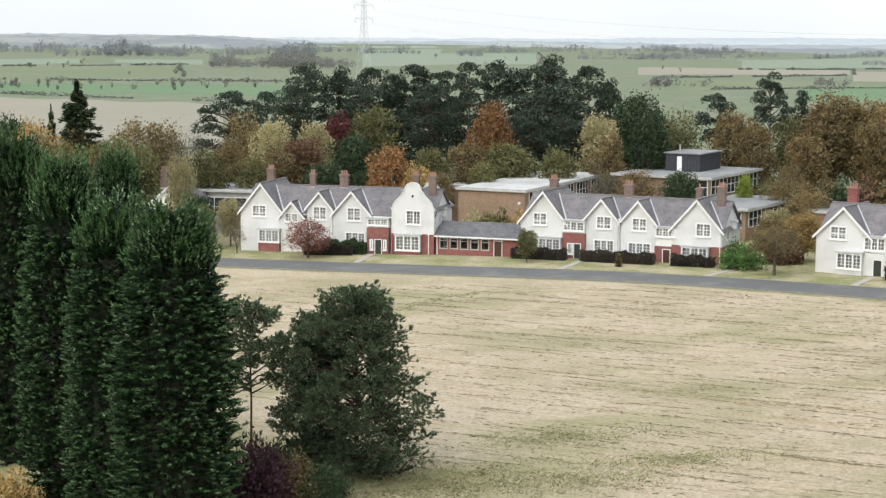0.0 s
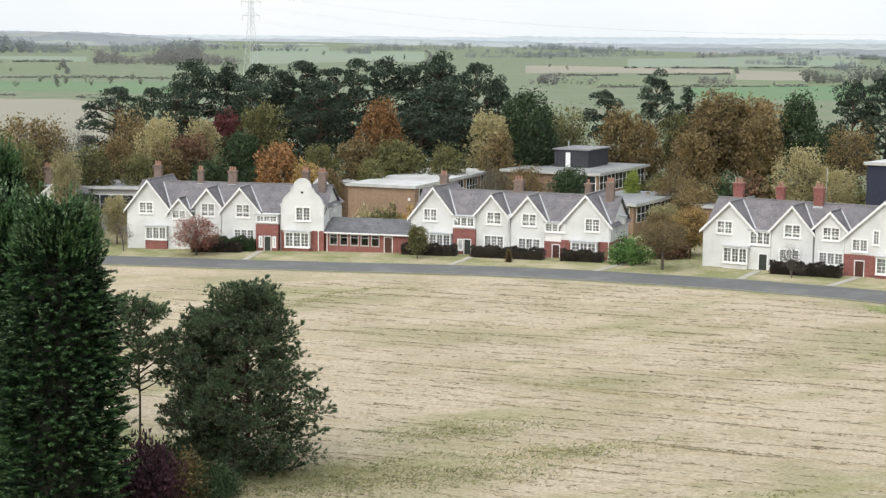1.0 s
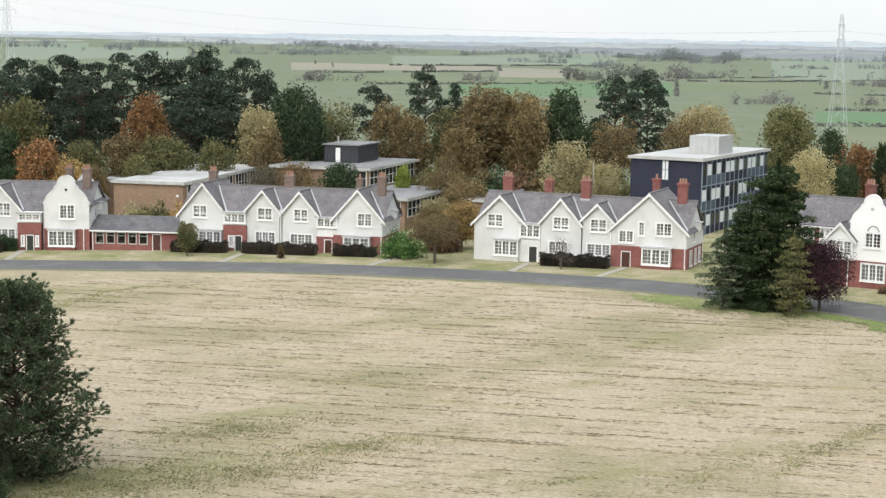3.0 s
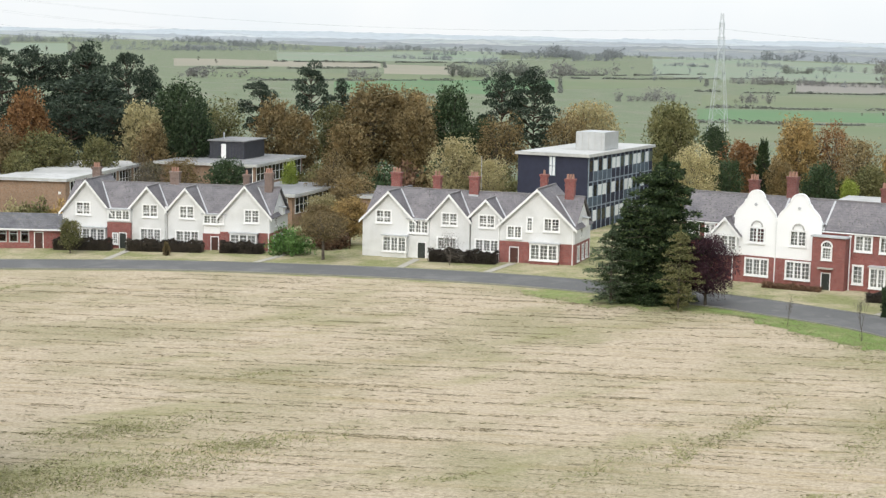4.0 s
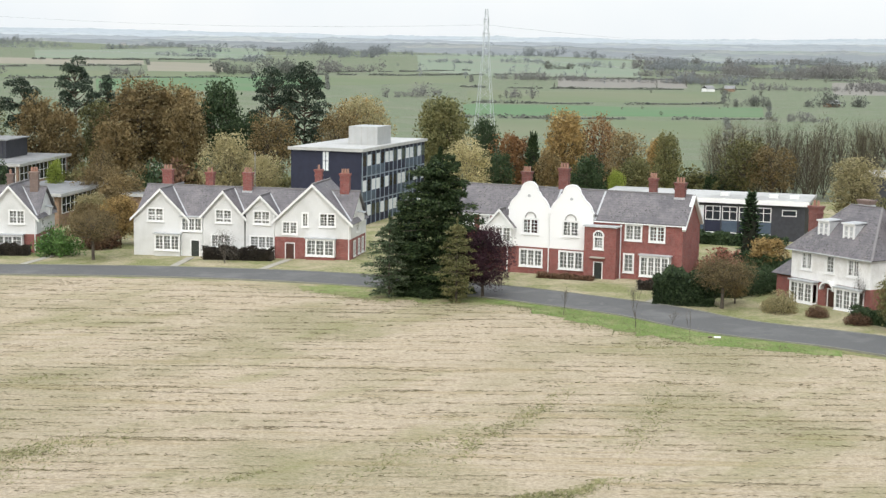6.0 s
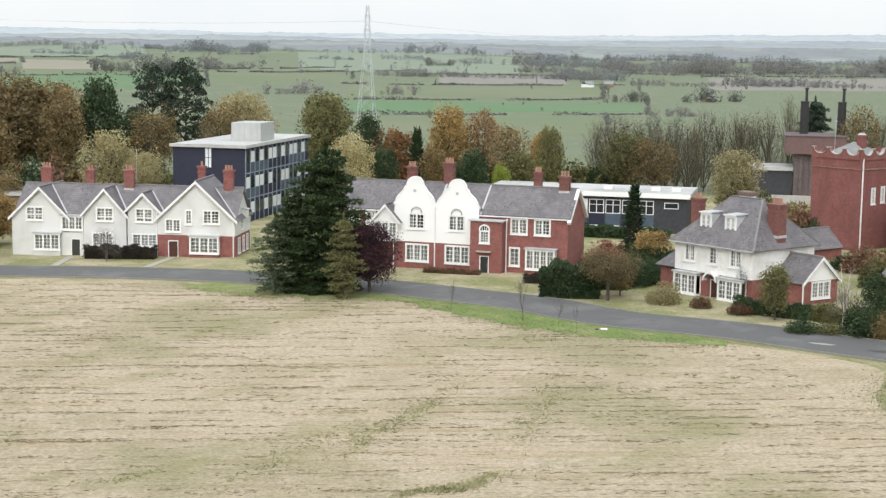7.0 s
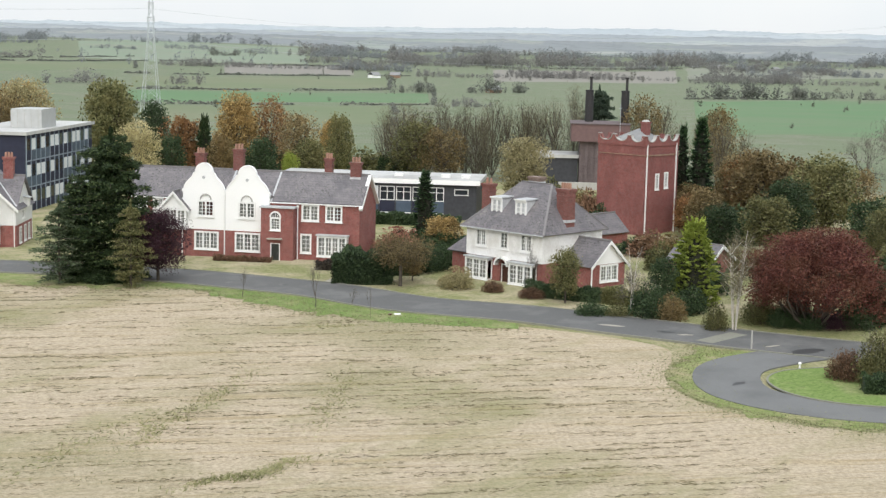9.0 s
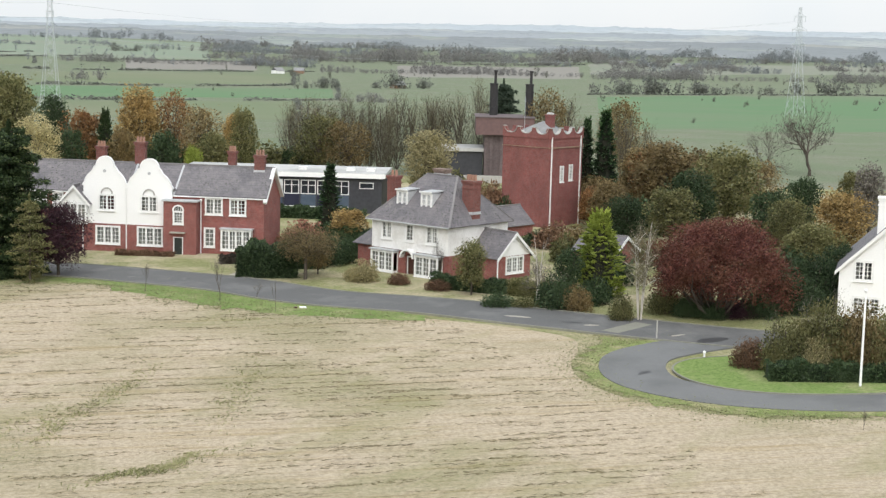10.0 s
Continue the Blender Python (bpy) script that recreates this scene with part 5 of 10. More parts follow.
def gable_roof(parent, u0, u1, eave, apex, v0, v1, over=0.35, slate="slate", boards=True, name="roof"):
    """Two slopes with their ridge along the depth, bargeboards at the front and ridge tiles."""
    m, hw = (u0 + u1) / 2, (u1 - u0) / 2
    s = (apex - eave) / hw
    e = 0.3
    bm = bmesh.new()
    for side in (-1, 1):
        slab(bm, [(m, v0 - over, apex + 0.12), (m + side * (hw + e), v0 - over, eave - e * s + 0.12), (m + side * (hw + e), v1, eave - e * s + 0.12), (m, v1, apex + 0.12)], 0.11)
    roof = part(name, bm, M[slate], parent)
    part("ridge", boxes((m - 0.12, m + 0.12, v0 - over, v1, apex + 0.06, apex + 0.2)), M["ridge_tile"], roof)
    if boards:
        bm = bmesh.new()
        for side in (-1, 1):
            p = [(m, apex + 0.14), (m + side * (hw + e + 0.05), eave - (e + 0.05) * s + 0.14), (m + side * (hw + e + 0.05), eave - (e + 0.05) * s - 0.2), (m, apex - 0.2)]
            if side > 0:
                p = p[::-1]
            f, k = [bm.verts.new((x, v0 - over - 0.06, z)) for x, z in p], [bm.verts.new((x, v0 - over - 0.004, z)) for x, z in p]
            bm.faces.new(f), bm.faces.new(k[::-1])
            for i in range(4):
                bm.faces.new((f[i], k[i], k[(i + 1) % 4], f[(i + 1) % 4]))
        part("bargeboard", bm, M["paint"], roof)
    return roof


def valley(parent, a, b, width=0.16):
    """A pale lead gutter where two slopes meet."""
    a, b = Vector(a), Vector(b)
    side = (b - a).cross(Vector((0, 0, 1))).normalized() * width
    bm = slab(bmesh.new(), [a - side, b - side, b + side, a + side], 0.05)
    part("valley", bm, M["lead"], parent)


def villa(spec):
    """A wide house of a main range along the road with gabled wings in front."""
    h = thing("house", *spec["at"], spec["turn"], spec["label"], "house", "houses on the crescent")
    u0, u1, mv, depth, eave, ridge, rv = spec["main"]
    upper, lower, zb = M[spec["upper"]], M[spec.get("lower", spec["upper"])], spec.get("band", 0)
    slate = spec.get("slate", "slate")
    s = (ridge - eave) / (rv - mv)
    # main range
    wins = spec.get("main_windows", [])
    holes = [(a, b, c, d) for a, b, c, d, *_ in wins]
    if zb:
        part("wall", wall_bm([(u0, -0.6), (u1, -0.6), (u1, zb), (u0, zb)], [k for k in holes if k[3] < zb], mv, 0.3), lower, h, "red brick lower wall")
    part("wall", wall_bm([(u0, zb or -0.6), (u1, zb or -0.6), (u1, eave), (u0, eave)], [k for k in holes if not zb or k[2] > zb], mv, 0.3), upper, h)
    part("wall", wall_bm([(u0, -0.6), (u1, -0.6), (u1, eave), (u0, eave)], [], depth - 0.3, 0.3), upper, h)
    for end, uu in (("wall", u0), ("wall", u1 - 0.3)):
        side = [(mv + 0.3, -0.6), (depth - 0.3, -0.6), (depth - 0.3, eave), (rv, ridge - 0.05), (mv + 0.3, eave)]
        if zb:
            part(end, wall_bm([(mv + 0.3, -0.6), (depth - 0.3, -0.6), (depth - 0.3, zb), (mv + 0.3, zb)], [], uu, 0.3, "v"), lower, h)
            side = [(mv + 0.3, zb), (depth - 0.3, zb)] + side[2:]
        part(end, wall_bm(side, [], uu, 0.3, "v"), M[spec.get("end", spec["upper"])], h)
    over = spec.get("over", 0.3)
    bm = bmesh.new()
    e = spec.get("eaves", 0.35)
    slab(bm, [(u0 - over, mv - e, eave - e * s + 0.1), (u1 + over, mv - e, eave - e * s + 0.1), (u1 + over, rv, ridge + 0.1), (u0 - over, rv, ridge + 0.1)], 0.11)
    sb = (ridge - eave) / (depth - rv)
    slab(bm, [(u0 - over, depth + e, eave - e * sb + 0.1), (u1 + over, depth + e, eave - e * sb + 0.1), (u1 + over, rv, ridge + 0.1), (u0 - over, rv, ridge + 0.1)], 0.11)
    roof = part("roof", bm, M[slate], h)
    part("ridge", boxes((u0 - over, u1 + over, rv - 0.12, rv + 0.12, ridge + 0.04, ridge + 0.19)), M["ridge_tile"], roof)
    part("gutter", boxes((u0, u1, mv - e - 0.12, mv - e - 0.004, eave - e * s - 0.1, eave - e * s + 0.02)), M["paint"], roof)
    for w in wins:
        window(h, *w[:4], mv, *w[4:])
    # wings
    for g in spec["wings"]:
        a, b, ge, ga, v = g["u0"], g["u1"], g["eave"], g["apex"], g.get("v", 0.0)
        style, back = g.get("style", "plain"), g.get("back")
        full = back is not None
        end = back if full else rv + (ga - ridge) / s + 0.0
        wlist, gb = g.get("windows", []), g.get("band", zb)
        gup = M[g.get("upper", spec["upper"])]
        hl = [(w[0], w[1], w[2], w[3]) for w in wlist] + [(k[0], k[1], k[2], k[3]) for k in g.get("bays", [])]
        outline = gable_outline(a, b, ge, ga, gb or -0.6, style)
        if gb:
            part("wall", wall_bm([(a, -0.6), (b, -0.6), (b, gb), (a, gb)], [k for k in hl if k[3] <= gb + 0.05 and k[3] < gb] + [dr for dr in g.get("door_holes", [])], v, 0.3), lower, h)
        part("gable_wall" if style != "plain" else "wall", wall_bm(outline, [k for k in hl if not gb or k[2] > gb], v, 0.3), gup, h)
        for uu in (a, b - 0.3):
            lo = -0.6
            if gb:
                part("wall", boxes((uu, uu + 0.3, v + 0.302, (back or mv + 2) - 0.3, -0.6, gb)), lower, h)
                lo = gb
            part("wall", boxes((uu, uu + 0.3, v + 0.302, (back or mv + 2) - 0.3, lo, ge)), gup, h)
        if full:
            part("wall", wall_bm(gable_outline(a, b, ge, ga, -0.6), [], back - 0.3, 0.3), gup, h)
        gable_roof(h, a, b, ge, ga - (0.0 if style == "plain" else 1.3), v + (0 if style == "plain" else 0.7), end + (0.3 if full else 0), 0.35, slate, style == "plain")
        if style != "plain":
            bm = bmesh.new()
            coping(bm, outline, v - 0.06, v + 0.36)
            part("coping", bm, gup, h)
            disc = bmesh.new()
            bmesh.ops.create_cone(disc, cap_ends=True, segments=12, radius1=0.17, radius2=0.17, depth=0.06, matrix=Matrix.Translation(((a + b) / 2, v - 0.03, ge + (ga - ge) * 0.52)) @ Matrix.Rotation(math.pi / 2, 4, "X"))
            part("vent", disc, M["lead" if spec["upper"] != "roughcast" else "dark_door"], h)
        elif not full or True:
            gs = (ga - ge) / ((b - a) / 2)
            m = (a + b) / 2
            vr = min(rv + (ga - ridge) / s, rv) if ga <= ridge else rv
            zr = min(ga, ridge)
            ru = m + (ga - zr) / gs
            ze = eave - 0.3 * s
            valley(h, (ru, vr, zr + 0.15), (m + (ga - ze) / gs, mv - 0.3, ze + 0.17))
            if not full:
                valley(h, (2 * m - ru, vr, zr + 0.15), (m - (ga - ze) / gs, mv - 0.3, ze + 0.17))
        for w in wlist:
            window(h, *w[:4], v, *w[4:])
        for k in g.get("bays", []):
            bay(h, *k[:4], v, *k[4:])
    for p in spec.get("porches", []):
        pu0, pu1, proj, top = p["u0"], p["u1"], p["proj"], p["top"]
        d0, d1, dh = p["door"]
        v = mv - proj
        pm = M[p.get("material", "brick")]
        ph = [(d0 - 0.1, d1 + 0.1, 0.0, dh + 0.1)] + [(w[0], w[1], w[2], w[3]) for w in p.get("windows", []) if w[3] < top]
        part("porch", wall_bm([(pu0, -0.6), (pu1, -0.6), (pu1, top), (pu0, top)], ph, v, 0.25), pm, h)
        for uu in (pu0, pu1 - 0.25):
            part("porch_side", boxes((uu, uu + 0.25, v + 0.252, mv - 0.004, -0.6, top)), pm, h)
        door(h, d0, d1, dh, v + 0.05, p.get("colour", "dark_door"))
        for w in p.get("windows", []):
            window(h, *w[:4], v, *w[4:])
        if "loft" in p:
            z0, z1, lights = p["loft"]
            part("panelling", boxes((pu0, pu1, v + 0.1, v + 0.2, top + 0.004, z0 - 0.085)), M["paint"], h)
            window(h, pu0 + 0.1, pu1 - 0.1, z0, z1, v, lights, 3)
            for uu in (pu0, pu1 - 0.12):
                part("panelling", boxes((uu, uu + 0.09, v + 0.09, mv - 0.004, top + 0.004, z1 + 0.05)), M["paint"], h)
            part("porch_roof", boxes((pu0 - 0.15, pu1 + 0.15, v - 0.2, mv - 0.004, z1 + 0.065, z1 + 0.2)), M["lead"], h)
        else:
            part("porch_roof", boxes((pu0 - 0.15, pu1 + 0.15, v - 0.2, mv - 0.004, top + 0.004, top + 0.16)), M["lead"], h)
        if "hood" in p:
            part("hood", boxes((d0 - 0.35, d1 + 0.35, v - 0.55, v - 0.004, p["hood"], p["hood"] + 0.13)), M["path"], h)
    for c in spec.get("chimneys", []):
        chimney(h, *c, **({"material": spec["stack"]} if "stack" in spec else {}))
    for c in spec.get("pipes", []):
        downpipe(h, *c)
    for w in spec.get("end_windows", []):
        end_window(h, *w)
    for du, dv, dz, side in spec.get("dormers", []):
        bm = boxes((du, du + 1.1, dv, dv + 0.9, dz, dz + 1.0))
        part("dormer", bm, M["paint"], h)
        part("dormer_roof", slab(bmesh.new(), [(du - 0.15, dv - 0.15, dz + 1.25), (du + 1.3, dv - 0.15, dz + 1.02), (du + 1.3, dv + 1.05, dz + 1.02), (du - 0.15, dv + 1.05, dz + 1.25)], 0.1), M["lead"], h)
    return h


W = 4.15, 5.8
CREAM = "cream roughcast house with white gables and slate roof"
villa(dict(at=(-101, 189.5), turn=5.4, label="cream roughcast house with slate roof and one curved shaped gable", upper="roughcast",
           main=(0.2, 26.5, 0.5, 9.0, 5.6, 8.7, 4.4),
           main_windows=[(20.95, 21.65, 4.3, 5.15, 1, 3)],
           wings=[dict(u0=-0.5, u1=5.5, eave=5.5, apex=9.2, back=9.0, windows=[(1.2, 3.2, 4.75, 6.35)], bays=[(2.3, 5.2, 1.4, 3.1)]),
                  dict(u0=5.3, u1=8.6, eave=5.0, apex=6.9, v=-0.15, windows=[(5.9, 7.8, 4.2, 5.4)]),
                  dict(u0=9.1, u1=12.5, eave=6.3, apex=8.3, windows=[(9.9, 11.8, 4.6, 6.4)]),
                  dict(u0=12.7, u1=18.0, eave=5.5, apex=8.5, windows=[(14.7, 16.6, 4.6, 6.4), (14.4, 17.2, 1.5, 3.1, 3)]),
                  dict(u0=20.9, u1=26.7, eave=6.3, apex=9.9, v=-0.1, back=9.0, style="dutch", band=3.2, windows=[(22.9, 24.9, 4.4, 6.3)], bays=[(21.6, 24.9, 1.0, 3.0)])],
           lower="brick",
           porches=[dict(u0=17.6, u1=20.6, proj=1.0, top=3.9, door=(18.75, 19.6, 2.3), windows=[(18.05, 18.45, 0.9, 2.3, 1, 3, 1), (19.9, 20.3, 0.9, 2.3, 1, 3, 1)], loft=(4.15, 5.05, 3))],
           chimneys=[(2.1, 4.8, 8.0, 10.9), (8.3, 4.5, 7.9, 10.4, 0.8, 0.7, 2), (12.8, 4.5, 7.9, 10.4, 1.2), (25.5, 3.6, 6.6, 10.6), (22.4, 6.5, 8, 10.4, 0.9)],
           end_windows=[(1.6, 2.7, 1.0, 2.8, 26.7), (4.6, 5.9, 1.0, 2.8, 26.7), (2.4, 3.4, 4.3, 5.7, 26.7)],
           pipes=[(20.75, 0.5, 0.2, 5.2), (12.6, 0.0, 0.2, 5.6), (26.0, -0.1, 0.2, 3.1)], dormers=[(25.9, 4.2, 5.2, 1)]))
villa(dict(at=(-63.2, 194.4), turn=-6, label=CREAM + " behind hedges", upper="roughcast", lower="brick",
           main=(0.3, 26.7, 0.5, 7.8, 5.1, 8.0, 4.0),
           main_windows=[(21.2, 22.0, 3.85, 4.8, 1, 3)],
           wings=[dict(u0=-0.1, u1=6.3, eave=4.7, apex=8.5, back=7.8, windows=[(1.7, 3.6, *W)], bays=[(2.7, 5.7, 0.9, 2.6)]),
                  dict(u0=8.9, u1=13.3, eave=5.4, apex=7.9, windows=[(10.4, 12.4, *W), (10.1, 12.8, 1.0, 2.8, 3)]),
                  dict(u0=13.75, u1=18.3, eave=5.3, apex=7.9, windows=[(15.2, 17.1, *W), (14.7, 17.7, 1.0, 2.7, 3)]),
                  dict(u0=20.4, u1=26.8, eave=4.8, apex=8.4, back=7.8, band=2.75, windows=[(23.5, 25.4, 3.9, 5.6)], bays=[(21.9, 25.2, 0.7, 2.6)])],
           porches=[dict(u0=5.95, u1=9.0, proj=0.9, top=3.45, door=(7.55, 8.4, 2.1), windows=[(6.65, 7.35, 0.7, 2.1, 1, 4)], loft=(3.7, 4.95, 3)),
                    dict(u0=18.2, u1=21.0, proj=0.55, top=2.45, door=(19.3, 20.2, 2.05), colour="brown_door", loft=(3.6, 4.75, 3))],
           chimneys=[(2.5, 4.9, 7.2, 9.8), (13.2, 4.2, 7.2, 9.6, 1.3), (22.4, 4.6, 7.2, 9.5, 0.8, 0.7, 1), (25.6, 3.6, 5.8, 9.9, 1.1, 0.8, 3)],
           end_windows=[(1.4, 2.5, 0.7, 2.4, 26.8), (4.2, 5.4, 0.7, 2.4, 26.8), (2.0, 3.0, 3.4, 4.5, 26.8)],
           pipes=[(13.5, 0.0, 0.2, 5.4), (26.6, 0.0, 0.2, 4.4)], dormers=[(26.2, 4.0, 4.6, 1)]))
villa(dict(at=(-24.6, 189.0), turn=-15, label=CREAM + ", partly brick below", stack="brick", upper="roughcast", lower="brick",
           main=(0.2, 25.7, 0.5, 7.4, 5.1, 8.0, 4.0),
           wings=[dict(u0=-0.3, u1=6.4, eave=4.6, apex=7.9, back=7.4, windows=[(1.4, 3.4, 4.1, 5.7)], bays=[(2.5, 5.5, 0.8, 2.65, 0.55, 3, "roughcast")]),
                  dict(u0=8.2, u1=13.2, eave=5.1, apex=7.9, windows=[(9.7, 11.7, 4.2, 5.8), (9.2, 11.6, 1.3, 2.9, 3)]),
                  dict(u0=13.4, u1=17.0, eave=5.7, apex=7.5, windows=[(14.3, 16.3, 4.2, 5.8), (13.9, 16.8, 1.4, 2.9, 3)]),
                  dict(u0=16.9, u1=25.9, eave=4.8, apex=9.0, back=7.4, v=-0.1, band=2.9, windows=[(17.8, 19.6, 3.2, 4.7), (20.15, 20.9, 4.1, 5.8, 1), (22.2, 24.1, 4.2, 5.8)], bays=[(20.8, 24.1, 0.9, 2.8)], door_holes=[(18.1, 19.3, 0.0, 2.3)])],
           porches=[dict(u0=5.5, u1=8.2, proj=0.6, top=2.85, door=(6.8, 7.75, 2.05), material="roughcast", loft=(3.1, 4.7, 3))],
           chimneys=[(2.3, 4.5, 7.0, 9.9, 1.3), (7.6, 4.4, 7.2, 9.7, 1.0, 0.8, 2), (12.5, 3.7, 7.0, 9.9, 1.2), (20.4, 6.2, 7.6, 10.3, 0.9, 0.7, 1), (24.2, 3.9, 6.2, 10.1, 1.2, 0.8, 3)],
           end_windows=[(1.2, 2.3, 0.8, 2.6, 25.9), (3.4, 4.4, 0.8, 2.6, 25.9), (5.2, 6.2, 0.8, 2.6, 25.9), (2.6, 3.6, 3.4, 4.6, 25.9)],
           pipes=[(16.85, -0.1, 0.2, 5.2), (25.7, -0.1, 0.2, 4.4)], dormers=[(25.2, 4.0, 4.6, 1)]))
last = [o for o in scene.objects if o.name.startswith("house") and o.parent is None][-1]
door(last, 18.2, 19.2, 2.15, -0.02, "brown_door")
part("aerial_pole", boxes((12.98, 13.04, 4.7, 4.76, 8.0, 12.2)), M["steel"], last)

villa(dict(at=(14.83, 172.96), turn=-28, label="red brick house with twin white shaped gables and slate roof", stack="stack", upper="brick", lower="brick", band=0, over=0.3, eaves=0.12, end="brick",
           main=(-3.6, 22.0, 0.3, 7.2, 6.35, 9.1, 3.8),
           main_windows=[(-2.8, -1.4, 4.4, 6.1), (-0.7, 0.4, 4.5, 6.1), (15.8, 17.6, 4.4, 6.1), (18.4, 20.1, 4.4, 6.1), (15.7, 16.8, 1.0, 3.0, 1)],
           wings=[dict(u0=2.75, u1=7.4, eave=7.0, apex=10.0, v=0.0, style="dutch", band=3.05, upper="white_roughcast", windows=[(4.4, 6.2, 4.4, 6.1), (4.1, 6.7, 0.9, 2.8, 3)]),
                  dict(u0=7.45, u1=12.3, eave=6.9, apex=9.9, v=0.0, style="dutch", band=3.05, upper="white_roughcast", windows=[(8.95, 10.75, 4.4, 6.1), (8.6, 11.3, 0.9, 2.85, 3)])],
           porches=[dict(u0=11.7, u1=15.2, proj=1.2, top=5.75, door=(12.85, 13.7, 2.0), colour="dark_door", windows=[(12.75, 13.8, 3.4, 4.75, 1, 4, 3, True)], hood=2.5)],
           chimneys=[(3.2, 4.2, 8.2, 10.8), (7.6, 4.0, 8.2, 11.4, 1.2), (17.0, 6.2, 7.4, 10.6, 0.9), (20.7, 3.6, 8.2, 10.5, 1.2)],
           pipes=[(7.42, 0.0, 0.2, 6.6), (2.7, 0.0, 0.2, 5.0), (15.35, 0.3, 0.2, 5.8)]))
brick_house = [o for o in scene.objects if o.name.startswith("house") and o.parent is None][-1]
bay(brick_house, 17.7, 20.8, 0.85, 2.95, 0.3, 0.7, 4)
part("oriel", boxes((0.5, 3.3, -0.55, 0.296, 2.95, 3.3)), M["paint"], brick_house)
window(brick_house, 0.55, 3.25, 3.4, 5.1, -0.55, 3)
gable_roof(brick_house, 0.4, 3.4, 5.25, 6.9, -0.45, 1.2, 0.25, "slate", True)
part("gable_panel", wall_bm([(0.5, 5.17), (3.3, 5.17), (1.9, 6.75)], [], -0.5, 0.12), M["paint"], brick_house)
for a, b in ((0.5, 0.6), (3.2, 3.3)):
    part("cheek", boxes((a, b, -0.45, 0.296, 3.32, 5.16)), M["paint"], brick_house)
for uu in (5.3, 9.85):
    bm = bmesh.new()
    for i in range(9):
        t0, t1 = math.pi * i / 9, math.pi * (i + 1) / 9
        vs = [bm.verts.new((uu + r * math.cos(t), y, 6.2 + r * math.sin(t))) for y in (-0.09, -0.004) for t, r in ((t0, 0.52), (t0, 0.66), (t1, 0.66), (t1, 0.52))]
        bm.faces.new(vs[:4]), bm.faces.new((vs[1], vs[5], vs[6], vs[2])), bm.faces.new((vs[3], vs[2], vs[6], vs[7])), bm.faces.new((vs[0], vs[4], vs[5], vs[1]))
    part("hood_mould", bm, M["concrete"], brick_house)
for u in (7.35, 12.35):
    part("verge_strip", slab(bmesh.new(), [(u, 0.15, 6.38), (u + 0.2, 0.15, 6.38), (u + 0.2, 3.75, 9.2), (u, 3.75, 9.2)], 0.12), M["lead"], brick_house)
gable = bmesh.new()
for (v0, z0), (v1, z1) in (((-0.1, 5.95), (3.8, 9.3)), ((3.8, 9.3), (7.5, 6.0))):
    slab(gable, [(22.0, v0, z0), (22.36, v0, z0), (22.36, v1, z1), (22.0, v1, z1)], 0.28)
part("bargeboard", gable, M["paint"], brick_house)


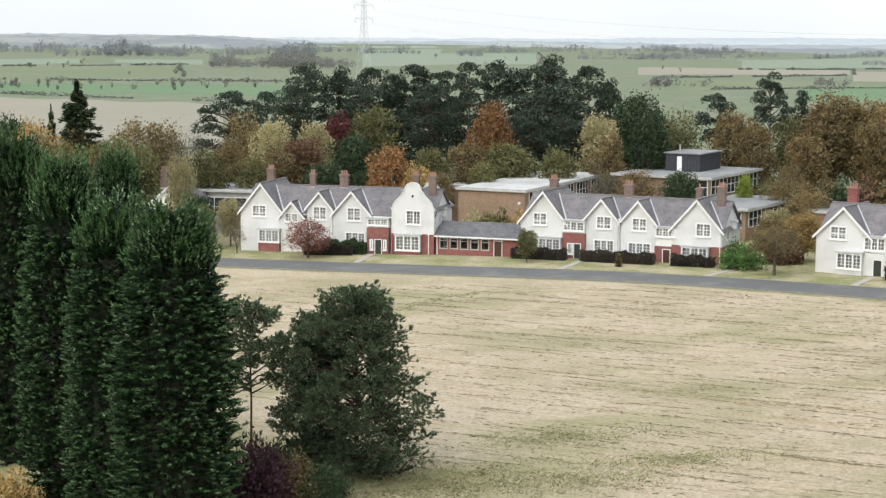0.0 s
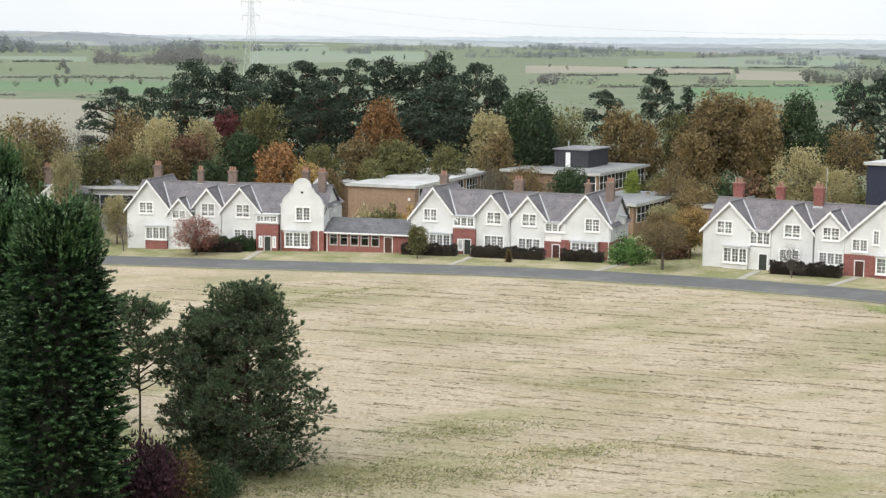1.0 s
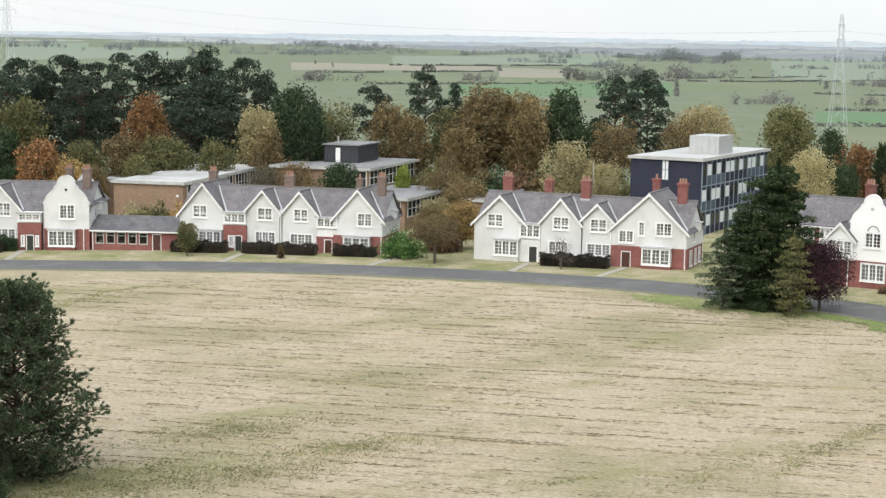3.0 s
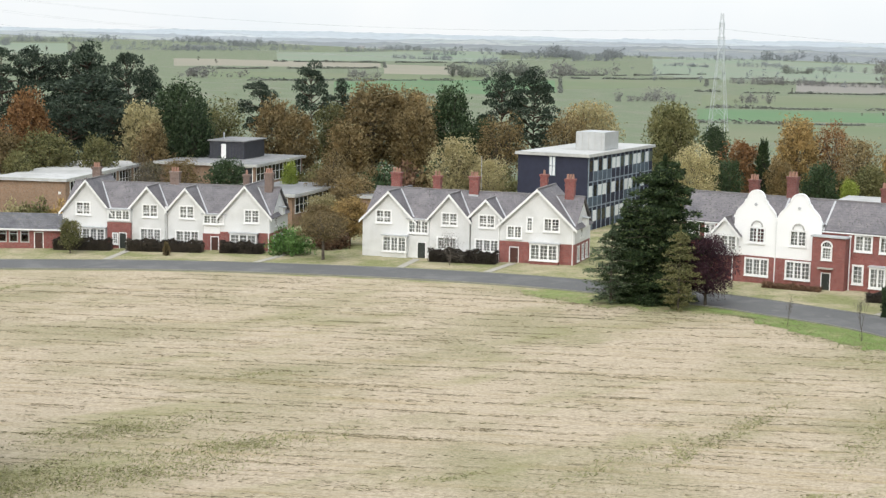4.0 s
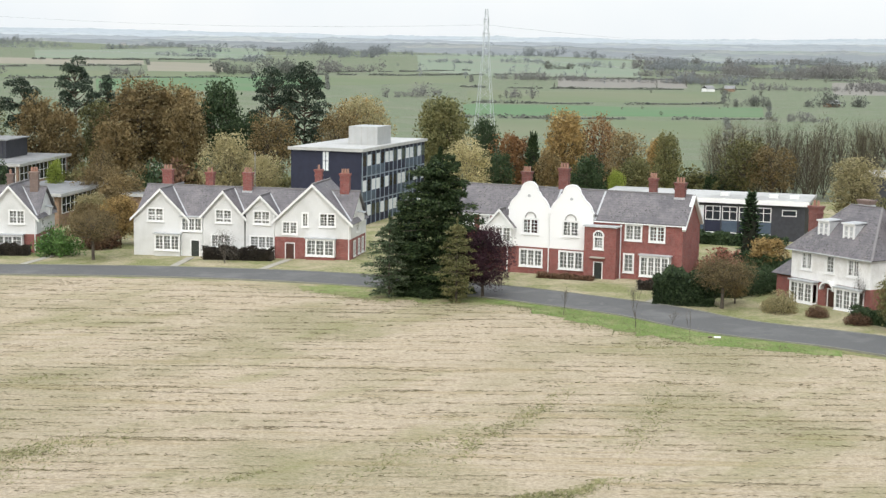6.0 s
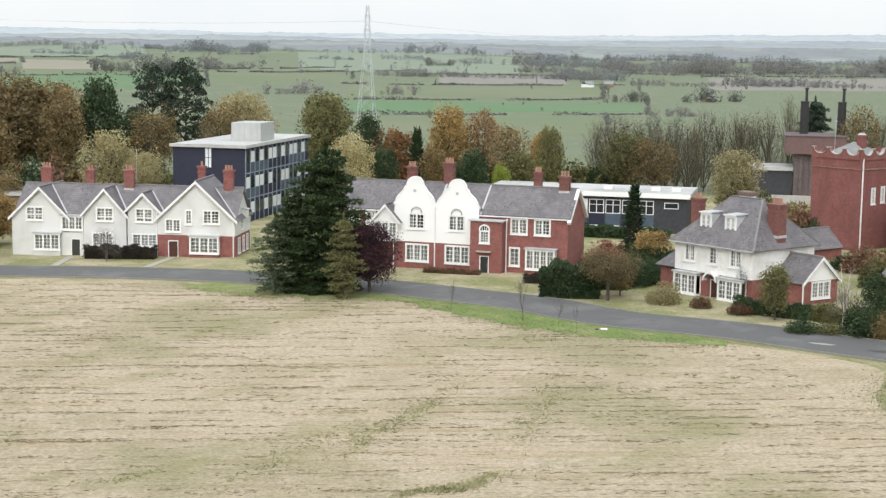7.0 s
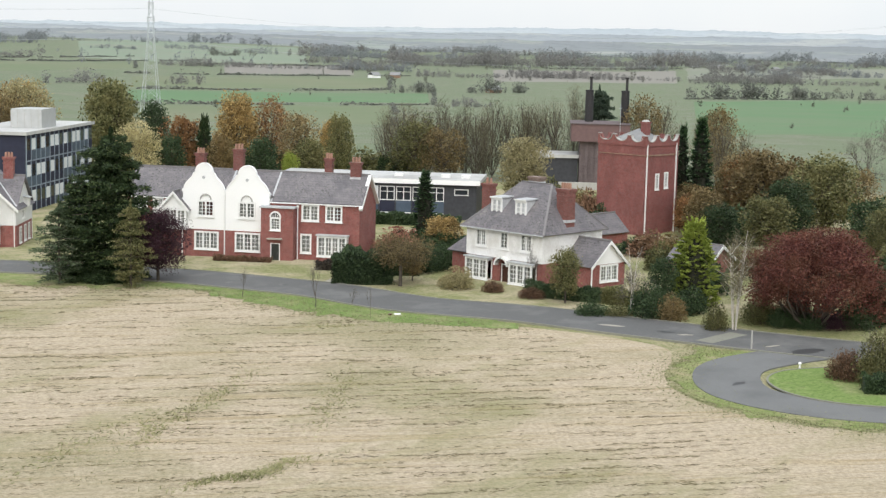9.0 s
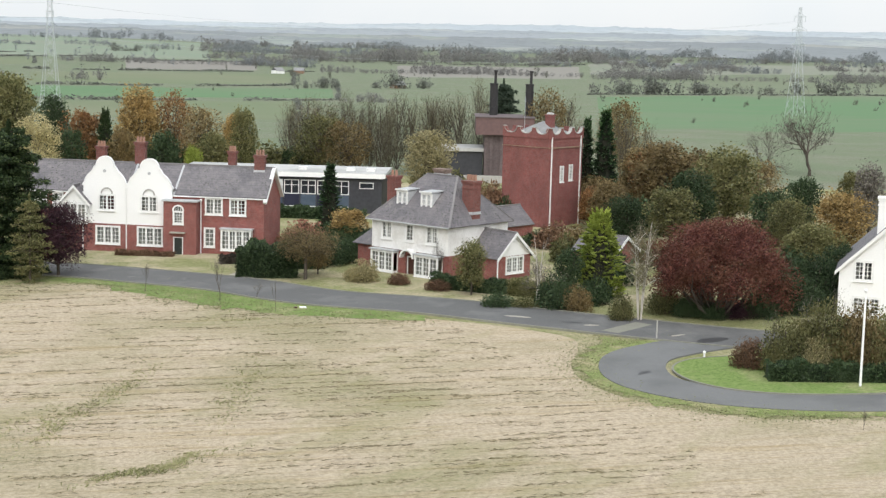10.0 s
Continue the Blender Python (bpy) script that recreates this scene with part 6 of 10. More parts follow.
def hipped_house():
    h = thing("house", 42.35, 150.86, -60, "white roughcast house with hipped slate roof, dormers and brick base", "house", "houses on the crescent")
    L, D, E, R = 9.7, 9.0, 5.45, 9.5
    wins = [(1.3, 2.6, 3.3, 5.0), (4.4, 5.4, 3.3, 5.0), (7.0, 8.4, 3.3, 5.0)]
    part("wall", wall_bm([(0, 2.4), (L, 2.4), (L, E), (0, E)], [w for w in wins], 0, 0.3), M["stained_roughcast"], h)
    part("wall", wall_bm([(0, -0.8), (L, -0.8), (L, 2.4), (0, 2.4)], [(0.45, 3.25, 0.2, 2.1), (4.3, 5.6, -0.4, 2.05), (6.1, 8.9, 0.2, 2.1)], 0.2, 0.3), M["brick"], h)
    for uu in (0, L - 0.3):
        part("wall", boxes((uu, uu + 0.3, 0.302, D - 0.302, 2.4, E)), M["stained_roughcast"], h)
        part("wall", boxes((uu + 0.004, uu + 0.296, 0.502, D - 0.302, -0.8, 2.398)), M["brick"], h)
    part("wall", boxes((0, L, D - 0.3, D, -0.8, E)), M["stained_roughcast"], h)
    for w in wins:
        window(h, *w, 0, 2 if w[1] - w[0] > 1.1 else 1)
    bay(h, 0.45, 3.25, 0.2, 2.15, 0.2, 0.75, 3)
    bay(h, 6.1, 8.9, 0.2, 2.15, 0.2, 0.75, 3)
    dob = door(h, 4.5, 5.4, 1.75, 0.3, "brown_door")
    bm = bmesh.new()
    for i in range(8):
        t0, t1 = math.pi * i / 8, math.pi * (i + 1) / 8
        vs = [bm.verts.new((4.95 + r * math.cos(t), y, 1.75 + r * math.sin(t))) for y in (-0.55, 0.19) for t, r in ((t0, 0.72), (t0, 0.9), (t1, 0.9), (t1, 0.72))]
        bm.faces.new(vs[:4]), bm.faces.new((vs[1], vs[5], vs[6], vs[2])), bm.faces.new((vs[3], vs[2], vs[6], vs[7])), bm.faces.new((vs[0], vs[4], vs[5], vs[1]))
    part("door_hood", bm, M["paint"], h)
    o = 0.45
    a, b, c, d = (-o, -o, E - 0.3), (L + o, -o, E - 0.3), (L + o, D + o, E - 0.3), (-o, D + o, E - 0.3)
    r0, r1 = (3.1, 4.5, R), (6.9, 4.5, R)
    for pts, nm in (((a, b, r1, r0), "roof"), ((b, c, r1), "roof"), ((c, d, r0, r1), "roof"), ((d, a, r0), "roof")):
        part(nm, slab(bmesh.new(), list(pts), 0.12), M["slate"], h)
    for p, q in ((a, r0), (b, r1), (c, r1), (d, r0), (r0, r1)):
        p, q = Vector(p), Vector(q)
        side = (q - p).cross(Vector((0, 0, 1))).normalized() * 0.1
        up = Vector((0, 0, 0.05))
        part("hip", slab(bmesh.new(), [p - side + up, q - side + up, q + side + up, p + side + up], 0.08), M["ridge_tile"], h)
    part("gutter", boxes((-o, L + o, -o - 0.1, -o - 0.004, E - 0.4, E - 0.30)), M["lead"], h)
    for u in (2.0, 5.1):
        dm = part("dormer", boxes((u, u + 1.35, 1.35, 3.6, 6.1, 7.95)), M["lead"], h)
        window(h, u + 0.04, u + 1.31, 6.3, 7.9, 1.3, 2, 3, 1)
        part("dormer_roof", slab(bmesh.new(), [(u - 0.1, 1.15, 8.1), (u + 1.45, 1.15, 8.1), (u + 1.45, 4.3, 8.2), (u - 0.1, 4.3, 8.2)], 0.1), M["lead"], dm)
        part("dormer_fascia", boxes((u - 0.1, u + 1.45, 1.1, 1.146, 7.98, 8.12)), M["paint"], dm)
    chimney(h, -0.1, 3.2, 4.0, 9.1, 1.2, 0.9, 2, "stack")
    chimney(h, 9.1, 4.0, 5.6, 9.3, 1.5, 1.2, 4, "stack")
    chimney(h, 4.2, 5.4, 8.8, 10.0, 1.6, 0.8, 0)
    # lean-to at one end and a low gabled wing at the other
    part("lean_to", boxes((-2.7, -0.004, 0.9, 7.0, -0.8, 2.5)), M["brick"], h)
    for pts in ([(-3.1, 0.5, 2.4), (-0.004, 0.5, 2.4), (-0.004, 3.9, 5.3), (-0.7, 3.9, 5.3)], [(-3.1, 0.5, 2.4), (-0.7, 3.9, 5.3), (-0.7, 4.6, 5.3), (-3.1, 7.4, 2.4)], [(-3.1, 7.4, 2.4), (-0.7, 4.6, 5.3), (-0.004, 4.6, 5.3), (-0.004, 7.4, 2.4)], [(-0.7, 3.9, 5.3), (-0.004, 3.9, 5.3), (-0.004, 4.6, 5.3), (-0.7, 4.6, 5.3)]):
        part("lean_to_roof", slab(bmesh.new(), pts, 0.12), M["slate"], h)
    return h


hipped_house()


def garden_wing():
    h = thing("outhouse", 51.5, 140.7, 25, "low red brick wing with slate roof and white gable", "outhouse")
    part("wall", wall_bm([(0, -0.6), (4.6, -0.6), (4.6, 2.3), (0, 2.3)], [(1.2, 3.6, 0.6, 2.2)], 0, 0.25), M["brick"], h)
    part("gable", wall_bm([(-0.1, 2.3), (4.7, 2.3), (2.3, 4.35)], [], -0.03, 0.2), M["white_roughcast"], h)
    window(h, 1.2, 3.6, 0.6, 2.2, 0, 3, 4, 2)
    for uu in (0, 4.35):
        part("wall", boxes((uu, uu + 0.25, 0.252, 7.0, -0.6, 2.3)), M["brick"], h)
    part("wall", boxes((0.252, 4.348, 6.75, 7.0, -0.6, 2.3)), M["brick"], h)
    gable_roof(h, 0, 4.6, 2.3, 4.4, 0, 7.0, 0.3, "slate")
    downpipe(h, 0.0, 0.0, 0.0, 2.0)
    return h


garden_wing()


# ---- link, small houses, modern blocks and tower ----
def link_building():
    h = thing("link_building", -74.2, 192.1, 2, "low red brick link with mossy slate roof and windows", "building")
    L, D = 11.2, 6.0
    wins = [(0.5 + 1.42 * i, 1.65 + 1.42 * i, 0.9, 2.45) for i in range(5)]
    part("wall", wall_bm([(0, -0.6), (L, -0.6), (L, 2.75), (0, 2.75)], wins + [(7.9, 9.1, 0, 2.3)], 0, 0.3), M["brick"], h)
    part("wall", boxes((0, L, D - 0.3, D, -0.6, 2.75)), M["brick"], h)
    for w in wins:
        bm = boxes((w[0], w[0] + 0.12, -0.04, 0.1, w[2], w[3]), (w[1] - 0.12, w[1], -0.04, 0.1, w[2], w[3]), (w[0] + 0.12, w[1] - 0.12, -0.04, 0.1, w[3] - 0.14, w[3]), (w[0] + 0.12, w[1] - 0.12, -0.04, 0.1, w[2], w[2] + 0.14), (w[0] + 0.12, w[1] - 0.12, -0.03, 0.09, w[3] - 0.5, w[3] - 0.42))
        win = part("window", bm, M["concrete"], h)
        part("pane", boxes((w[0] + 0.08, w[1] - 0.08, 0.05, 0.056, w[2] + 0.08, w[3] - 0.08)), M["glass"], win)
    door(h, 8.0, 9.0, 2.2, 0.03, "brown_door")
    for a, b in (((-0.4, 2.6), (3.0, 4.3)), ((6.4, 2.6), (3.0, 4.3))):
        part("roof", slab(bmesh.new(), [(-0.1, a[0], a[1]), (L + 0.2, a[0], a[1]), (L + 0.2, b[0], b[1]), (-0.1, b[0], b[1])], 0.12), M["slate_old"], h)
    part("fascia", boxes((-0.1, L + 0.2, -0.5, -0.404, 2.5, 2.68)), M["paint"], h)
    downpipe(h, 0.2, 0.0, 0.0, 2.4)


link_building()


def gable_house(x, y, turn, L, D, eave, apex, label, upper="white_roughcast", windows=(), doors=(), chimneys=()):
    """A plain house whose gable faces the road."""
    h = thing("house", x, y, turn, label, "house")
    part("wall", wall_bm(gable_outline(0, L, eave, apex, -0.6), [w[:4] for w in windows], 0, 0.3), M[upper], h)
    part("wall", wall_bm(gable_outline(0, L, eave, apex, -0.6), [], D - 0.3, 0.3), M[upper], h)
    for uu in (0, L - 0.3):
        part("wall", boxes((uu, uu + 0.3, 0.302, D - 0.302, -0.6, eave)), M[upper], h)
    gable_roof(h, 0, L, eave, apex, 0, D, 0.3)
    for w in windows:
        window(h, *w[:4], 0, *w[4:])
    for c in chimneys:
        chimney(h, *c)
    return h


H6 = gable_house(71.8, 115.3, -36, 9.0, 9.0, 4.2, 8.6, "white roughcast house with a plain gable among shrubs", "white_roughcast", [(1.2, 2.7, 3.2, 4.9, 2), (1.2, 3.4, 0.4, 1.9, 3), (5.4, 7.2, 3.2, 4.9, 2), (5.2, 7.6, 0.4, 1.9, 3)], (), [(3.4, 1.2, 6.0, 10.2, 1.3, 0.9, 0, "white_roughcast"), (6.0, 6.0, 6.6, 10.4, 1.2, 0.8, 2)])
part("vent", boxes((3.6, 4.0, -0.04, -0.004, 6.1, 6.6)), M["dark_door"], H6)
gable_house(-118.6, 193.5, 20, 7.5, 9.0, 5.4, 8.6, "small white house with slate roof behind the cypresses", "white_roughcast", [(4.6, 6.2, 3.6, 5.0, 2), (4.6, 6.2, 0.8, 2.4, 2)], (), [(2.0, 3.0, 7.0, 10.2)])


def window_band(parent, u0, u1, z0, z1, v, bays, axis="u", bars="paint", pane="glass", mid=None, w=0.10):
    """A strip of glazing in a light frame on a modern block; bays: how many lights."""
    bm = bmesh.new()

    def bar(a, b, c, d):
        if axis == "u":
            box(bm, a, b, v - 0.10, v - 0.004, c, d)
        else:
            box(bm, v + 0.004, v + 0.10, a, b, c, d)
    bar(u0, u1, z0, z0 + w), bar(u0, u1, z1 - w, z1)
    for i in range(bays + 1):
        c = u0 + (u1 - u0 - w) * i / bays
        bar(c, c + w, z0 + w, z1 - w)
    if mid:
        bar(u0 + w, u1 - w, z0 + (z1 - z0) * mid, z0 + (z1 - z0) * mid + 0.07)
    win = part("window", bm, M[bars], parent)
    if axis == "u":
        part("pane", boxes((u0 + w, u1 - w, v - 0.05, v - 0.006, z0 + w, z1 - w)), M[pane], win)
    else:
        part("pane", boxes((v + 0.006, v + 0.05, u0 + w, u1 - w, z0 + w, z1 - w)), M[pane], win)
    return win


pale_blind = surface("pale_blind", (0.68, 0.71, 0.72), (0.80, 0.82, 0.83), 1.0, 0.4, 0.35, 0.0)
M["blind"] = pale_blind


def flat_block(name, x, y, turn, L, D, H, wall, roof, label, over=0.35, edge="felt"):
    h = thing(name, x, y, turn, label, "building")
    part("wall", boxes((0, L, 0, D, -1.0, H)), M[wall], h)
    top = part("roof", boxes((-over, L + over, -over, D + over, H + 0.004, H + 0.12)), M[roof], h)
    part("fascia", boxes((-over - 0.05, L + over + 0.05, -over - 0.05, -over - 0.004, H - 0.25, H + 0.18), (L + over + 0.004, L + over + 0.05, -over, D + over, H - 0.25, H + 0.18)), M[edge], top)
    return h


LIT = ((1, 3, 5, 6, 8, 10, 11, 13), (0, 2, 3, 5, 8, 9, 12, 14), (1, 4, 6, 7, 10, 13))      # panes with pale blinds, storey by storey


def tall_block():
    u0, v0 = 10.2, 27.0
    s, c = math.sin(radians(-22)), math.cos(radians(-22))
    x, y = 2.3 - u0 * c, 215.1 - u0 * s
    zt = 10.4 - ground_z(x, y)
    h = flat_block("office_block", x, y, -22, u0, v0, zt, "navy", "felt", "three-storey navy-clad block with pale flat roof and window bands", 0.3)
    box_ob = part("roof_house", boxes((4.9, 9.2, 9.0, 14.6, zt + 0.13, zt + 2.65)), M["metal_sheet"], h, "pale metal plant room")
    for i in range(5):
        part("panel_joint", boxes((4.9 + i * 0.95, 4.94 + i * 0.95, 8.96, 8.996, zt + 0.13, zt + 2.65)), M["concrete"], h)
    window_band(h, 4.6, 5.6, zt - 3.0, zt - 0.3, 0, 2, "u", "panel_blue", "blind", 0.5, 0.08)
    # the long side: bands of fins, panels and windows
    storey = 3.42
    for k in range(3):
        z1 = zt - 0.35 - k * storey
        part("band", boxes((u0 + 0.004, u0 + 0.06, 0.2, v0 - 0.2, z1 - storey + 0.02, z1 - storey + 0.2)), M["fin"], h)
        for j in range(15):
            a = 0.2 + (v0 - 0.4) * j / 15
            b = 0.2 + (v0 - 0.4) * (j + 1) / 15
            part("fin", boxes((u0 + 0.004, u0 + 0.14, a, a + 0.1, z1 - storey + 0.22, z1)), M["fin"], h)
            kind = (j * 7 + k * 5) % 9
            lit = j in LIT[k]
            part("pane", boxes((u0 + 0.004, u0 + 0.05, a + 0.1, b, z1 - storey + 1.5, z1 - 0.42)), M["blind" if lit else "dark_pane"], h)
            part("panel", boxes((u0 + 0.004, u0 + 0.045, a + 0.1, b, z1 - storey + 0.24, z1 - storey + 1.48)), M["panel_blue" if kind % 2 else "navy"], h)


tall_block()


def brown_block():
    h = flat_block("school_block", -80.6, 218.0, -5, 10.6, 34, 6.6, "brick_brown", "felt", "flat-roofed brown brick block behind the houses", 0.3)
    for j in range(5):
        window_band(h, 1.5 + 6.4 * j, 6.6 + 6.4 * j, 3.6, 6.3, 10.6, 4, "v", "paint", "dark_pane", 0.5)
    part("lamp", boxes((9.6, 9.95, -0.2, -0.004, 4.6, 4.95)), M["paint"], h)


brown_block()


def pavilion():
    h = flat_block("school_wing", -63.7, 243.7, -10, 16.0, 22, 7.0, "brick_brown", "felt_grey", "flat-roofed school wing with glazed upper wall", 0.5)
    for a, b in ((9.2, 10.9), (12.4, 15.7)):
        window_band(h, a, b, 4.1, 6.7, 0, max(2, int((b - a) / 1.1)), "u", "paint", "dark_pane", 0.55)
    window_band(h, 0.5, 21, 4.1, 6.7, 16.0, 12, "v", "paint", "dark_pane", 0.55)
    top = part("roof_house", boxes((4.9, 10.8, 9.0, 18.0, 7.15, 9.9)), M["black_board"], h, "black boarded roof storey")
    for i in range(12):
        part("board", boxes((4.9 + i * 0.53, 4.94 + i * 0.53, 8.96, 8.996, 7.15, 9.8)), M["navy"], top)
    part("roof_door", boxes((6.9, 7.7, 8.92, 8.955, 7.2, 9.5)), M["paint"], top)
    part("roof_edge", boxes((4.6, 11.1, 8.7, 18.3, 9.904, 10.1)), M["felt_grey"], top)
    part("vent_pipe", boxes((6.0, 6.2, 12, 12.2, 10.11, 11.2)), M["steel"], top)


pavilion()
low = flat_block("annexe", -46.5, 218.5, -12, 8.6, 18, 4.7, "brick_brown", "felt_grey", "low flat-roofed annexe with grey felt roof", 0.6)
window_band(low, 0.8, 8.0, 2.0, 4.3, 0, 5, "u", "paint", "dark_pane", 0.5)
window_band(low, 1.0, 15.0, 2.0, 4.3, 8.6, 9, "v", "paint", "dark_pane", 0.5)
far_l = flat_block("annexe", -121.5, 206.5, 8, 14, 12, 6.6, "concrete", "felt_grey", "flat-roofed pale annexe beside the tree belt", 0.4)
window_band(far_l, 1, 13, 2.6, 5.6, 0, 7, "u", "paint", "dark_pane", 0.5)
flat_block("annexe", -88.0, 232.0, -5, 9, 14, 5.6, "brick_brown", "felt", "flat-roofed hall with pale felt roof", 0.3)
flat_block("annexe", -30.0, 222.0, -14, 16, 12, 4.0, "brick_brown", "felt_grey", "low flat-roofed store of brown brick", 0.3)


def white_block():
    h = flat_block("office_block", 33.25, 203.2, -22, 25.4, 10, 5.4, "black_board", "felt", "two-storey block with deep white fascia and panelled windows", 0.5)
    part("fascia_board", boxes((-0.5, 25.9, -0.62, -0.56, 4.95, 5.55)), M["white_roughcast"], h)
    for i in range(10):
        a = 0.5 + 2.1 * i
        window_band(h, a, a + 1.9, 2.75, 4.55, 0, 2, "u", "paint", "blind" if i in (1, 5) else "dark_pane", 0.6)
        part("panel", boxes((a, a + 1.9, -0.07, -0.004, 1.3, 2.7)), M["panel_blue" if i % 2 else "navy"], h)
        window_band(h, a, a + 1.9, 0.1, 1.25, 0, 2, "u", "paint", "dark_pane", 0.6)
        part("mullion", boxes((a - 0.15, a - 0.03, -0.12, -0.004, -0.4, 4.7)), M["black_board"], h)
    window_band(h, 22.6, 24.4, 3.6, 4.4, 0, 1, "u", "paint", "dark_pane")
    for a in (9.0, 14.5, 20.6, 23.2):
        part("roof_light", boxes((a, a + 1.1, 3.0, 4.1, 5.53, 5.9)), M["paint"], h)


white_block()


def scalloped(L, z0, z1, lobes=3):
    pts = [(0, z0), (L, z0), (L, z1)]
    w = L / lobes
    for i in range(lobes):
        e = L - i * w
        pts.append((e - 0.12 * w, z1))
        for k in range(7):
            t = math.pi * k / 6
            pts.append((e - 0.5 * w + 0.38 * w * math.cos(t), z1 - 0.12 - 0.62 * math.sin(t)))
        pts.append((e - 0.88 * w, z1))
    return pts + [(0, z1)]


def brick_tower():
    x, y = 71.5, 175.0
    h = thing("tower", x, y, 30, "tall red brick tower with scalloped parapet and white pipes", "tower")
    U, V, Z = 6.6, 7.0, 13.05 - ground_z(x, y)
    lancets = [(2.15, 2.85, Z - 6.4, Z - 4.5), (3.95, 4.65, Z - 6.3, Z - 4.4)]
    part("wall", wall_bm([(0, -1), (U, -1), (U, Z - 1.2), (0, Z - 1.2)], lancets, 0, 0.4), M["brick_tower"], h)
    part("wall", boxes((0, U, V - 0.4, V, -1, Z - 1.2)), M["brick_tower"], h)
    for uu in (0, U - 0.4):
        part("wall", boxes((uu, uu + 0.4, 0.402, V - 0.402, -1, Z - 1.2)), M["brick_tower"], h)
    for v0 in (-0.1, V - 0.25):
        part("parapet", wall_bm(scalloped(U, Z - 1.2, Z), [], v0, 0.35), M["brick_tower"], h)
    for u0 in (-0.1, U - 0.25):
        part("parapet", wall_bm([(0.25 + a * (V - 0.5) / V, b) for a, b in scalloped(V, Z - 1.2, Z)], [], u0, 0.35, "v"), M["brick_tower"], h)
    for outline, axis, base in ((scalloped(U, Z - 1.2, Z), "u", -0.14), ([(0.0 + a, b) for a, b in scalloped(V, Z - 1.2, Z)], "v", -0.14)):
        bm = bmesh.new()
        pts = outline[2:]
        for (a, b), (c, d) in zip(pts, pts[1:]):
            q = [(a, b + 0.004), (c, d + 0.004), (c, d + 0.1), (a, b + 0.1)]
            f = [bm.verts.new((s, base, z) if axis == "u" else (base, s, z)) for s, z in q]
            k = [bm.verts.new((s, base + 0.45, z) if axis == "u" else (base + 0.45, s, z)) for s, z in q]
            bm.faces.new(f), bm.faces.new(k[::-1])
            for i in range(4):
                bm.faces.new((f[i], k[i], k[(i + 1) % 4], f[(i + 1) % 4]))
        part("coping", bm, M["concrete"], h)
    bm = bmesh.new()
    for tri in (((0.4, 0.4), (U - 0.4, 0.4)), ((U - 0.4, 0.4), (U - 0.4, V - 0.4)), ((U - 0.4, V - 0.4), (0.4, V - 0.4)), ((0.4, V - 0.4), (0.4, 0.4))):
        slab(bm, [(*tri[0], Z - 1.1), (*tri[1], Z - 1.1), (U / 2, V / 2, Z + 0.7)], 0.1)
    part("roof", bm, M["felt_grey"], h, "grey pyramid roof")
    shaft = part("chimney", boxes((2.95, 3.8, 2.2, 3.0, Z - 0.8, Z + 1.3), (2.87, 3.88, 2.12, 3.08, Z + 1.304, Z + 1.5)), M["brick_tower"], h)
    bm = bmesh.new()
    bmesh.ops.create_cone(bm, cap_ends=True, segments=16, radius1=0.52, radius2=0.3, depth=0.22, matrix=Matrix.Translation((3.375, 2.6, Z + 1.62)))
    part("cap", bm, M["concrete"], shaft, "pale domed chimney cap")
    for w in lancets:
        win = window(h, *w, 0, 1, 4, 2)
    for p in (boxes((0.25, 0.4, -0.12, -0.004, -1, Z - 1.0)), boxes((U - 0.55, U - 0.4, -0.12, -0.004, -1, Z - 0.9))):
        part("pipe", p, M["paint"], h)
    part("string_course", boxes((-0.09, U + 0.09, -0.09, -0.004, Z - 2.35, Z - 2.2), (-0.09, -0.004, 0.0, V + 0.09, Z - 2.30, Z - 2.23)), M["brick_brown"], h)
    part("weathervane", boxes((1.0, 1.05, 4.6, 4.65, Z - 1, Z + 3.6), (0.75, 1.3, 4.61, 4.64, Z + 3.0, Z + 3.08)), M["steel"], h)


brick_tower()
gable_house(59.6, 170.6, -62, 4.0, 7.0, 1.6, 3.4, "low slate-roofed brick outbuilding beside the tower", "brick")
gable_house(65.0, 143.8, 40, 5.6, 4.6, 1.6, 3.0, "low slate-roofed brick store among the garden trees", "brick")


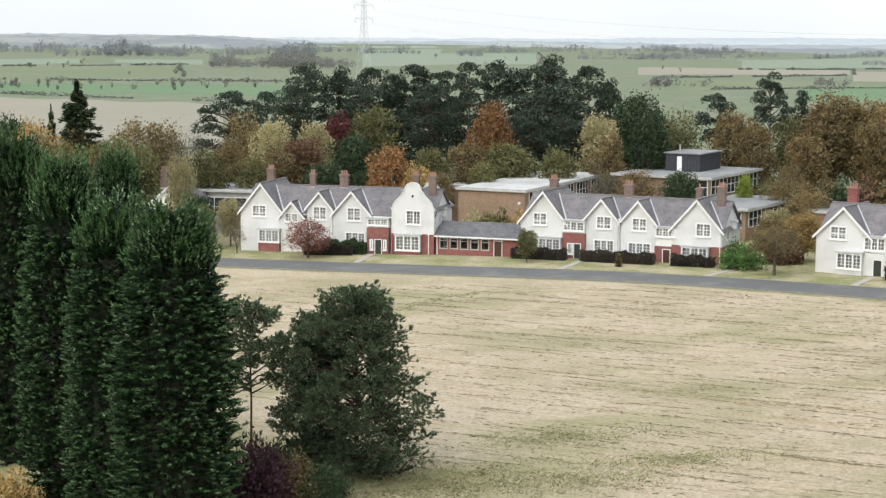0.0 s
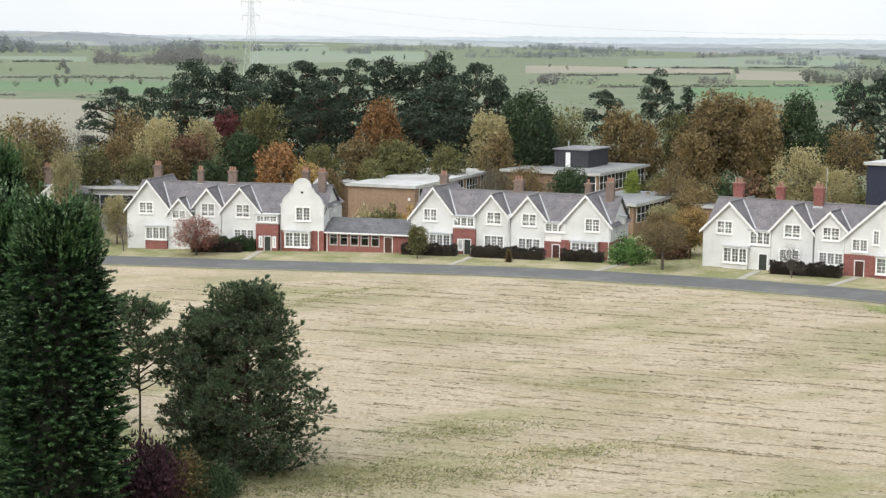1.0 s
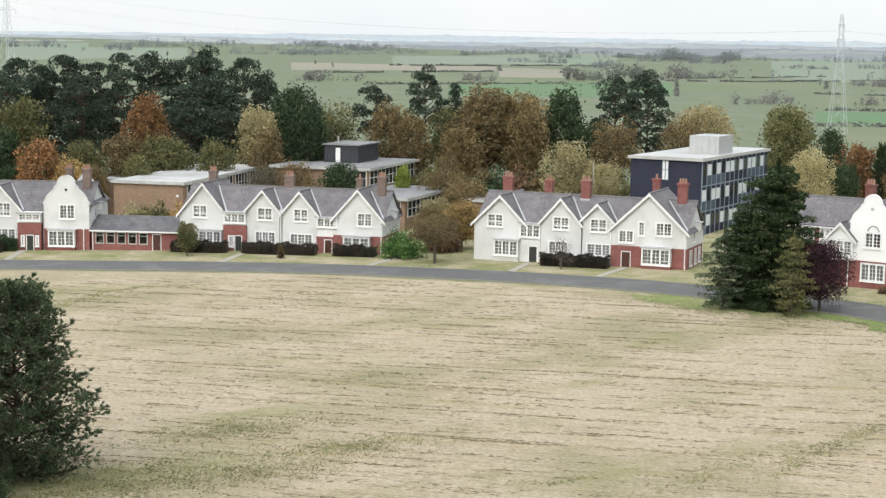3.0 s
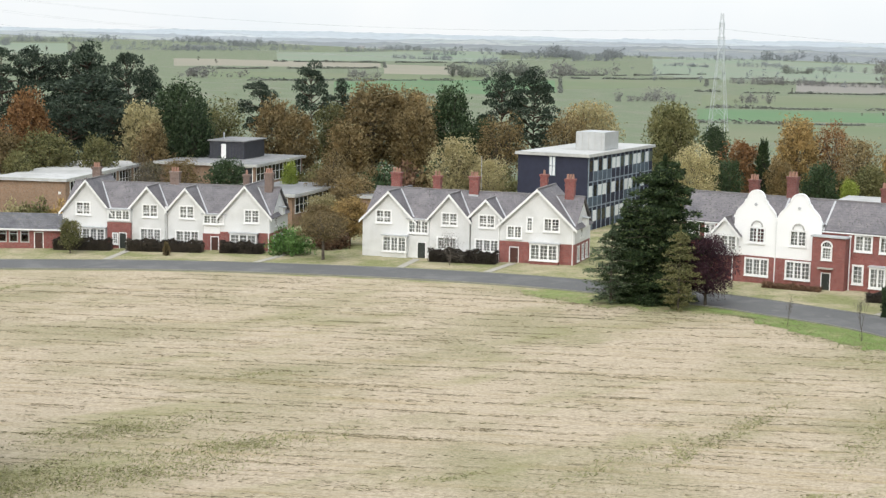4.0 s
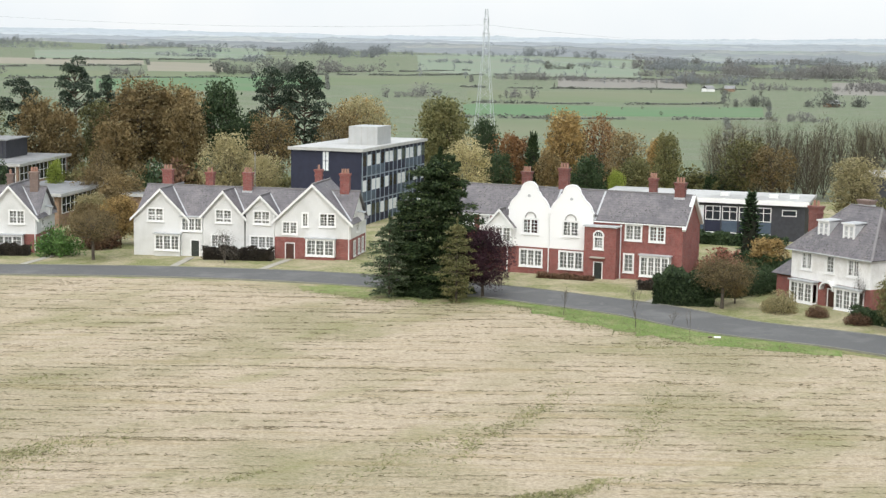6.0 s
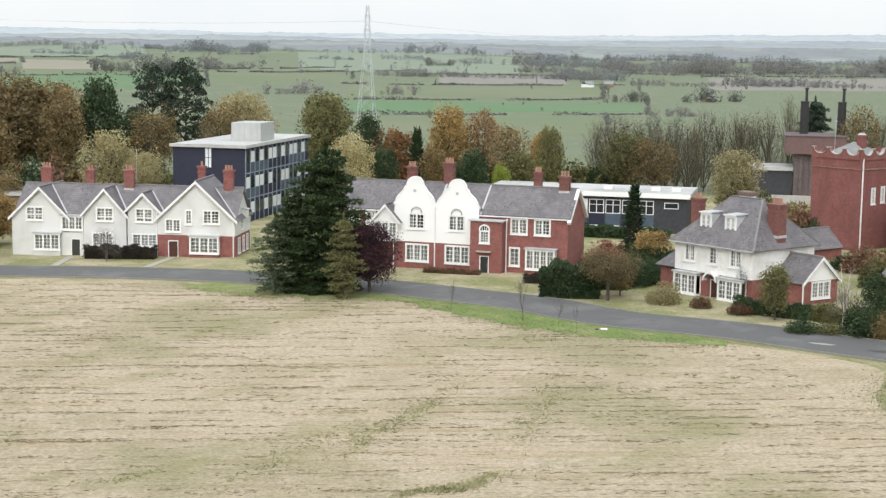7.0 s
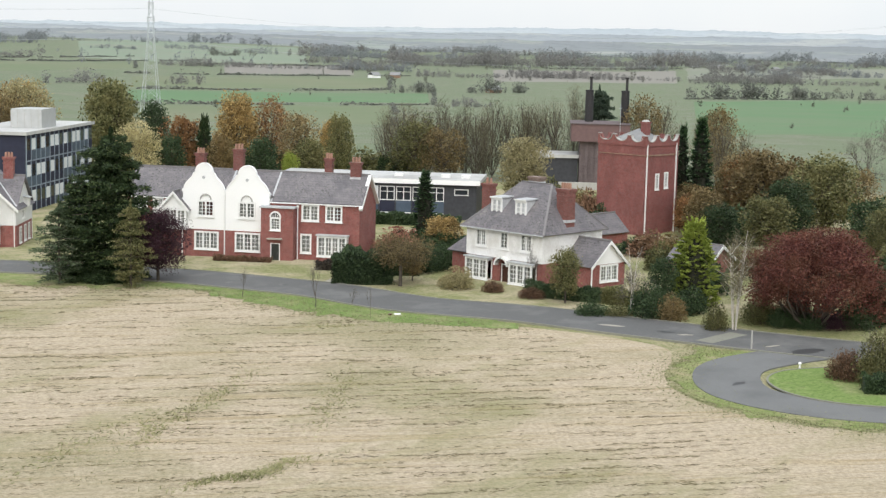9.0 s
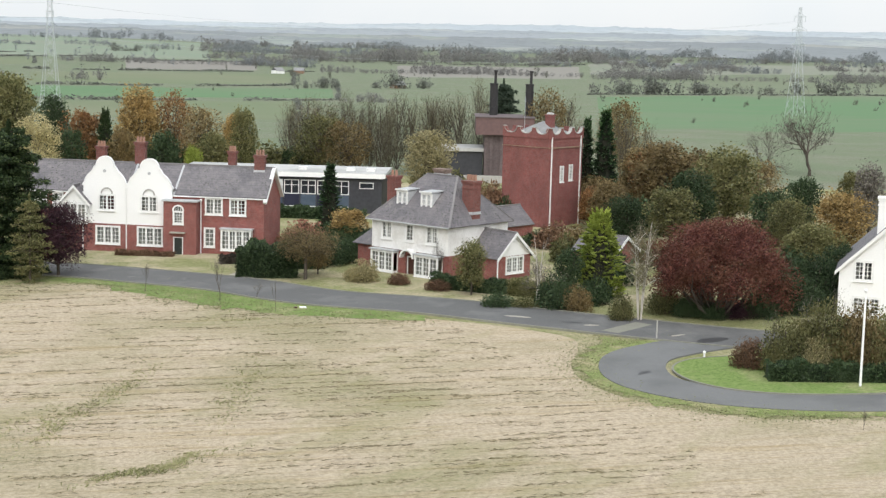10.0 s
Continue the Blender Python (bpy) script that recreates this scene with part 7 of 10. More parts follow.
def boiler_house():
    h = thing("boiler_house", 84.4, 232.6, -20, "dark brick boiler house with overhanging maroon upper storey", "building")
    zt = 11.1 - ground_z(83, 233)
    part("shaft", boxes((1.2, 7.8, 1.0, 9.0, -1, zt - 2.7)), M["purple_brick"], h)
    for u in (2.0, 3.6, 5.2):
        part("buttress", boxes((u, u + 0.5, 0.7, 0.996, -1, zt - 2.75)), M["purple_brick"], h)
    up = part("upper_storey", boxes((-0.2, 8.8, 0.0, 10.0, zt - 2.65, zt)), M["maroon"], h)
    part("roof", boxes((-0.35, 8.95, -0.15, 10.15, zt + 0.004, zt + 0.12)), M["purple_brick"], h)
    part("side_house", boxes((-6.0, 1.0, 2.0, 10.0, -1, zt - 5.4)), M["black_board"], h)
    part("side_roof", boxes((-6.4, 1.16, 1.6, 10.4, zt - 5.39, zt - 4.9)), M["felt"], h)
    part("low_wall", boxes((-2.0, 6.0, -6.0, -5.6, -0.5, 1.2)), M["concrete"], h)
    for u in (2.6, 8.2):
        bm = bmesh.new()
        bmesh.ops.create_cone(bm, cap_ends=True, segments=16, radius1=0.66, radius2=0.62, depth=5.0, matrix=Matrix.Translation((u, 6, zt + 2.62)))
        for k in range(4):
            bmesh.ops.create_cone(bm, cap_ends=True, segments=16, radius1=0.72, radius2=0.72, depth=0.12, matrix=Matrix.Translation((u, 6, zt + 1.4 + 1.2 * k)))
        flue = part("flue", bm, M["black_steel"], h)
        bm = bmesh.new()
        bmesh.ops.create_cone(bm, cap_ends=True, segments=12, radius1=0.22, radius2=0.2, depth=2.0, matrix=Matrix.Translation((u + 0.2, 6, zt + 6.1)))
        bmesh.ops.create_cone(bm, cap_ends=True, segments=12, radius1=0.32, radius2=0.32, depth=0.25, matrix=Matrix.Translation((u + 0.2, 6, zt + 7.05)))
        part("flue_pipe", bm, M["black_steel"], flue)


boiler_house()


# ---- trees and shrubs ----
# the tree belt behind the houses
plant("pine", -130.1, 270.4, 24.9, 10.2, F["belt_pine"], "tall dark green pine in the tree belt", "tree", "pine_bark", "tree")
plant("pine", -127.3, 278.4, 23.8, 8.7, F["belt_pine"], "tall dark green pine in the tree belt", "tree", "pine_bark", "tree")
plant("pine", -119.5, 275.3, 24.0, 8.6, F["belt_pine"], "tall dark green pine in the tree belt", "tree", "pine_bark", "tree")
plant("pine", -111.9, 280.6, 24.5, 12.4, F["belt_pine"], "tall dark green pine in the tree belt", "tree", "pine_bark", "tree")
plant("pine", -101.5, 280.2, 24.4, 9.0, F["belt_pine"], "tall dark green pine in the tree belt", "tree", "pine_bark", "tree")
plant("pine", -98.0, 287.8, 24.9, 8.7, F["belt_pine"], "tall dark green pine in the tree belt", "tree", "pine_bark", "tree")
plant("pine", -89.1, 291.8, 25.6, 10.3, F["belt_pine"], "tall dark green pine in the tree belt", "tree", "pine_bark", "tree")
plant("pine", -81.0, 288.9, 23.8, 8.6, F["belt_pine"], "tall dark green pine in the tree belt", "tree", "pine_bark", "tree")
plant("pine", -118.9, 286.4, 22.7, 7.8, F["belt_pine"], "tall dark green pine in the tree belt", "tree", "pine_bark", "tree")
plant("pine", -110.4, 291.9, 22.6, 8.9, F["belt_pine"], "tall dark green pine in the tree belt", "tree", "pine_bark", "tree")
plant("pine", -95.2, 295.1, 23.1, 8.9, F["belt_pine"], "tall dark green pine in the tree belt", "tree", "pine_bark", "tree")
plant("pine", -77.9, 293.9, 21.0, 6.5, F["belt_pine"], "tall dark green pine in the tree belt", "tree", "pine_bark", "tree")
plant("pine", -130.4, 253.6, 20.1, 8.1, F["belt_pine"], "tall dark green pine in the tree belt", "tree", "pine_bark", "tree")
plant("pine", -117.8, 267.3, 20.7, 8.3, F["belt_pine"], "tall dark green pine in the tree belt", "tree", "pine_bark", "tree")
plant("pine", -105.5, 270.2, 20.6, 9.3, F["belt_pine"], "tall dark green pine in the tree belt", "tree", "pine_bark", "tree")
plant("pine", -130.8, 264.6, 20.9, 7.4, F["belt_pine"], "tall dark green pine in the tree belt", "tree", "pine_bark", "tree")
plant("pine", -79.8, 263.2, 20.7, 14.7, F["belt_pine"], "tall dark green pine in the tree belt", "tree", "pine_bark", "tree")
plant("pine", -81.4, 255.4, 17.1, 9.6, F["belt_pine"], "tall dark green pine in the tree belt", "tree", "pine_bark", "tree")
plant("pine", -74.4, 255.4, 15.2, 8.6, F["belt_pine"], "tall dark green pine in the tree belt", "tree", "pine_bark", "tree")
plant("pine", -128.6, 237.6, 20.3, 10.1, F["belt_pine"], "tall dark green pine in the tree belt", "tree", "pine_bark", "tree")
plant("tall_pine", -53.2, 274.9, 18.8, 7.5, F["belt_pine"], "tall dark green pine in the tree belt", "tree", "pine_bark", "tree")
plant("tall_pine", -46.7, 288.2, 22.0, 7.3, F["belt_pine"], "tall dark green pine in the tree belt", "tree", "pine_bark", "tree")
plant("tall_pine", -41.7, 293.0, 18.5, 5.3, F["belt_pine"], "tall dark green pine in the tree belt", "tree", "pine_bark", "tree")
plant("broad_fine", -64.1, 260.2, 19.7, 11.5, F["dark_green"], "dense dark evergreen tree", "tree", "bark", "tree")
plant("broad_fine", -60.8, 254.9, 16.2, 8.4, F["dark_green"], "dense dark evergreen tree", "tree", "bark", "tree")
plant("broad_fine", -84.3, 243.9, 18.4, 8.8, F["orange"], "tree in full orange autumn leaf", "tree", "bark", "tree")
plant("broad", -91.4, 217.7, 12.7, 9.7, F["orange"], "tree in full orange autumn leaf", "tree", "bark", "tree")
plant("broad", -86.5, 216.4, 10.2, 5.4, F["gold"], "tree with golden autumn leaves", "tree", "bark", "tree")
plant("broad", -113.3, 247.4, 16.7, 8.7, F["red"], "tree with crimson autumn leaves", "tree", "bark", "tree")
plant("broad", -107.2, 247.9, 18.1, 9.2, F["olive"], "tree with fading olive-green leaves", "tree", "bark", "tree")
plant("weeping", -116.2, 228.2, 16.7, 7.8, F["yellow"], "tree with drooping yellowing leaves", "tree", "bark", "tree")
plant("thin", -123.7, 232.3, 17.4, 8.5, F["brown"], "tree with brown autumn leaves", "tree", "bark", "tree")
plant("bare", -130.8, 227.2, 17.6, 10.8, F["grey_wood"], "leafless tree with grey-brown twigs", "tree", "bark", "tree")
plant("thin", -139.5, 226.6, 16.7, 12.3, F["brown"], "tree with brown autumn leaves", "tree", "bark", "tree")
plant("thin", -134.4, 225.1, 15.8, 9.4, F["brown"], "tree with brown autumn leaves", "tree", "bark", "tree")
plant("broad", -113.3, 238.6, 15.6, 7.5, F["yellow"], "tree with drooping yellowing leaves", "tree", "bark", "tree")
plant("broad", -109.4, 224.9, 13.7, 9.4, F["russet"], "tree with dark russet leaves", "tree", "bark", "tree")
plant("broad_fine", -102.9, 230.1, 14.2, 8.6, F["dark_green"], "dense dark evergreen tree", "tree", "bark", "tree")
plant("weeping", -113.0, 193.6, 13.0, 5.2, F["yellow"], "tree with drooping yellowing leaves", "tree", "bark", "tree")
plant("broad", -117.7, 209.3, 12.6, 7.3, F["olive"], "tree with fading olive-green leaves", "tree", "bark", "tree")
plant("far_fir", -140.4, 209.5, 22.4, 10.0, F["cedar"], "dark green conifer with drooping boughs", "tree", "bark", "tree")
plant("broad_fine", -141.7, 193.9, 18.6, 8.0, F["dark_green"], "dense dark evergreen tree", "tree", "bark", "tree")
plant("far_fir", -145.9, 210.5, 18.8, 3.1, F["cedar"], "dark green conifer with drooping boughs", "tree", "bark", "tree")
plant("broad", -136.7, 192.6, 17.3, 9.7, F["gold"], "tree with golden autumn leaves", "tree", "bark", "tree")
plant("broad", -128.0, 198.5, 15.3, 10.5, F["olive"], "tree with fading olive-green leaves", "tree", "bark", "tree")
plant("broad", -121.4, 195.5, 14.4, 8.6, F["olive"], "tree with fading olive-green leaves", "tree", "bark", "tree")
plant("thin", -140.9, 209.1, 16.5, 8.1, F["brown"], "tree with brown autumn leaves", "tree", "bark", "tree")
plant("broad", -89.4, 229.3, 12.1, 7.0, F["olive"], "tree with fading olive-green leaves", "tree", "bark", "tree")
plant("broad", -86.7, 238.8, 12.2, 8.6, F["brown"], "tree with brown autumn leaves", "tree", "bark", "tree")
plant("broad_fine", -79.9, 239.1, 12.1, 10.8, F["olive"], "tree with fading olive-green leaves", "tree", "bark", "tree")
plant("broad", -80.8, 228.2, 9.9, 6.0, F["olive"], "tree with fading olive-green leaves", "tree", "bark", "tree")
plant("broad", -102.3, 217.2, 10.3, 7.3, F["dark_green"], "dense dark evergreen tree", "tree", "bark", "tree")
plant("broad", -110.8, 219.8, 12.1, 8.3, F["brown"], "tree with brown autumn leaves", "tree", "bark", "tree")
plant("broad", -111.5, 212.7, 11.4, 6.9, F["olive"], "tree with fading olive-green leaves", "tree", "bark", "tree")
plant("broad", -119.9, 219.5, 13.1, 8.0, F["brown"], "tree with brown autumn leaves", "tree", "bark", "tree")
plant("broad", -69.2, 254.8, 16.2, 9.0, F["yellow"], "tree with drooping yellowing leaves", "tree", "bark", "tree")
plant("broad", -65.9, 248.4, 13.0, 6.9, F["brown"], "tree with brown autumn leaves", "tree", "bark", "tree")
plant("bare", -63.9, 231.4, 11.8, 6.9, F["grey_wood"], "leafless tree with grey-brown twigs", "tree", "bark", "tree")
plant("thin", -61.5, 281.4, 15.9, 11.3, F["olive"], "tree with fading olive-green leaves", "tree", "bark", "tree")
plant("thin", -62.5, 275.0, 14.4, 8.1, F["olive"], "tree with fading olive-green leaves", "tree", "bark", "tree")
plant("broad", -49.6, 269.5, 16.1, 9.3, F["brown"], "tree with brown autumn leaves", "tree", "bark", "tree")
plant("broad", -45.2, 266.2, 14.6, 8.2, F["brown"], "tree with brown autumn leaves", "tree", "bark", "tree")
plant("broad_fine", -34.0, 274.9, 18.8, 15.3, F["brown"], "tree with brown autumn leaves", "tree", "bark", "tree")
plant("broad_fine", -27.7, 277.6, 18.2, 12.0, F["brown"], "tree with brown autumn leaves", "tree", "bark", "tree")
plant("broad", -41.3, 276.9, 15.3, 8.0, F["olive"], "tree with fading olive-green leaves", "tree", "bark", "tree")
plant("broad", -36.7, 265.5, 12.5, 8.6, F["brown"], "tree with brown autumn leaves", "tree", "bark", "tree")
plant("thin", -58.8, 238.6, 8.4, 7.0, F["brown"], "tangled brown tree beside the school wing", "tree", "bark", "tree")
plant("thin", -63.6, 239.4, 7.6, 6.4, F["bare_brown"], "half-bare tree beside the school wing", "tree", "bark", "tree")
plant("broad_fine", -47.9, 220.7, 9.6, 7.4, F["dark_green"], "dense rounded dark evergreen tree", "tree", "bark", "tree")
plant("broad_fine", -41.1, 232.4, 8.2, 2.9, F["lime"], "small rounded golden-green conifer", "tree", "dead_wood", "tree")
plant("thin", -35.2, 237.4, 9.6, 5.6, F["brown"], "tree with brown autumn leaves", "tree", "bark", "tree")
plant("broad", -95.3, 218.2, 9.1, 6.0, F["dark_green"], "dense dark evergreen tree", "tree", "bark", "tree")
plant("broad", -84.4, 220.5, 8.7, 5.1, F["brown"], "tree with brown autumn leaves", "tree", "bark", "tree")
plant("broad", -72.0, 239.4, 11.3, 7.1, F["olive"], "tree with fading olive-green leaves", "tree", "bark", "tree")
plant("broad", -123.9, 189.2, 13.6, 7.3, F["brown"], "tree with brown autumn leaves", "tree", "bark", "tree")
plant("broad", -129.5, 187.9, 14.8, 8.1, F["olive"], "tree with fading olive-green leaves", "tree", "bark", "tree")
plant("thin", -138.5, 191.3, 15.3, 7.6, F["brown"], "tree with brown autumn leaves", "tree", "bark", "tree")
plant("undergrowth", -144.3, 189.5, 9.0, 8.1, F["olive"], "mixed undergrowth at the foot of the tree belt", "shrub", "bark", "shrub")
plant("undergrowth", -140.4, 193.7, 6.3, 8.1, F["brown"], "mixed undergrowth at the foot of the tree belt", "shrub", "bark", "shrub")
plant("undergrowth", -137.7, 196.8, 6.2, 8.1, F["dark_green"], "mixed undergrowth at the foot of the tree belt", "shrub", "bark", "shrub")
plant("undergrowth", -133.4, 200.9, 6.0, 8.2, F["russet"], "mixed undergrowth at the foot of the tree belt", "shrub", "bark", "shrub")
plant("undergrowth", -130.6, 203.9, 5.9, 8.2, F["dark_green"], "mixed undergrowth at the foot of the tree belt", "shrub", "bark", "shrub")
plant("undergrowth", -127.6, 207.0, 5.8, 8.2, F["brown"], "mixed undergrowth at the foot of the tree belt", "shrub", "bark", "shrub")
plant("undergrowth", -122.9, 210.9, 5.6, 8.3, F["olive"], "mixed undergrowth at the foot of the tree belt", "shrub", "bark", "shrub")
plant("undergrowth", -119.8, 213.9, 5.5, 8.3, F["brown"], "mixed undergrowth at the foot of the tree belt", "shrub", "bark", "shrub")
plant("undergrowth", -114.8, 217.7, 5.3, 8.3, F["dark_green"], "mixed undergrowth at the foot of the tree belt", "shrub", "bark", "shrub")
plant("undergrowth", -111.4, 220.6, 5.2, 8.4, F["russet"], "mixed undergrowth at the foot of the tree belt", "shrub", "bark", "shrub")
plant("undergrowth", -108.0, 223.4, 5.2, 8.4, F["dark_green"], "mixed undergrowth at the foot of the tree belt", "shrub", "bark", "shrub")
plant("undergrowth", -102.6, 227.0, 5.0, 8.4, F["brown"], "mixed undergrowth at the foot of the tree belt", "shrub", "bark", "shrub")
plant("undergrowth", -99.0, 229.6, 5.0, 8.5, F["olive"], "mixed undergrowth at the foot of the tree belt", "shrub", "bark", "shrub")
plant("undergrowth", -93.4, 233.0, 6.0, 8.5, F["brown"], "mixed undergrowth at the foot of the tree belt", "shrub", "bark", "shrub")
plant("undergrowth", -89.7, 235.6, 5.9, 8.6, F["dark_green"], "mixed undergrowth at the foot of the tree belt", "shrub", "bark", "shrub")
plant("undergrowth", -85.9, 238.0, 5.9, 8.6, F["russet"], "mixed undergrowth at the foot of the tree belt", "shrub", "bark", "shrub")
plant("undergrowth", -80.0, 241.1, 5.8, 8.6, F["dark_green"], "mixed undergrowth at the foot of the tree belt", "shrub", "bark", "shrub")
plant("undergrowth", -76.1, 243.4, 5.8, 8.7, F["brown"], "mixed undergrowth at the foot of the tree belt", "shrub", "bark", "shrub")
plant("undergrowth", -70.1, 246.3, 5.8, 8.7, F["olive"], "mixed undergrowth at the foot of the tree belt", "shrub", "bark", "shrub")
plant("undergrowth", -66.1, 248.4, 5.7, 8.7, F["brown"], "mixed undergrowth at the foot of the tree belt", "shrub", "bark", "shrub")
plant("undergrowth", -62.0, 250.5, 5.7, 8.8, F["dark_green"], "mixed undergrowth at the foot of the tree belt", "shrub", "bark", "shrub")
plant("undergrowth", -55.9, 252.9, 5.7, 8.8, F["russet"], "mixed undergrowth at the foot of the tree belt", "shrub", "bark", "shrub")
plant("undergrowth", -51.7, 254.8, 5.8, 8.8, F["dark_green"], "mixed undergrowth at the foot of the tree belt", "shrub", "bark", "shrub")
plant("undergrowth", -47.5, 256.6, 5.8, 8.9, F["brown"], "mixed undergrowth at the foot of the tree belt", "shrub", "bark", "shrub")
plant("undergrowth", -41.3, 258.7, 5.8, 8.9, F["olive"], "mixed undergrowth at the foot of the tree belt", "shrub", "bark", "shrub")
plant("undergrowth", -37.1, 260.4, 5.8, 8.9, F["brown"], "mixed undergrowth at the foot of the tree belt", "shrub", "bark", "shrub")
plant("undergrowth", -27.9, 236.3, 7.9, 8.1, F["dark_green"], "mixed undergrowth at the foot of the tree belt", "shrub", "bark", "shrub")
plant("undergrowth", -24.1, 237.8, 7.9, 8.1, F["russet"], "mixed undergrowth at the foot of the tree belt", "shrub", "bark", "shrub")
plant("undergrowth", -20.3, 239.1, 8.0, 8.1, F["dark_green"], "mixed undergrowth at the foot of the tree belt", "shrub", "bark", "shrub")
plant("undergrowth", -21.0, 237.4, 7.7, 8.4, F["brown"], "mixed undergrowth at the foot of the tree belt", "shrub", "bark", "shrub")
plant("undergrowth", -14.7, 238.8, 7.3, 8.5, F["dark_green"], "mixed undergrowth at the foot of the tree belt", "shrub", "bark", "shrub")
plant("undergrowth", -10.2, 240.0, 7.0, 8.5, F["olive"], "mixed undergrowth at the foot of the tree belt", "shrub", "bark", "shrub")
plant("undergrowth", -3.7, 241.1, 6.6, 8.5, F["dark_green"], "mixed undergrowth at the foot of the tree belt", "shrub", "bark", "shrub")
plant("undergrowth", 0.8, 242.1, 6.3, 8.6, F["brown"], "mixed undergrowth at the foot of the tree belt", "shrub", "bark", "shrub")
plant("undergrowth", 5.4, 243.0, 6.0, 8.6, F["dark_green"], "mixed undergrowth at the foot of the tree belt", "shrub", "bark", "shrub")
plant("undergrowth", 12.0, 243.7, 5.7, 8.6, F["olive"], "mixed undergrowth at the foot of the tree belt", "shrub", "bark", "shrub")
plant("undergrowth", 16.6, 244.4, 5.4, 8.7, F["dark_green"], "mixed undergrowth at the foot of the tree belt", "shrub", "bark", "shrub")
plant("undergrowth", 23.3, 244.8, 5.1, 8.7, F["brown"], "mixed undergrowth at the foot of the tree belt", "shrub", "bark", "shrub")
plant("undergrowth", 27.9, 245.3, 7.0, 8.8, F["dark_green"], "mixed undergrowth at the foot of the tree belt", "shrub", "bark", "shrub")
plant("undergrowth", 32.5, 245.6, 6.8, 8.8, F["olive"], "mixed undergrowth at the foot of the tree belt", "shrub", "bark", "shrub")
plant("undergrowth", 39.2, 245.6, 6.5, 8.8, F["dark_green"], "mixed undergrowth at the foot of the tree belt", "shrub", "bark", "shrub")
plant("undergrowth", 43.8, 245.8, 6.2, 8.9, F["brown"], "mixed undergrowth at the foot of the tree belt", "shrub", "bark", "shrub")
plant("undergrowth", 50.4, 245.5, 6.0, 8.9, F["dark_green"], "mixed undergrowth at the foot of the tree belt", "shrub", "bark", "shrub")
plant("undergrowth", 55.0, 245.4, 5.8, 8.9, F["olive"], "mixed undergrowth at the foot of the tree belt", "shrub", "bark", "shrub")
plant("undergrowth", 59.6, 245.3, 5.5, 9.0, F["dark_green"], "mixed undergrowth at the foot of the tree belt", "shrub", "bark", "shrub")
# trees between and behind the modern blocks
plant("broad_fine", -20.1, 277.4, 18.5, 9.9, F["dark_green"], "dense dark evergreen tree", "tree", "bark", "tree")
plant("pine", -11.7, 282.8, 20.4, 7.6, F["belt_pine"], "tall dark green pine in the tree belt", "tree", "pine_bark", "tree")
plant("pine", -6.1, 281.0, 21.1, 9.0, F["belt_pine"], "tall dark green pine in the tree belt", "tree", "pine_bark", "tree")
plant("weeping", -16.1, 226.5, 12.5, 8.5, F["yellow"], "tree with drooping yellowing leaves", "tree", "bark", "tree")
plant("weeping", -11.6, 224.8, 9.6, 7.2, F["yellow"], "tree with drooping yellowing leaves", "tree", "bark", "tree")
plant("thin", -11.3, 264.8, 13.6, 10.4, F["brown"], "tree with brown autumn leaves", "tree", "bark", "tree")
plant("thin", 4.4, 279.0, 16.1, 10.9, F["yellow"], "tree with drooping yellowing leaves", "tree", "bark", "tree")
plant("broad", 17.2, 272.4, 15.8, 10.2, F["olive"], "tree with fading olive-green leaves", "tree", "bark", "tree")
plant("broad_fine", -25.7, 269.9, 15.4, 9.6, F["brown"], "tree with brown autumn leaves", "tree", "bark", "tree")
plant("broad", -15.1, 268.7, 13.1, 7.7, F["dark_green"], "dense dark evergreen tree", "tree", "bark", "tree")
plant("thin", -0.3, 273.0, 13.9, 8.7, F["brown"], "tree with brown autumn leaves", "tree", "bark", "tree")
plant("thin", -35.2, 230.5, 7.8, 7.5, F["brown"], "tree with brown autumn leaves", "tree", "bark", "tree")
plant("thin", -30.3, 225.2, 6.8, 8.1, F["brown"], "tree with brown autumn leaves", "tree", "bark", "tree")
plant("broad", -30.8, 214.0, 6.0, 6.9, F["brown"], "tree with brown autumn leaves", "tree", "bark", "tree")
plant("broad", -33.0, 210.6, 5.4, 5.3, F["yellow"], "tree with drooping yellowing leaves", "tree", "bark", "tree")
plant("broad", -29.4, 237.4, 7.3, 5.1, F["brown"], "tree with brown autumn leaves", "tree", "bark", "tree")
plant("thin", 3.3, 283.9, 15.4, 11.6, F["gold"], "tree with golden autumn leaves", "tree", "bark", "tree")
plant("broad_fine", 17.0, 263.2, 15.7, 9.4, F["olive"], "tree with fading olive-green leaves", "tree", "bark", "tree")
plant("broad_fine", 23.2, 256.6, 12.7, 5.5, F["dark_green"], "dense dark evergreen tree", "tree", "bark", "tree")
plant("weeping", 17.5, 227.0, 11.3, 7.7, F["yellow"], "tree with drooping yellowing leaves", "tree", "bark", "tree")
plant("broad", 26.1, 242.2, 11.2, 6.9, F["orange"], "tree in full orange autumn leaf", "tree", "bark", "tree")
plant("small_cypress", 28.8, 239.9, 10.9, 3.4, F["cedar"], "dark green conifer with drooping boughs", "tree", "dead_wood", "tree")
plant("broad_fine", 35.3, 251.1, 14.2, 8.6, F["gold"], "tree with golden autumn leaves", "tree", "bark", "tree")
plant("thin", 41.2, 252.2, 13.3, 7.3, F["orange"], "tree in full orange autumn leaf", "tree", "bark", "tree")
plant("thin", 43.7, 243.6, 11.6, 8.8, F["brown"], "tree with brown autumn leaves", "tree", "bark", "tree")
plant("broad", 47.8, 240.7, 10.5, 3.9, F["gold"], "tree with golden autumn leaves", "tree", "bark", "tree")
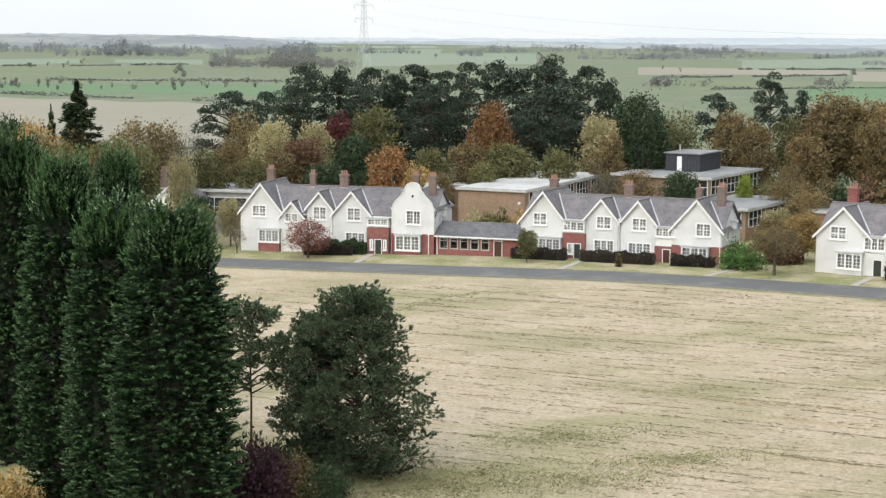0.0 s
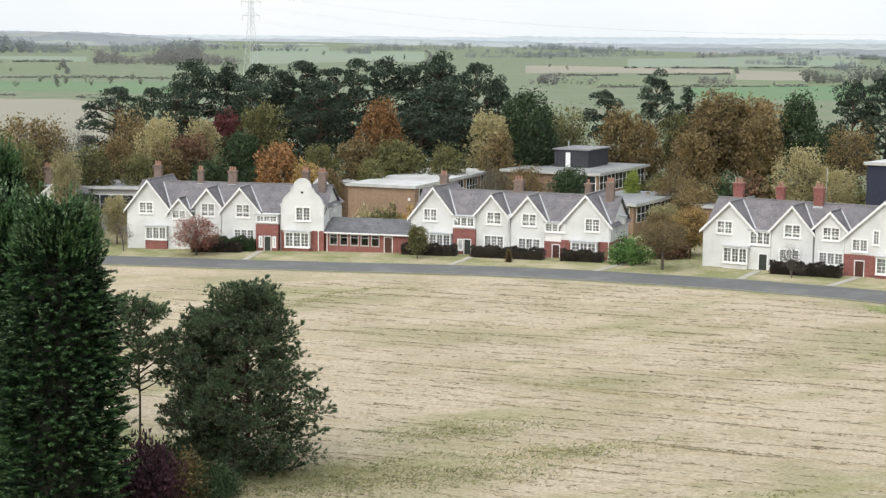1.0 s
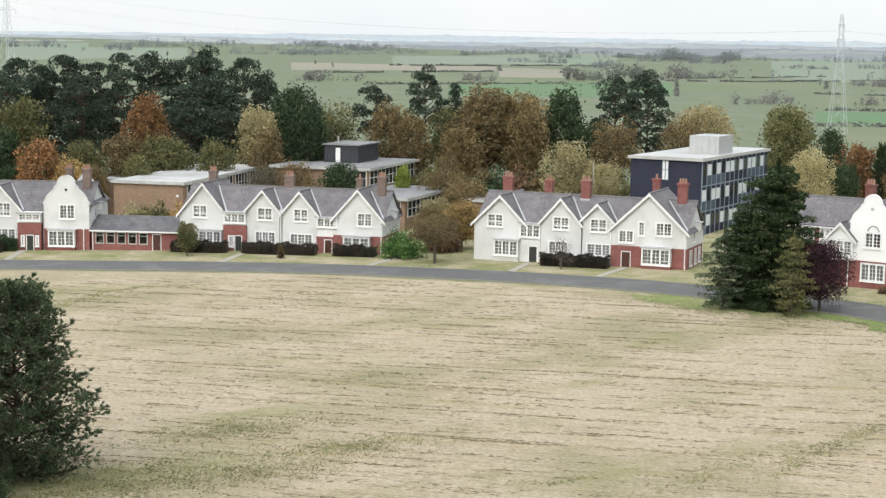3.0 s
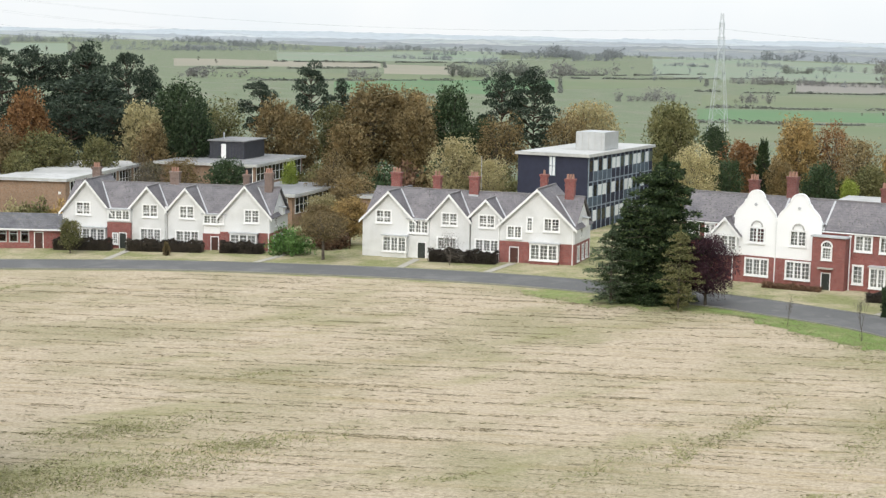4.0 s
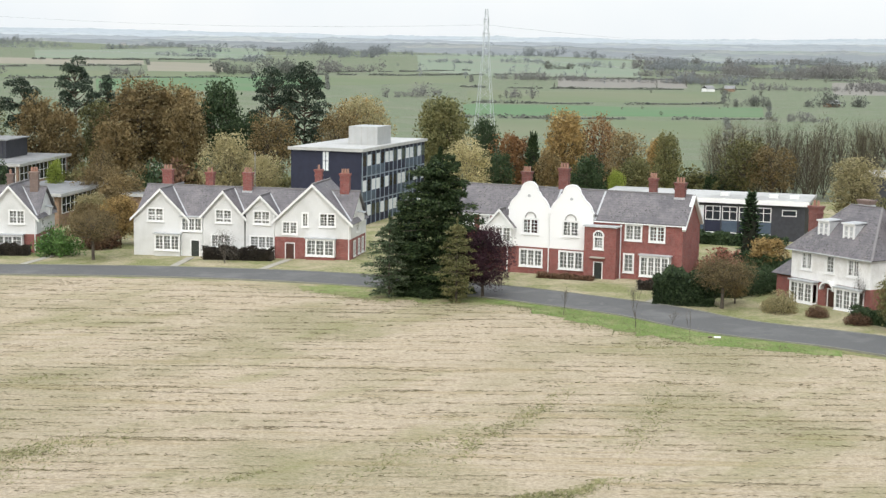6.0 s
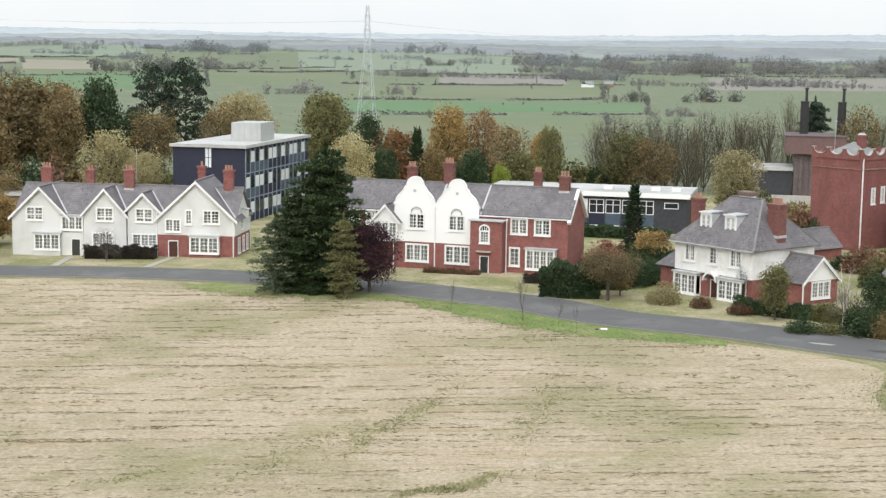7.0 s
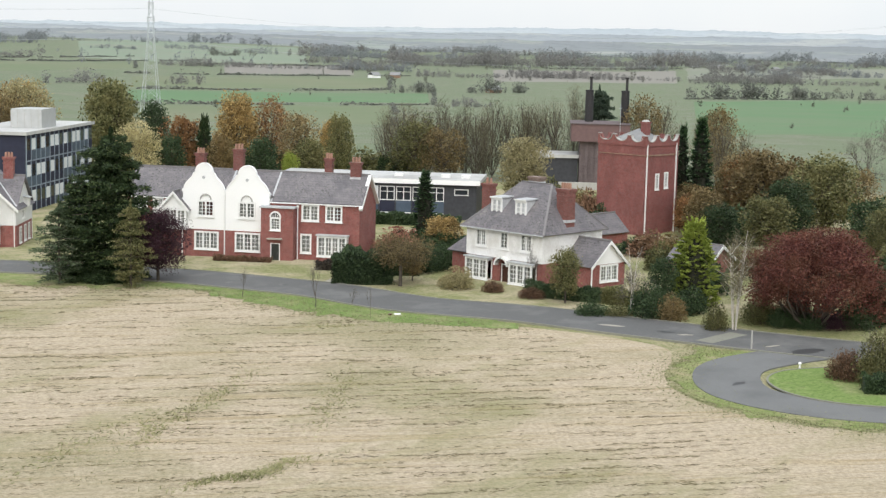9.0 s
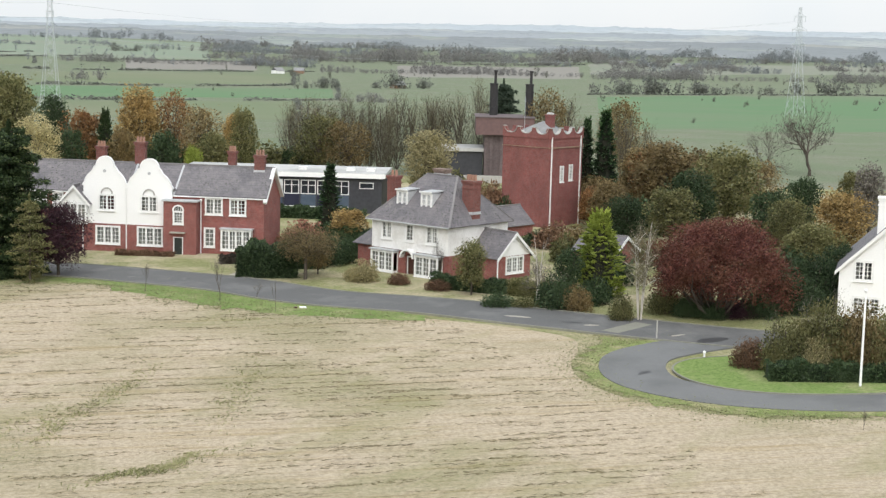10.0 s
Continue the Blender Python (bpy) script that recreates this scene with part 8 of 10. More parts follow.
plant("broad", 48.7, 236.5, 11.6, 5.0, F["olive"], "tree with fading olive-green leaves", "tree", "bark", "tree")
plant("broad_fine", 38.7, 224.2, 7.0, 3.1, F["lime"], "small rounded golden-green conifer", "tree", "dead_wood", "tree")
plant("broad", 35.8, 230.8, 8.5, 5.8, F["dark_green"], "dense dark evergreen tree", "tree", "bark", "tree")
plant("broad", 42.4, 227.5, 8.4, 6.6, F["olive"], "tree with fading olive-green leaves", "tree", "bark", "tree")
plant("broad", 31.0, 237.6, 8.8, 5.1, F["brown"], "tree with brown autumn leaves", "tree", "bark", "tree")
plant("broad", 23.0, 232.5, 9.1, 5.0, F["dark_green"], "dense dark evergreen tree", "tree", "bark", "tree")
plant("bare_tall", 60.3, 245.0, 12.5, 8.9, F["bare_brown"], "leafless tree with olive-brown twigs", "tree", "bark", "tree")
plant("bare_tall", 65.7, 247.7, 11.9, 8.2, F["bare_brown"], "leafless tree with olive-brown twigs", "tree", "bark", "tree")
plant("bare_tall", 69.0, 244.7, 11.4, 7.2, F["bare_brown"], "leafless tree with olive-brown twigs", "tree", "bark", "tree")
plant("bare_tall", 76.1, 246.6, 13.2, 6.4, F["bare_brown"], "leafless tree with olive-brown twigs", "tree", "bark", "tree")
plant("bare_tall", 71.8, 241.7, 11.3, 6.2, F["bare_brown"], "leafless tree with olive-brown twigs", "tree", "bark", "tree")
plant("bare_tall", 85.3, 249.8, 12.5, 6.5, F["bare_brown"], "leafless tree with olive-brown twigs", "tree", "bark", "tree")
plant("thin", 61.5, 240.6, 10.6, 9.7, F["olive"], "tree with fading olive-green leaves", "tree", "bark", "tree")
plant("thin", 65.1, 237.5, 9.4, 8.7, F["brown"], "tree with brown autumn leaves", "tree", "bark", "tree")
plant("small_cypress", 50.6, 218.6, 6.2, 2.2, F["cedar"], "dark green conifer with drooping boughs", "tree", "dead_wood", "tree")
plant("weeping", 67.2, 205.3, 10.0, 8.8, F["yellow"], "tree with drooping yellowing leaves", "tree", "bark", "tree")
plant("bare_tall", 82.0, 247.5, 12.6, 7.5, F["bare_brown"], "leafless tree with olive-brown twigs", "tree", "bark", "tree")
plant("bare_tall", 105.5, 246.0, 12.4, 8.0, F["bare_brown"], "leafless tree with olive-brown twigs", "tree", "bark", "tree")
plant("bare_tall", 110.5, 241.0, 10.6, 7.0, F["brown"], "half-bare tree with brown leaves", "tree", "bark", "tree")
plant("fir", 96.5, 252.2, 14.6, 7.6, F["belt_pine"], "dark green conifer with drooping boughs", "tree", "bark", "tree")
plant("bare_tall", 90.7, 247.8, 15.3, 5.6, F["bare_brown"], "leafless tree with olive-brown twigs", "tree", "bark", "tree")
plant("thin", 96.0, 232.7, 14.1, 8.0, F["brown"], "tree with brown autumn leaves", "tree", "bark", "tree")
plant("thin", 102.3, 218.8, 13.4, 7.7, F["brown"], "tree with brown autumn leaves", "tree", "bark", "tree")
plant("broad", 80.4, 180.5, 6.0, 5.6, F["brown"], "tree with brown autumn leaves", "tree", "bark", "tree")
plant("bare_tall", 58.5, 247.6, 12.0, 5.4, F["bare_brown"], "leafless tree with olive-brown twigs", "tree", "bark", "tree")
plant("bare_tall", 63.6, 250.4, 12.4, 5.0, F["bare_brown"], "leafless tree with olive-brown twigs", "tree", "bark", "tree")
plant("bare_tall", 68.9, 251.0, 13.1, 5.5, F["bare_brown"], "leafless tree with olive-brown twigs", "tree", "bark", "tree")
plant("bare_tall", 71.2, 246.1, 12.7, 5.4, F["bare_brown"], "leafless tree with olive-brown twigs", "tree", "bark", "tree")
plant("bare_tall", 73.6, 243.2, 12.0, 5.0, F["bare_brown"], "leafless tree with olive-brown twigs", "tree", "bark", "tree")
plant("bare_tall", 78.3, 245.9, 12.3, 5.5, F["bare_brown"], "leafless tree with olive-brown twigs", "tree", "bark", "tree")
plant("bare_tall", 82.3, 246.7, 12.4, 5.5, F["bare_brown"], "leafless tree with olive-brown twigs", "tree", "bark", "tree")
plant("bare_tall", 86.9, 247.1, 13.1, 6.5, F["bare_brown"], "leafless tree with olive-brown twigs", "tree", "bark", "tree")
plant("undergrowth", 68.4, 190.0, 4.2, 5.0, F["brown"], "mixed shrubs at the foot of the tower", "shrub", "bark", "shrub")
plant("undergrowth", 67.5, 181.8, 5.4, 4.8, F["russet"], "mixed shrubs at the foot of the tower", "shrub", "bark", "shrub")
plant("undergrowth", 72.5, 199.1, 3.6, 4.5, F["brown"], "mixed shrubs at the foot of the tower", "shrub", "bark", "shrub")
plant("undergrowth", 69.5, 196.0, 4.3, 4.4, F["olive"], "mixed shrubs at the foot of the tower", "shrub", "bark", "shrub")
plant("undergrowth", 69.8, 202.3, 4.8, 5.3, F["olive"], "mixed shrubs at the foot of the tower", "shrub", "bark", "shrub")
plant("undergrowth", 65.6, 173.9, 4.4, 3.9, F["dark_green"], "mixed shrubs at the foot of the tower", "shrub", "bark", "shrub")
plant("undergrowth", -71.4, 199.7, 5.8, 4.7, F["yellow"], "yellow-green shrubs along the brick block", "shrub", "bark", "shrub")
plant("undergrowth", -69.0, 202.6, 5.7, 5.3, F["olive"], "yellow-green shrubs along the brick block", "shrub", "bark", "shrub")
plant("undergrowth", -66.1, 202.6, 5.4, 4.6, F["gold"], "yellow-green shrubs along the brick block", "shrub", "bark", "shrub")
plant("undergrowth", -69.6, 199.3, 5.4, 3.8, F["olive"], "yellow-green shrubs along the brick block", "shrub", "bark", "shrub")
plant("undergrowth", 65.7, 159.6, 3.1, 5.2, F["russet"], "mixed shrubs at the foot of the tower", "shrub", "bark", "shrub")
plant("undergrowth", 65.8, 154.1, 3.5, 4.7, F["brown"], "mixed shrubs at the foot of the tower", "shrub", "bark", "shrub")
plant("undergrowth", 64.7, 162.2, 1.9, 3.7, F["dark_green"], "mixed shrubs at the foot of the tower", "shrub", "bark", "shrub")
plant("undergrowth", 62.8, 150.0, 3.1, 4.0, F["olive"], "mixed shrubs at the foot of the tower", "shrub", "bark", "shrub")
plant("slim_cypress", 44.8, 174.9, 8.6, 3.1, F["leyland"], "small dark green cypress in front of a low block", "tree", "dead_wood", "tree")
plant("slim_cypress", 79.6, 182.2, 13.0, 2.7, F["leyland"], "narrow dark green cypress", "tree", "dead_wood", "tree")
plant("slim_cypress", 79.9, 177.6, 14.3, 4.0, F["leyland"], "narrow dark green cypress", "tree", "dead_wood", "tree")
# trees and shrubs round the last houses
plant("bare_tall", 95.4, 203.4, 12.0, 6.3, F["bare_brown"], "leafless tree with olive-brown twigs", "tree", "bark", "tree")
plant("bare_tall", 95.5, 196.7, 11.1, 4.6, F["bare_brown"], "leafless tree with olive-brown twigs", "tree", "bark", "tree")
plant("broad_fine", 86.4, 174.3, 10.5, 9.6, F["brown"], "tree with brown autumn leaves", "tree", "bark", "tree")
plant("broad_fine", 89.9, 165.6, 10.2, 8.6, F["olive"], "tree with fading olive-green leaves", "tree", "bark", "tree")
plant("broad_fine", 81.5, 158.8, 8.3, 6.9, F["dark_green"], "dense dark evergreen tree", "tree", "bark", "tree")
plant("broad", 76.9, 154.5, 7.0, 6.7, F["olive"], "tree with fading olive-green leaves", "tree", "bark", "tree")
plant("broad", 87.1, 183.0, 8.8, 5.7, F["brown"], "tree with brown autumn leaves", "tree", "bark", "tree")
plant("bare", 139.1, 224.6, 14.5, 18.0, F["grey_wood"], "leafless tree with grey-brown twigs", "tree", "bark", "tree")
plant("bare", 127.3, 217.8, 10.5, 10.0, F["grey_wood"], "leafless tree with grey-brown twigs", "tree", "bark", "tree")
plant("broad_fine", 93.1, 154.3, 7.9, 4.8, F["dark_green"], "dense dark evergreen tree", "tree", "bark", "tree")
plant("broad", 89.7, 142.1, 7.4, 7.1, F["gold"], "tree with golden autumn leaves", "tree", "bark", "tree")
plant("thin", 100.1, 152.0, 9.4, 5.8, F["grey_wood"], "leafless tree with grey-brown twigs", "tree", "bark", "tree")
plant("broad_fine", 79.9, 131.9, 5.8, 6.5, F["olive"], "tree with fading olive-green leaves", "tree", "bark", "tree")
plant("broad_fine", 82.3, 139.8, 7.2, 5.1, F["olive"], "tree with fading olive-green leaves", "tree", "bark", "tree")
plant("broad", 85.1, 147.5, 7.4, 6.0, F["dark_green"], "dense dark evergreen tree", "tree", "bark", "tree")
plant("broad", 104.6, 161.0, 7.6, 6.1, F["olive"], "tree with fading olive-green leaves", "tree", "bark", "tree")
plant("broad", 78.5, 176.1, 6.1, 4.8, F["brown"], "tree with brown autumn leaves", "tree", "bark", "tree")
plant("broad", 75.4, 120.4, 5.5, 4.0, F["dark_green"], "dense dark evergreen tree", "tree", "bark", "tree")
plant("thin", 97.4, 171.6, 8.2, 7.7, F["brown"], "tree with brown autumn leaves", "tree", "bark", "tree")
plant("broad", 76.1, 168.4, 6.4, 5.8, F["brown"], "tree with brown autumn leaves", "tree", "bark", "tree")
plant("broad", 73.3, 158.6, 5.7, 4.9, F["dark_green"], "dense dark evergreen tree", "tree", "bark", "tree")
plant("broad", 76.3, 172.7, 5.2, 4.7, F["orange"], "tree in full orange autumn leaf", "tree", "bark", "tree")
plant("broad_fine", 91.4, 176.2, 9.1, 9.1, F["brown"], "tree with brown autumn leaves", "tree", "bark", "tree")
plant("broad_fine", 88.0, 180.3, 9.2, 7.8, F["orange"], "tree in full orange autumn leaf", "tree", "bark", "tree")
plant("undergrowth", 60.5, 135.9, 4.2, 5.5, F["dark_green"], "mixed undergrowth between the garden trees", "shrub", "bark", "shrub")
plant("undergrowth", 79.5, 166.6, 4.6, 7.0, F["dark_green"], "mixed undergrowth between the garden trees", "shrub", "bark", "shrub")
plant("undergrowth", 86.5, 187.0, 4.6, 8.0, F["brown"], "mixed undergrowth between the garden trees", "shrub", "bark", "shrub")
plant("undergrowth", 73.3, 155.2, 1.2, 6.3, F["brown"], "mixed undergrowth between the garden trees", "shrub", "bark", "shrub")
plant("undergrowth", 71.6, 148.2, 2.1, 6.1, F["olive"], "mixed undergrowth between the garden trees", "shrub", "bark", "shrub")
plant("undergrowth", 70.9, 140.7, 3.1, 5.8, F["dark_green"], "mixed undergrowth between the garden trees", "shrub", "bark", "shrub")
plant("undergrowth", 68.9, 133.8, 4.0, 5.5, F["russet"], "mixed undergrowth between the garden trees", "shrub", "bark", "shrub")
plant("undergrowth", 81.6, 153.1, 0.9, 6.4, F["dark_green"], "mixed undergrowth between the garden trees", "shrub", "bark", "shrub")
plant("undergrowth", 80.7, 145.5, 1.9, 6.2, F["brown"], "mixed undergrowth between the garden trees", "shrub", "bark", "shrub")
plant("undergrowth", 78.5, 138.6, 2.8, 5.9, F["olive"], "mixed undergrowth between the garden trees", "shrub", "bark", "shrub")
plant("undergrowth", 77.1, 131.2, 3.8, 5.6, F["dark_green"], "mixed undergrowth between the garden trees", "shrub", "bark", "shrub")
plant("undergrowth", 90.9, 149.7, 0.7, 6.5, F["russet"], "mixed undergrowth between the garden trees", "shrub", "bark", "shrub")
plant("undergrowth", 88.4, 143.0, 1.7, 6.2, F["dark_green"], "mixed undergrowth between the garden trees", "shrub", "bark", "shrub")
plant("undergrowth", 86.9, 135.6, 2.7, 6.0, F["brown"], "mixed undergrowth between the garden trees", "shrub", "bark", "shrub")
plant("undergrowth", 84.1, 129.0, 3.6, 5.7, F["olive"], "mixed undergrowth between the garden trees", "shrub", "bark", "shrub")
plant("undergrowth", 99.8, 146.0, 0.6, 6.6, F["dark_green"], "mixed undergrowth between the garden trees", "shrub", "bark", "shrub")
plant("broad", -107.5, 189.0, 6.4, 5.0, F["olive"], "tree with fading olive-green leaves", "tree", "bark", "tree")
plant("broad", -105.0, 193.0, 7.0, 4.6, F["yellow"], "tree with drooping yellowing leaves", "tree", "bark", "tree")
plant("broad", -110.5, 194.0, 7.2, 5.0, F["dark_green"], "tree with fading olive-green leaves", "tree", "bark", "tree")
plant("low_broad", 62.4, 118.6, 8.3, 13.2, F["copper"], "broad tree with deep copper-red leaves", "tree", "bark", "tree")
plant("small_cypress", 56.8, 129.8, 7.7, 4.9, F["lime"], "golden-green cypress beside the road", "tree", "dead_wood", "tree")
plant("broad", 53.4, 128.7, 4.9, 3.0, F["dark_green"], "dense dark evergreen tree", "tree", "bark", "tree")
plant("broad", 46.5, 134.2, 5.0, 3.5, F["olive"], "small round tree with olive leaves beside the road", "tree", "bark", "tree")
plant("bare", 50.2, 126.8, 5.1, 4.3, F["grey_wood"], "leafless tree with grey-brown twigs", "tree", "bark", "tree")
plant("birch", 55.2, 118.5, 8.6, 3.8, F["bare_brown"], "pale slender birch with bare twigs", "birch_tree", "birch_bark", "tree")
plant("shrub", 53.8, 119.0, 2.6, 2.1, F["olive"], "small bushy conifer on the verge", "shrub", "bark", "shrub")
plant("birch_pair", 49.9, 127.2, 6.6, 2.9, F["grey_wood"], "slender pale leaning birch without leaves", "birch_tree", "birch_bark", "tree")
plant("shrub", 46.5, 127.9, 1.5, 2.9, F["dark_green"], "dense dark evergreen shrub", "shrub", "bark", "shrub")
plant("shrub", 48.7, 127.0, 1.2, 2.8, F["olive"], "shrub with fading olive-green leaves", "shrub", "bark", "shrub")
plant("shrub", 51.0, 125.7, 3.3, 3.8, F["dark_green"], "dense dark evergreen shrub", "shrub", "bark", "shrub")
plant("shrub", 55.0, 126.8, 2.7, 3.4, F["dark_green"], "dense dark evergreen shrub", "shrub", "bark", "shrub")
plant("shrub", 39.5, 143.9, 2.4, 3.1, F["yellow"], "shrub with drooping yellowing leaves", "shrub", "bark", "shrub")
plant("shrub", 42.1, 141.5, 1.3, 2.1, F["russet"], "shrub with dark russet leaves", "shrub", "bark", "shrub")
plant("shrub", 44.5, 137.5, 1.3, 2.5, F["russet"], "shrub with dark russet leaves", "shrub", "bark", "shrub")
plant("shrub", 52.2, 124.2, 2.5, 2.8, F["brown"], "shrub with brown autumn leaves", "shrub", "bark", "shrub")
# shrubs added to stand in for the dark ground under the copper-red tree
plant("fine_shrub", 58.8, 121.1, 2.8, 3.3, F["olive"], "low shrub in the shade of the copper-red tree", "shrub", "bark", "shrub")
plant("fine_shrub", 59.9, 119.2, 2.0, 2.8, F["dark_green"], "low shrub in the shade of the copper-red tree", "shrub", "bark", "shrub")
plant("fine_shrub", 63.6, 117.8, 1.8, 3.8, F["purple"], "low shrub in the shade of the copper-red tree", "shrub", "bark", "shrub")
plant("fine_shrub", 61.7, 118.1, 1.7, 3.3, F["dark_green"], "low shrub in the shade of the copper-red tree", "shrub", "bark", "shrub")
plant("fine_shrub", 65.8, 117.4, 2.5, 4.3, F["dark_green"], "low shrub in the shade of the copper-red tree", "shrub", "bark", "shrub")
plant("fine_shrub", 61.6, 120.3, 2.7, 3.3, F["russet"], "low shrub in the shade of the copper-red tree", "shrub", "bark", "shrub")
plant("fine_shrub", 70.1, 119.9, 4.5, 5.9, F["dark_green"], "dense dark evergreen shrubs between the garden trees", "shrub", "bark", "shrub")
plant("fine_shrub", 72.6, 120.0, 5.6, 5.4, F["dark_green"], "dense dark evergreen shrubs between the garden trees", "shrub", "bark", "shrub")
plant("fine_shrub", 68.3, 119.3, 4.0, 4.3, F["dark_green"], "dense dark evergreen shrubs between the garden trees", "shrub", "bark", "shrub")
plant("fine_shrub", 70.1, 117.7, 3.6, 4.6, F["dark_green"], "dense dark evergreen shrubs between the garden trees", "shrub", "bark", "shrub")
# shrubs on the grass island
plant("fine_shrub", 54.5, 99.8, 2.7, 2.9, F["russet"], "low bush with dark russet leaves on the grass island", "shrub", "bark", "shrub")
plant("fine_shrub", 56.5, 97.6, 4.6, 4.6, F["olive"], "low bush with fading olive-green leaves on the grass island", "shrub", "bark", "shrub")
plant("fine_shrub", 58.4, 96.6, 6.0, 5.2, F["olive"], "low bush with fading olive-green leaves on the grass island", "shrub", "bark", "shrub")
plant("fine_shrub", 60.4, 95.6, 5.9, 5.0, F["brown"], "low bush with brown autumn leaves on the grass island", "shrub", "bark", "shrub")
plant("fine_shrub", 62.4, 94.6, 5.6, 4.8, F["olive"], "low bush with fading olive-green leaves on the grass island", "shrub", "bark", "shrub")
plant("fine_shrub", 57.0, 95.6, 3.5, 2.4, F["yellow"], "low bush with drooping yellowing leaves on the grass island", "shrub", "bark", "shrub")
plant("fine_shrub", 56.0, 98.2, 2.8, 3.1, F["olive"], "low bush with fading olive-green leaves on the grass island", "shrub", "bark", "shrub")
plant("fine_shrub", 59.9, 95.9, 3.4, 3.5, F["olive"], "low bush with fading olive-green leaves on the grass island", "shrub", "bark", "shrub")
plant("bare", 60.9, 98.0, 7.0, 5.2, F["grey_wood"], "tangle of bare grey-brown twigs on the grass island", "tree", "bark", "tree")
plant("bare", 58.2, 98.6, 6.2, 5.0, F["grey_wood"], "tangle of bare grey-brown twigs on the grass island", "tree", "bark", "tree")
plant("bare", 55.7, 99.1, 4.6, 3.4, F["grey_wood"], "tangle of bare grey-brown twigs on the grass island", "tree", "bark", "tree")
# bare climbers against the walls
plant("bare", 48.8, 143.6, 4.8, 4.4, F["grey_wood"], "bare climbing plant spread over a white wall", "climber", "bark", "climber", turn=30, deep=0.4)
plant("bare", 46.6, 143.0, 5.0, 2.6, F["grey_wood"], "bare climbing plant at the corner of a white wall", "climber", "bark", "climber", turn=-60, deep=0.35)
# garden trees in front of the houses
plant("bare", -100.4, 186.2, 5.3, 5.1, F["grey_wood"], "small leafless tree on the verge", "tree", "bark", "tree")
plant("thin", -89.1, 184.5, 5.2, 6.9, F["red_brown"], "small spreading tree with red-brown leaves", "tree", "bark", "tree")
plant("broad", -60.4, 188.1, 4.4, 3.4, F["olive"], "small round tree with olive leaves on the verge", "tree", "bark", "tree")
plant("umbrella", -29.0, 184.7, 5.6, 7.4, F["twig_brown"], "dense small tree with brown twigs on the verge", "tree", "bark", "tree")
plant("broad_fine", -31.4, 197.6, 5.6, 5.4, F["brown"], "thicket with orange-brown leaves between two houses", "shrub", "bark", "shrub")
plant("broad_fine", -27.6, 198.4, 6.2, 5.6, F["gold"], "thicket with dull gold leaves between two houses", "shrub", "bark", "shrub")
plant("undergrowth", -29.6, 195.2, 3.4, 5.2, F["russet"], "low russet growth between two houses", "shrub", "bark", "shrub")
plant("shrub", -33.7, 189.1, 4.0, 5.4, F["laurel"], "large glossy evergreen shrub at the house corner", "shrub", "bark", "shrub")
plant("small_cypress", -48.3, 187.1, 1.7, 1.1, F["brown"], "small clipped cone shrub", "tree", "dead_wood", "tree")
plant("bare", -13.8, 181.1, 4.6, 4.4, F["grey_wood"], "small leafless tree on the verge", "tree", "bark", "tree")
plant("umbrella", 34.6, 146.7, 4.8, 6.6, F["twig_brown"], "small spreading tree with brown leaves", "tree", "bark", "tree")
plant("shrub", 39.6, 166.3, 3.4, 5.4, F["pink"], "low shrub with pink autumn leaves", "shrub", "bark", "shrub")
plant("broad", 44.3, 165.8, 4.4, 5.1, F["gold"], "small golden-orange tree by the garden hedge", "tree", "bark", "tree")
plant("shrub", 36.8, 155.4, 3.0, 4.2, F["dark_green"], "dark evergreen shrub beside the lawn", "shrub", "bark", "shrub")
plant("fine_shrub", 38.8, 154.8, 3.4, 4.6, F["dark_green"], "dense dark evergreen shrub between two gardens", "shrub", "bark", "shrub")
plant("fine_shrub", 41.6, 156.0, 3.2, 4.4, F["dark_green"], "dense dark evergreen shrub between two gardens", "shrub", "bark", "shrub")
plant("shrub", 39.3, 145.4, 1.5, 2.9, F["yellow"], "low yellow-green shrub beside the house", "shrub", "bark", "shrub")
plant("thin", 36.5, 149.3, 3.6, 3.2, F["brown"], "small shrub with brown leaves", "tree", "bark", "tree")
# the group of conifers by the road
plant("fir", 8.6, 156.5, 14.6, 9.8, F["cedar"], "tall dark green cedar with layered boughs", "tree", "bark", "tree")
plant("fir", 5.6, 157.0, 9.4, 5.6, F["cedar"], "dark green conifer beside the tall cedar", "tree", "bark", "tree")
plant("light_fir", 3.7, 155.4, 8.2, 6.0, F["pine"], "sparse blue-grey conifer at the edge of the group", "tree", "bark", "tree")
plant("light_fir", 10.0, 151.8, 8.2, 5.0, F["olive"], "yellow-green conifer with drooping boughs", "tree", "bark", "tree")
plant("dense_broad", 12.8, 154.5, 7.2, 6.6, F["purple"], "dark purple-leaved tree beside the conifers", "tree", "bark", "tree")
plant("shrub", 7.5, 155.8, 1.6, 3.9, F["dark_green"], "dark low shrub under the conifers", "shrub", "bark", "shrub")
# young trees at the edge of the field
plant("sapling", 19.3, 144.2, 3.2, 1.5, F["grey_wood"], "young leafless tree on the grass edge", "sapling", "bark", "tree")
plant("sapling", 24.5, 137.3, 4.3, 2.0, F["grey_wood"], "young leafless tree on the grass edge", "sapling", "bark", "tree")
plant("sapling", 27.9, 131.0, 3.0, 1.0, F["grey_wood"], "young leafless tree on the grass edge", "sapling", "bark", "tree")
plant("sapling", 27.9, 137.8, 1.7, 1.8, F["grey_wood"], "young leafless tree on the grass edge", "sapling", "bark", "tree")
plant("sapling", 52.1, 82.7, 1.4, 0.9, F["grey_wood"], "young leafless tree on the grass edge", "sapling", "bark", "tree")
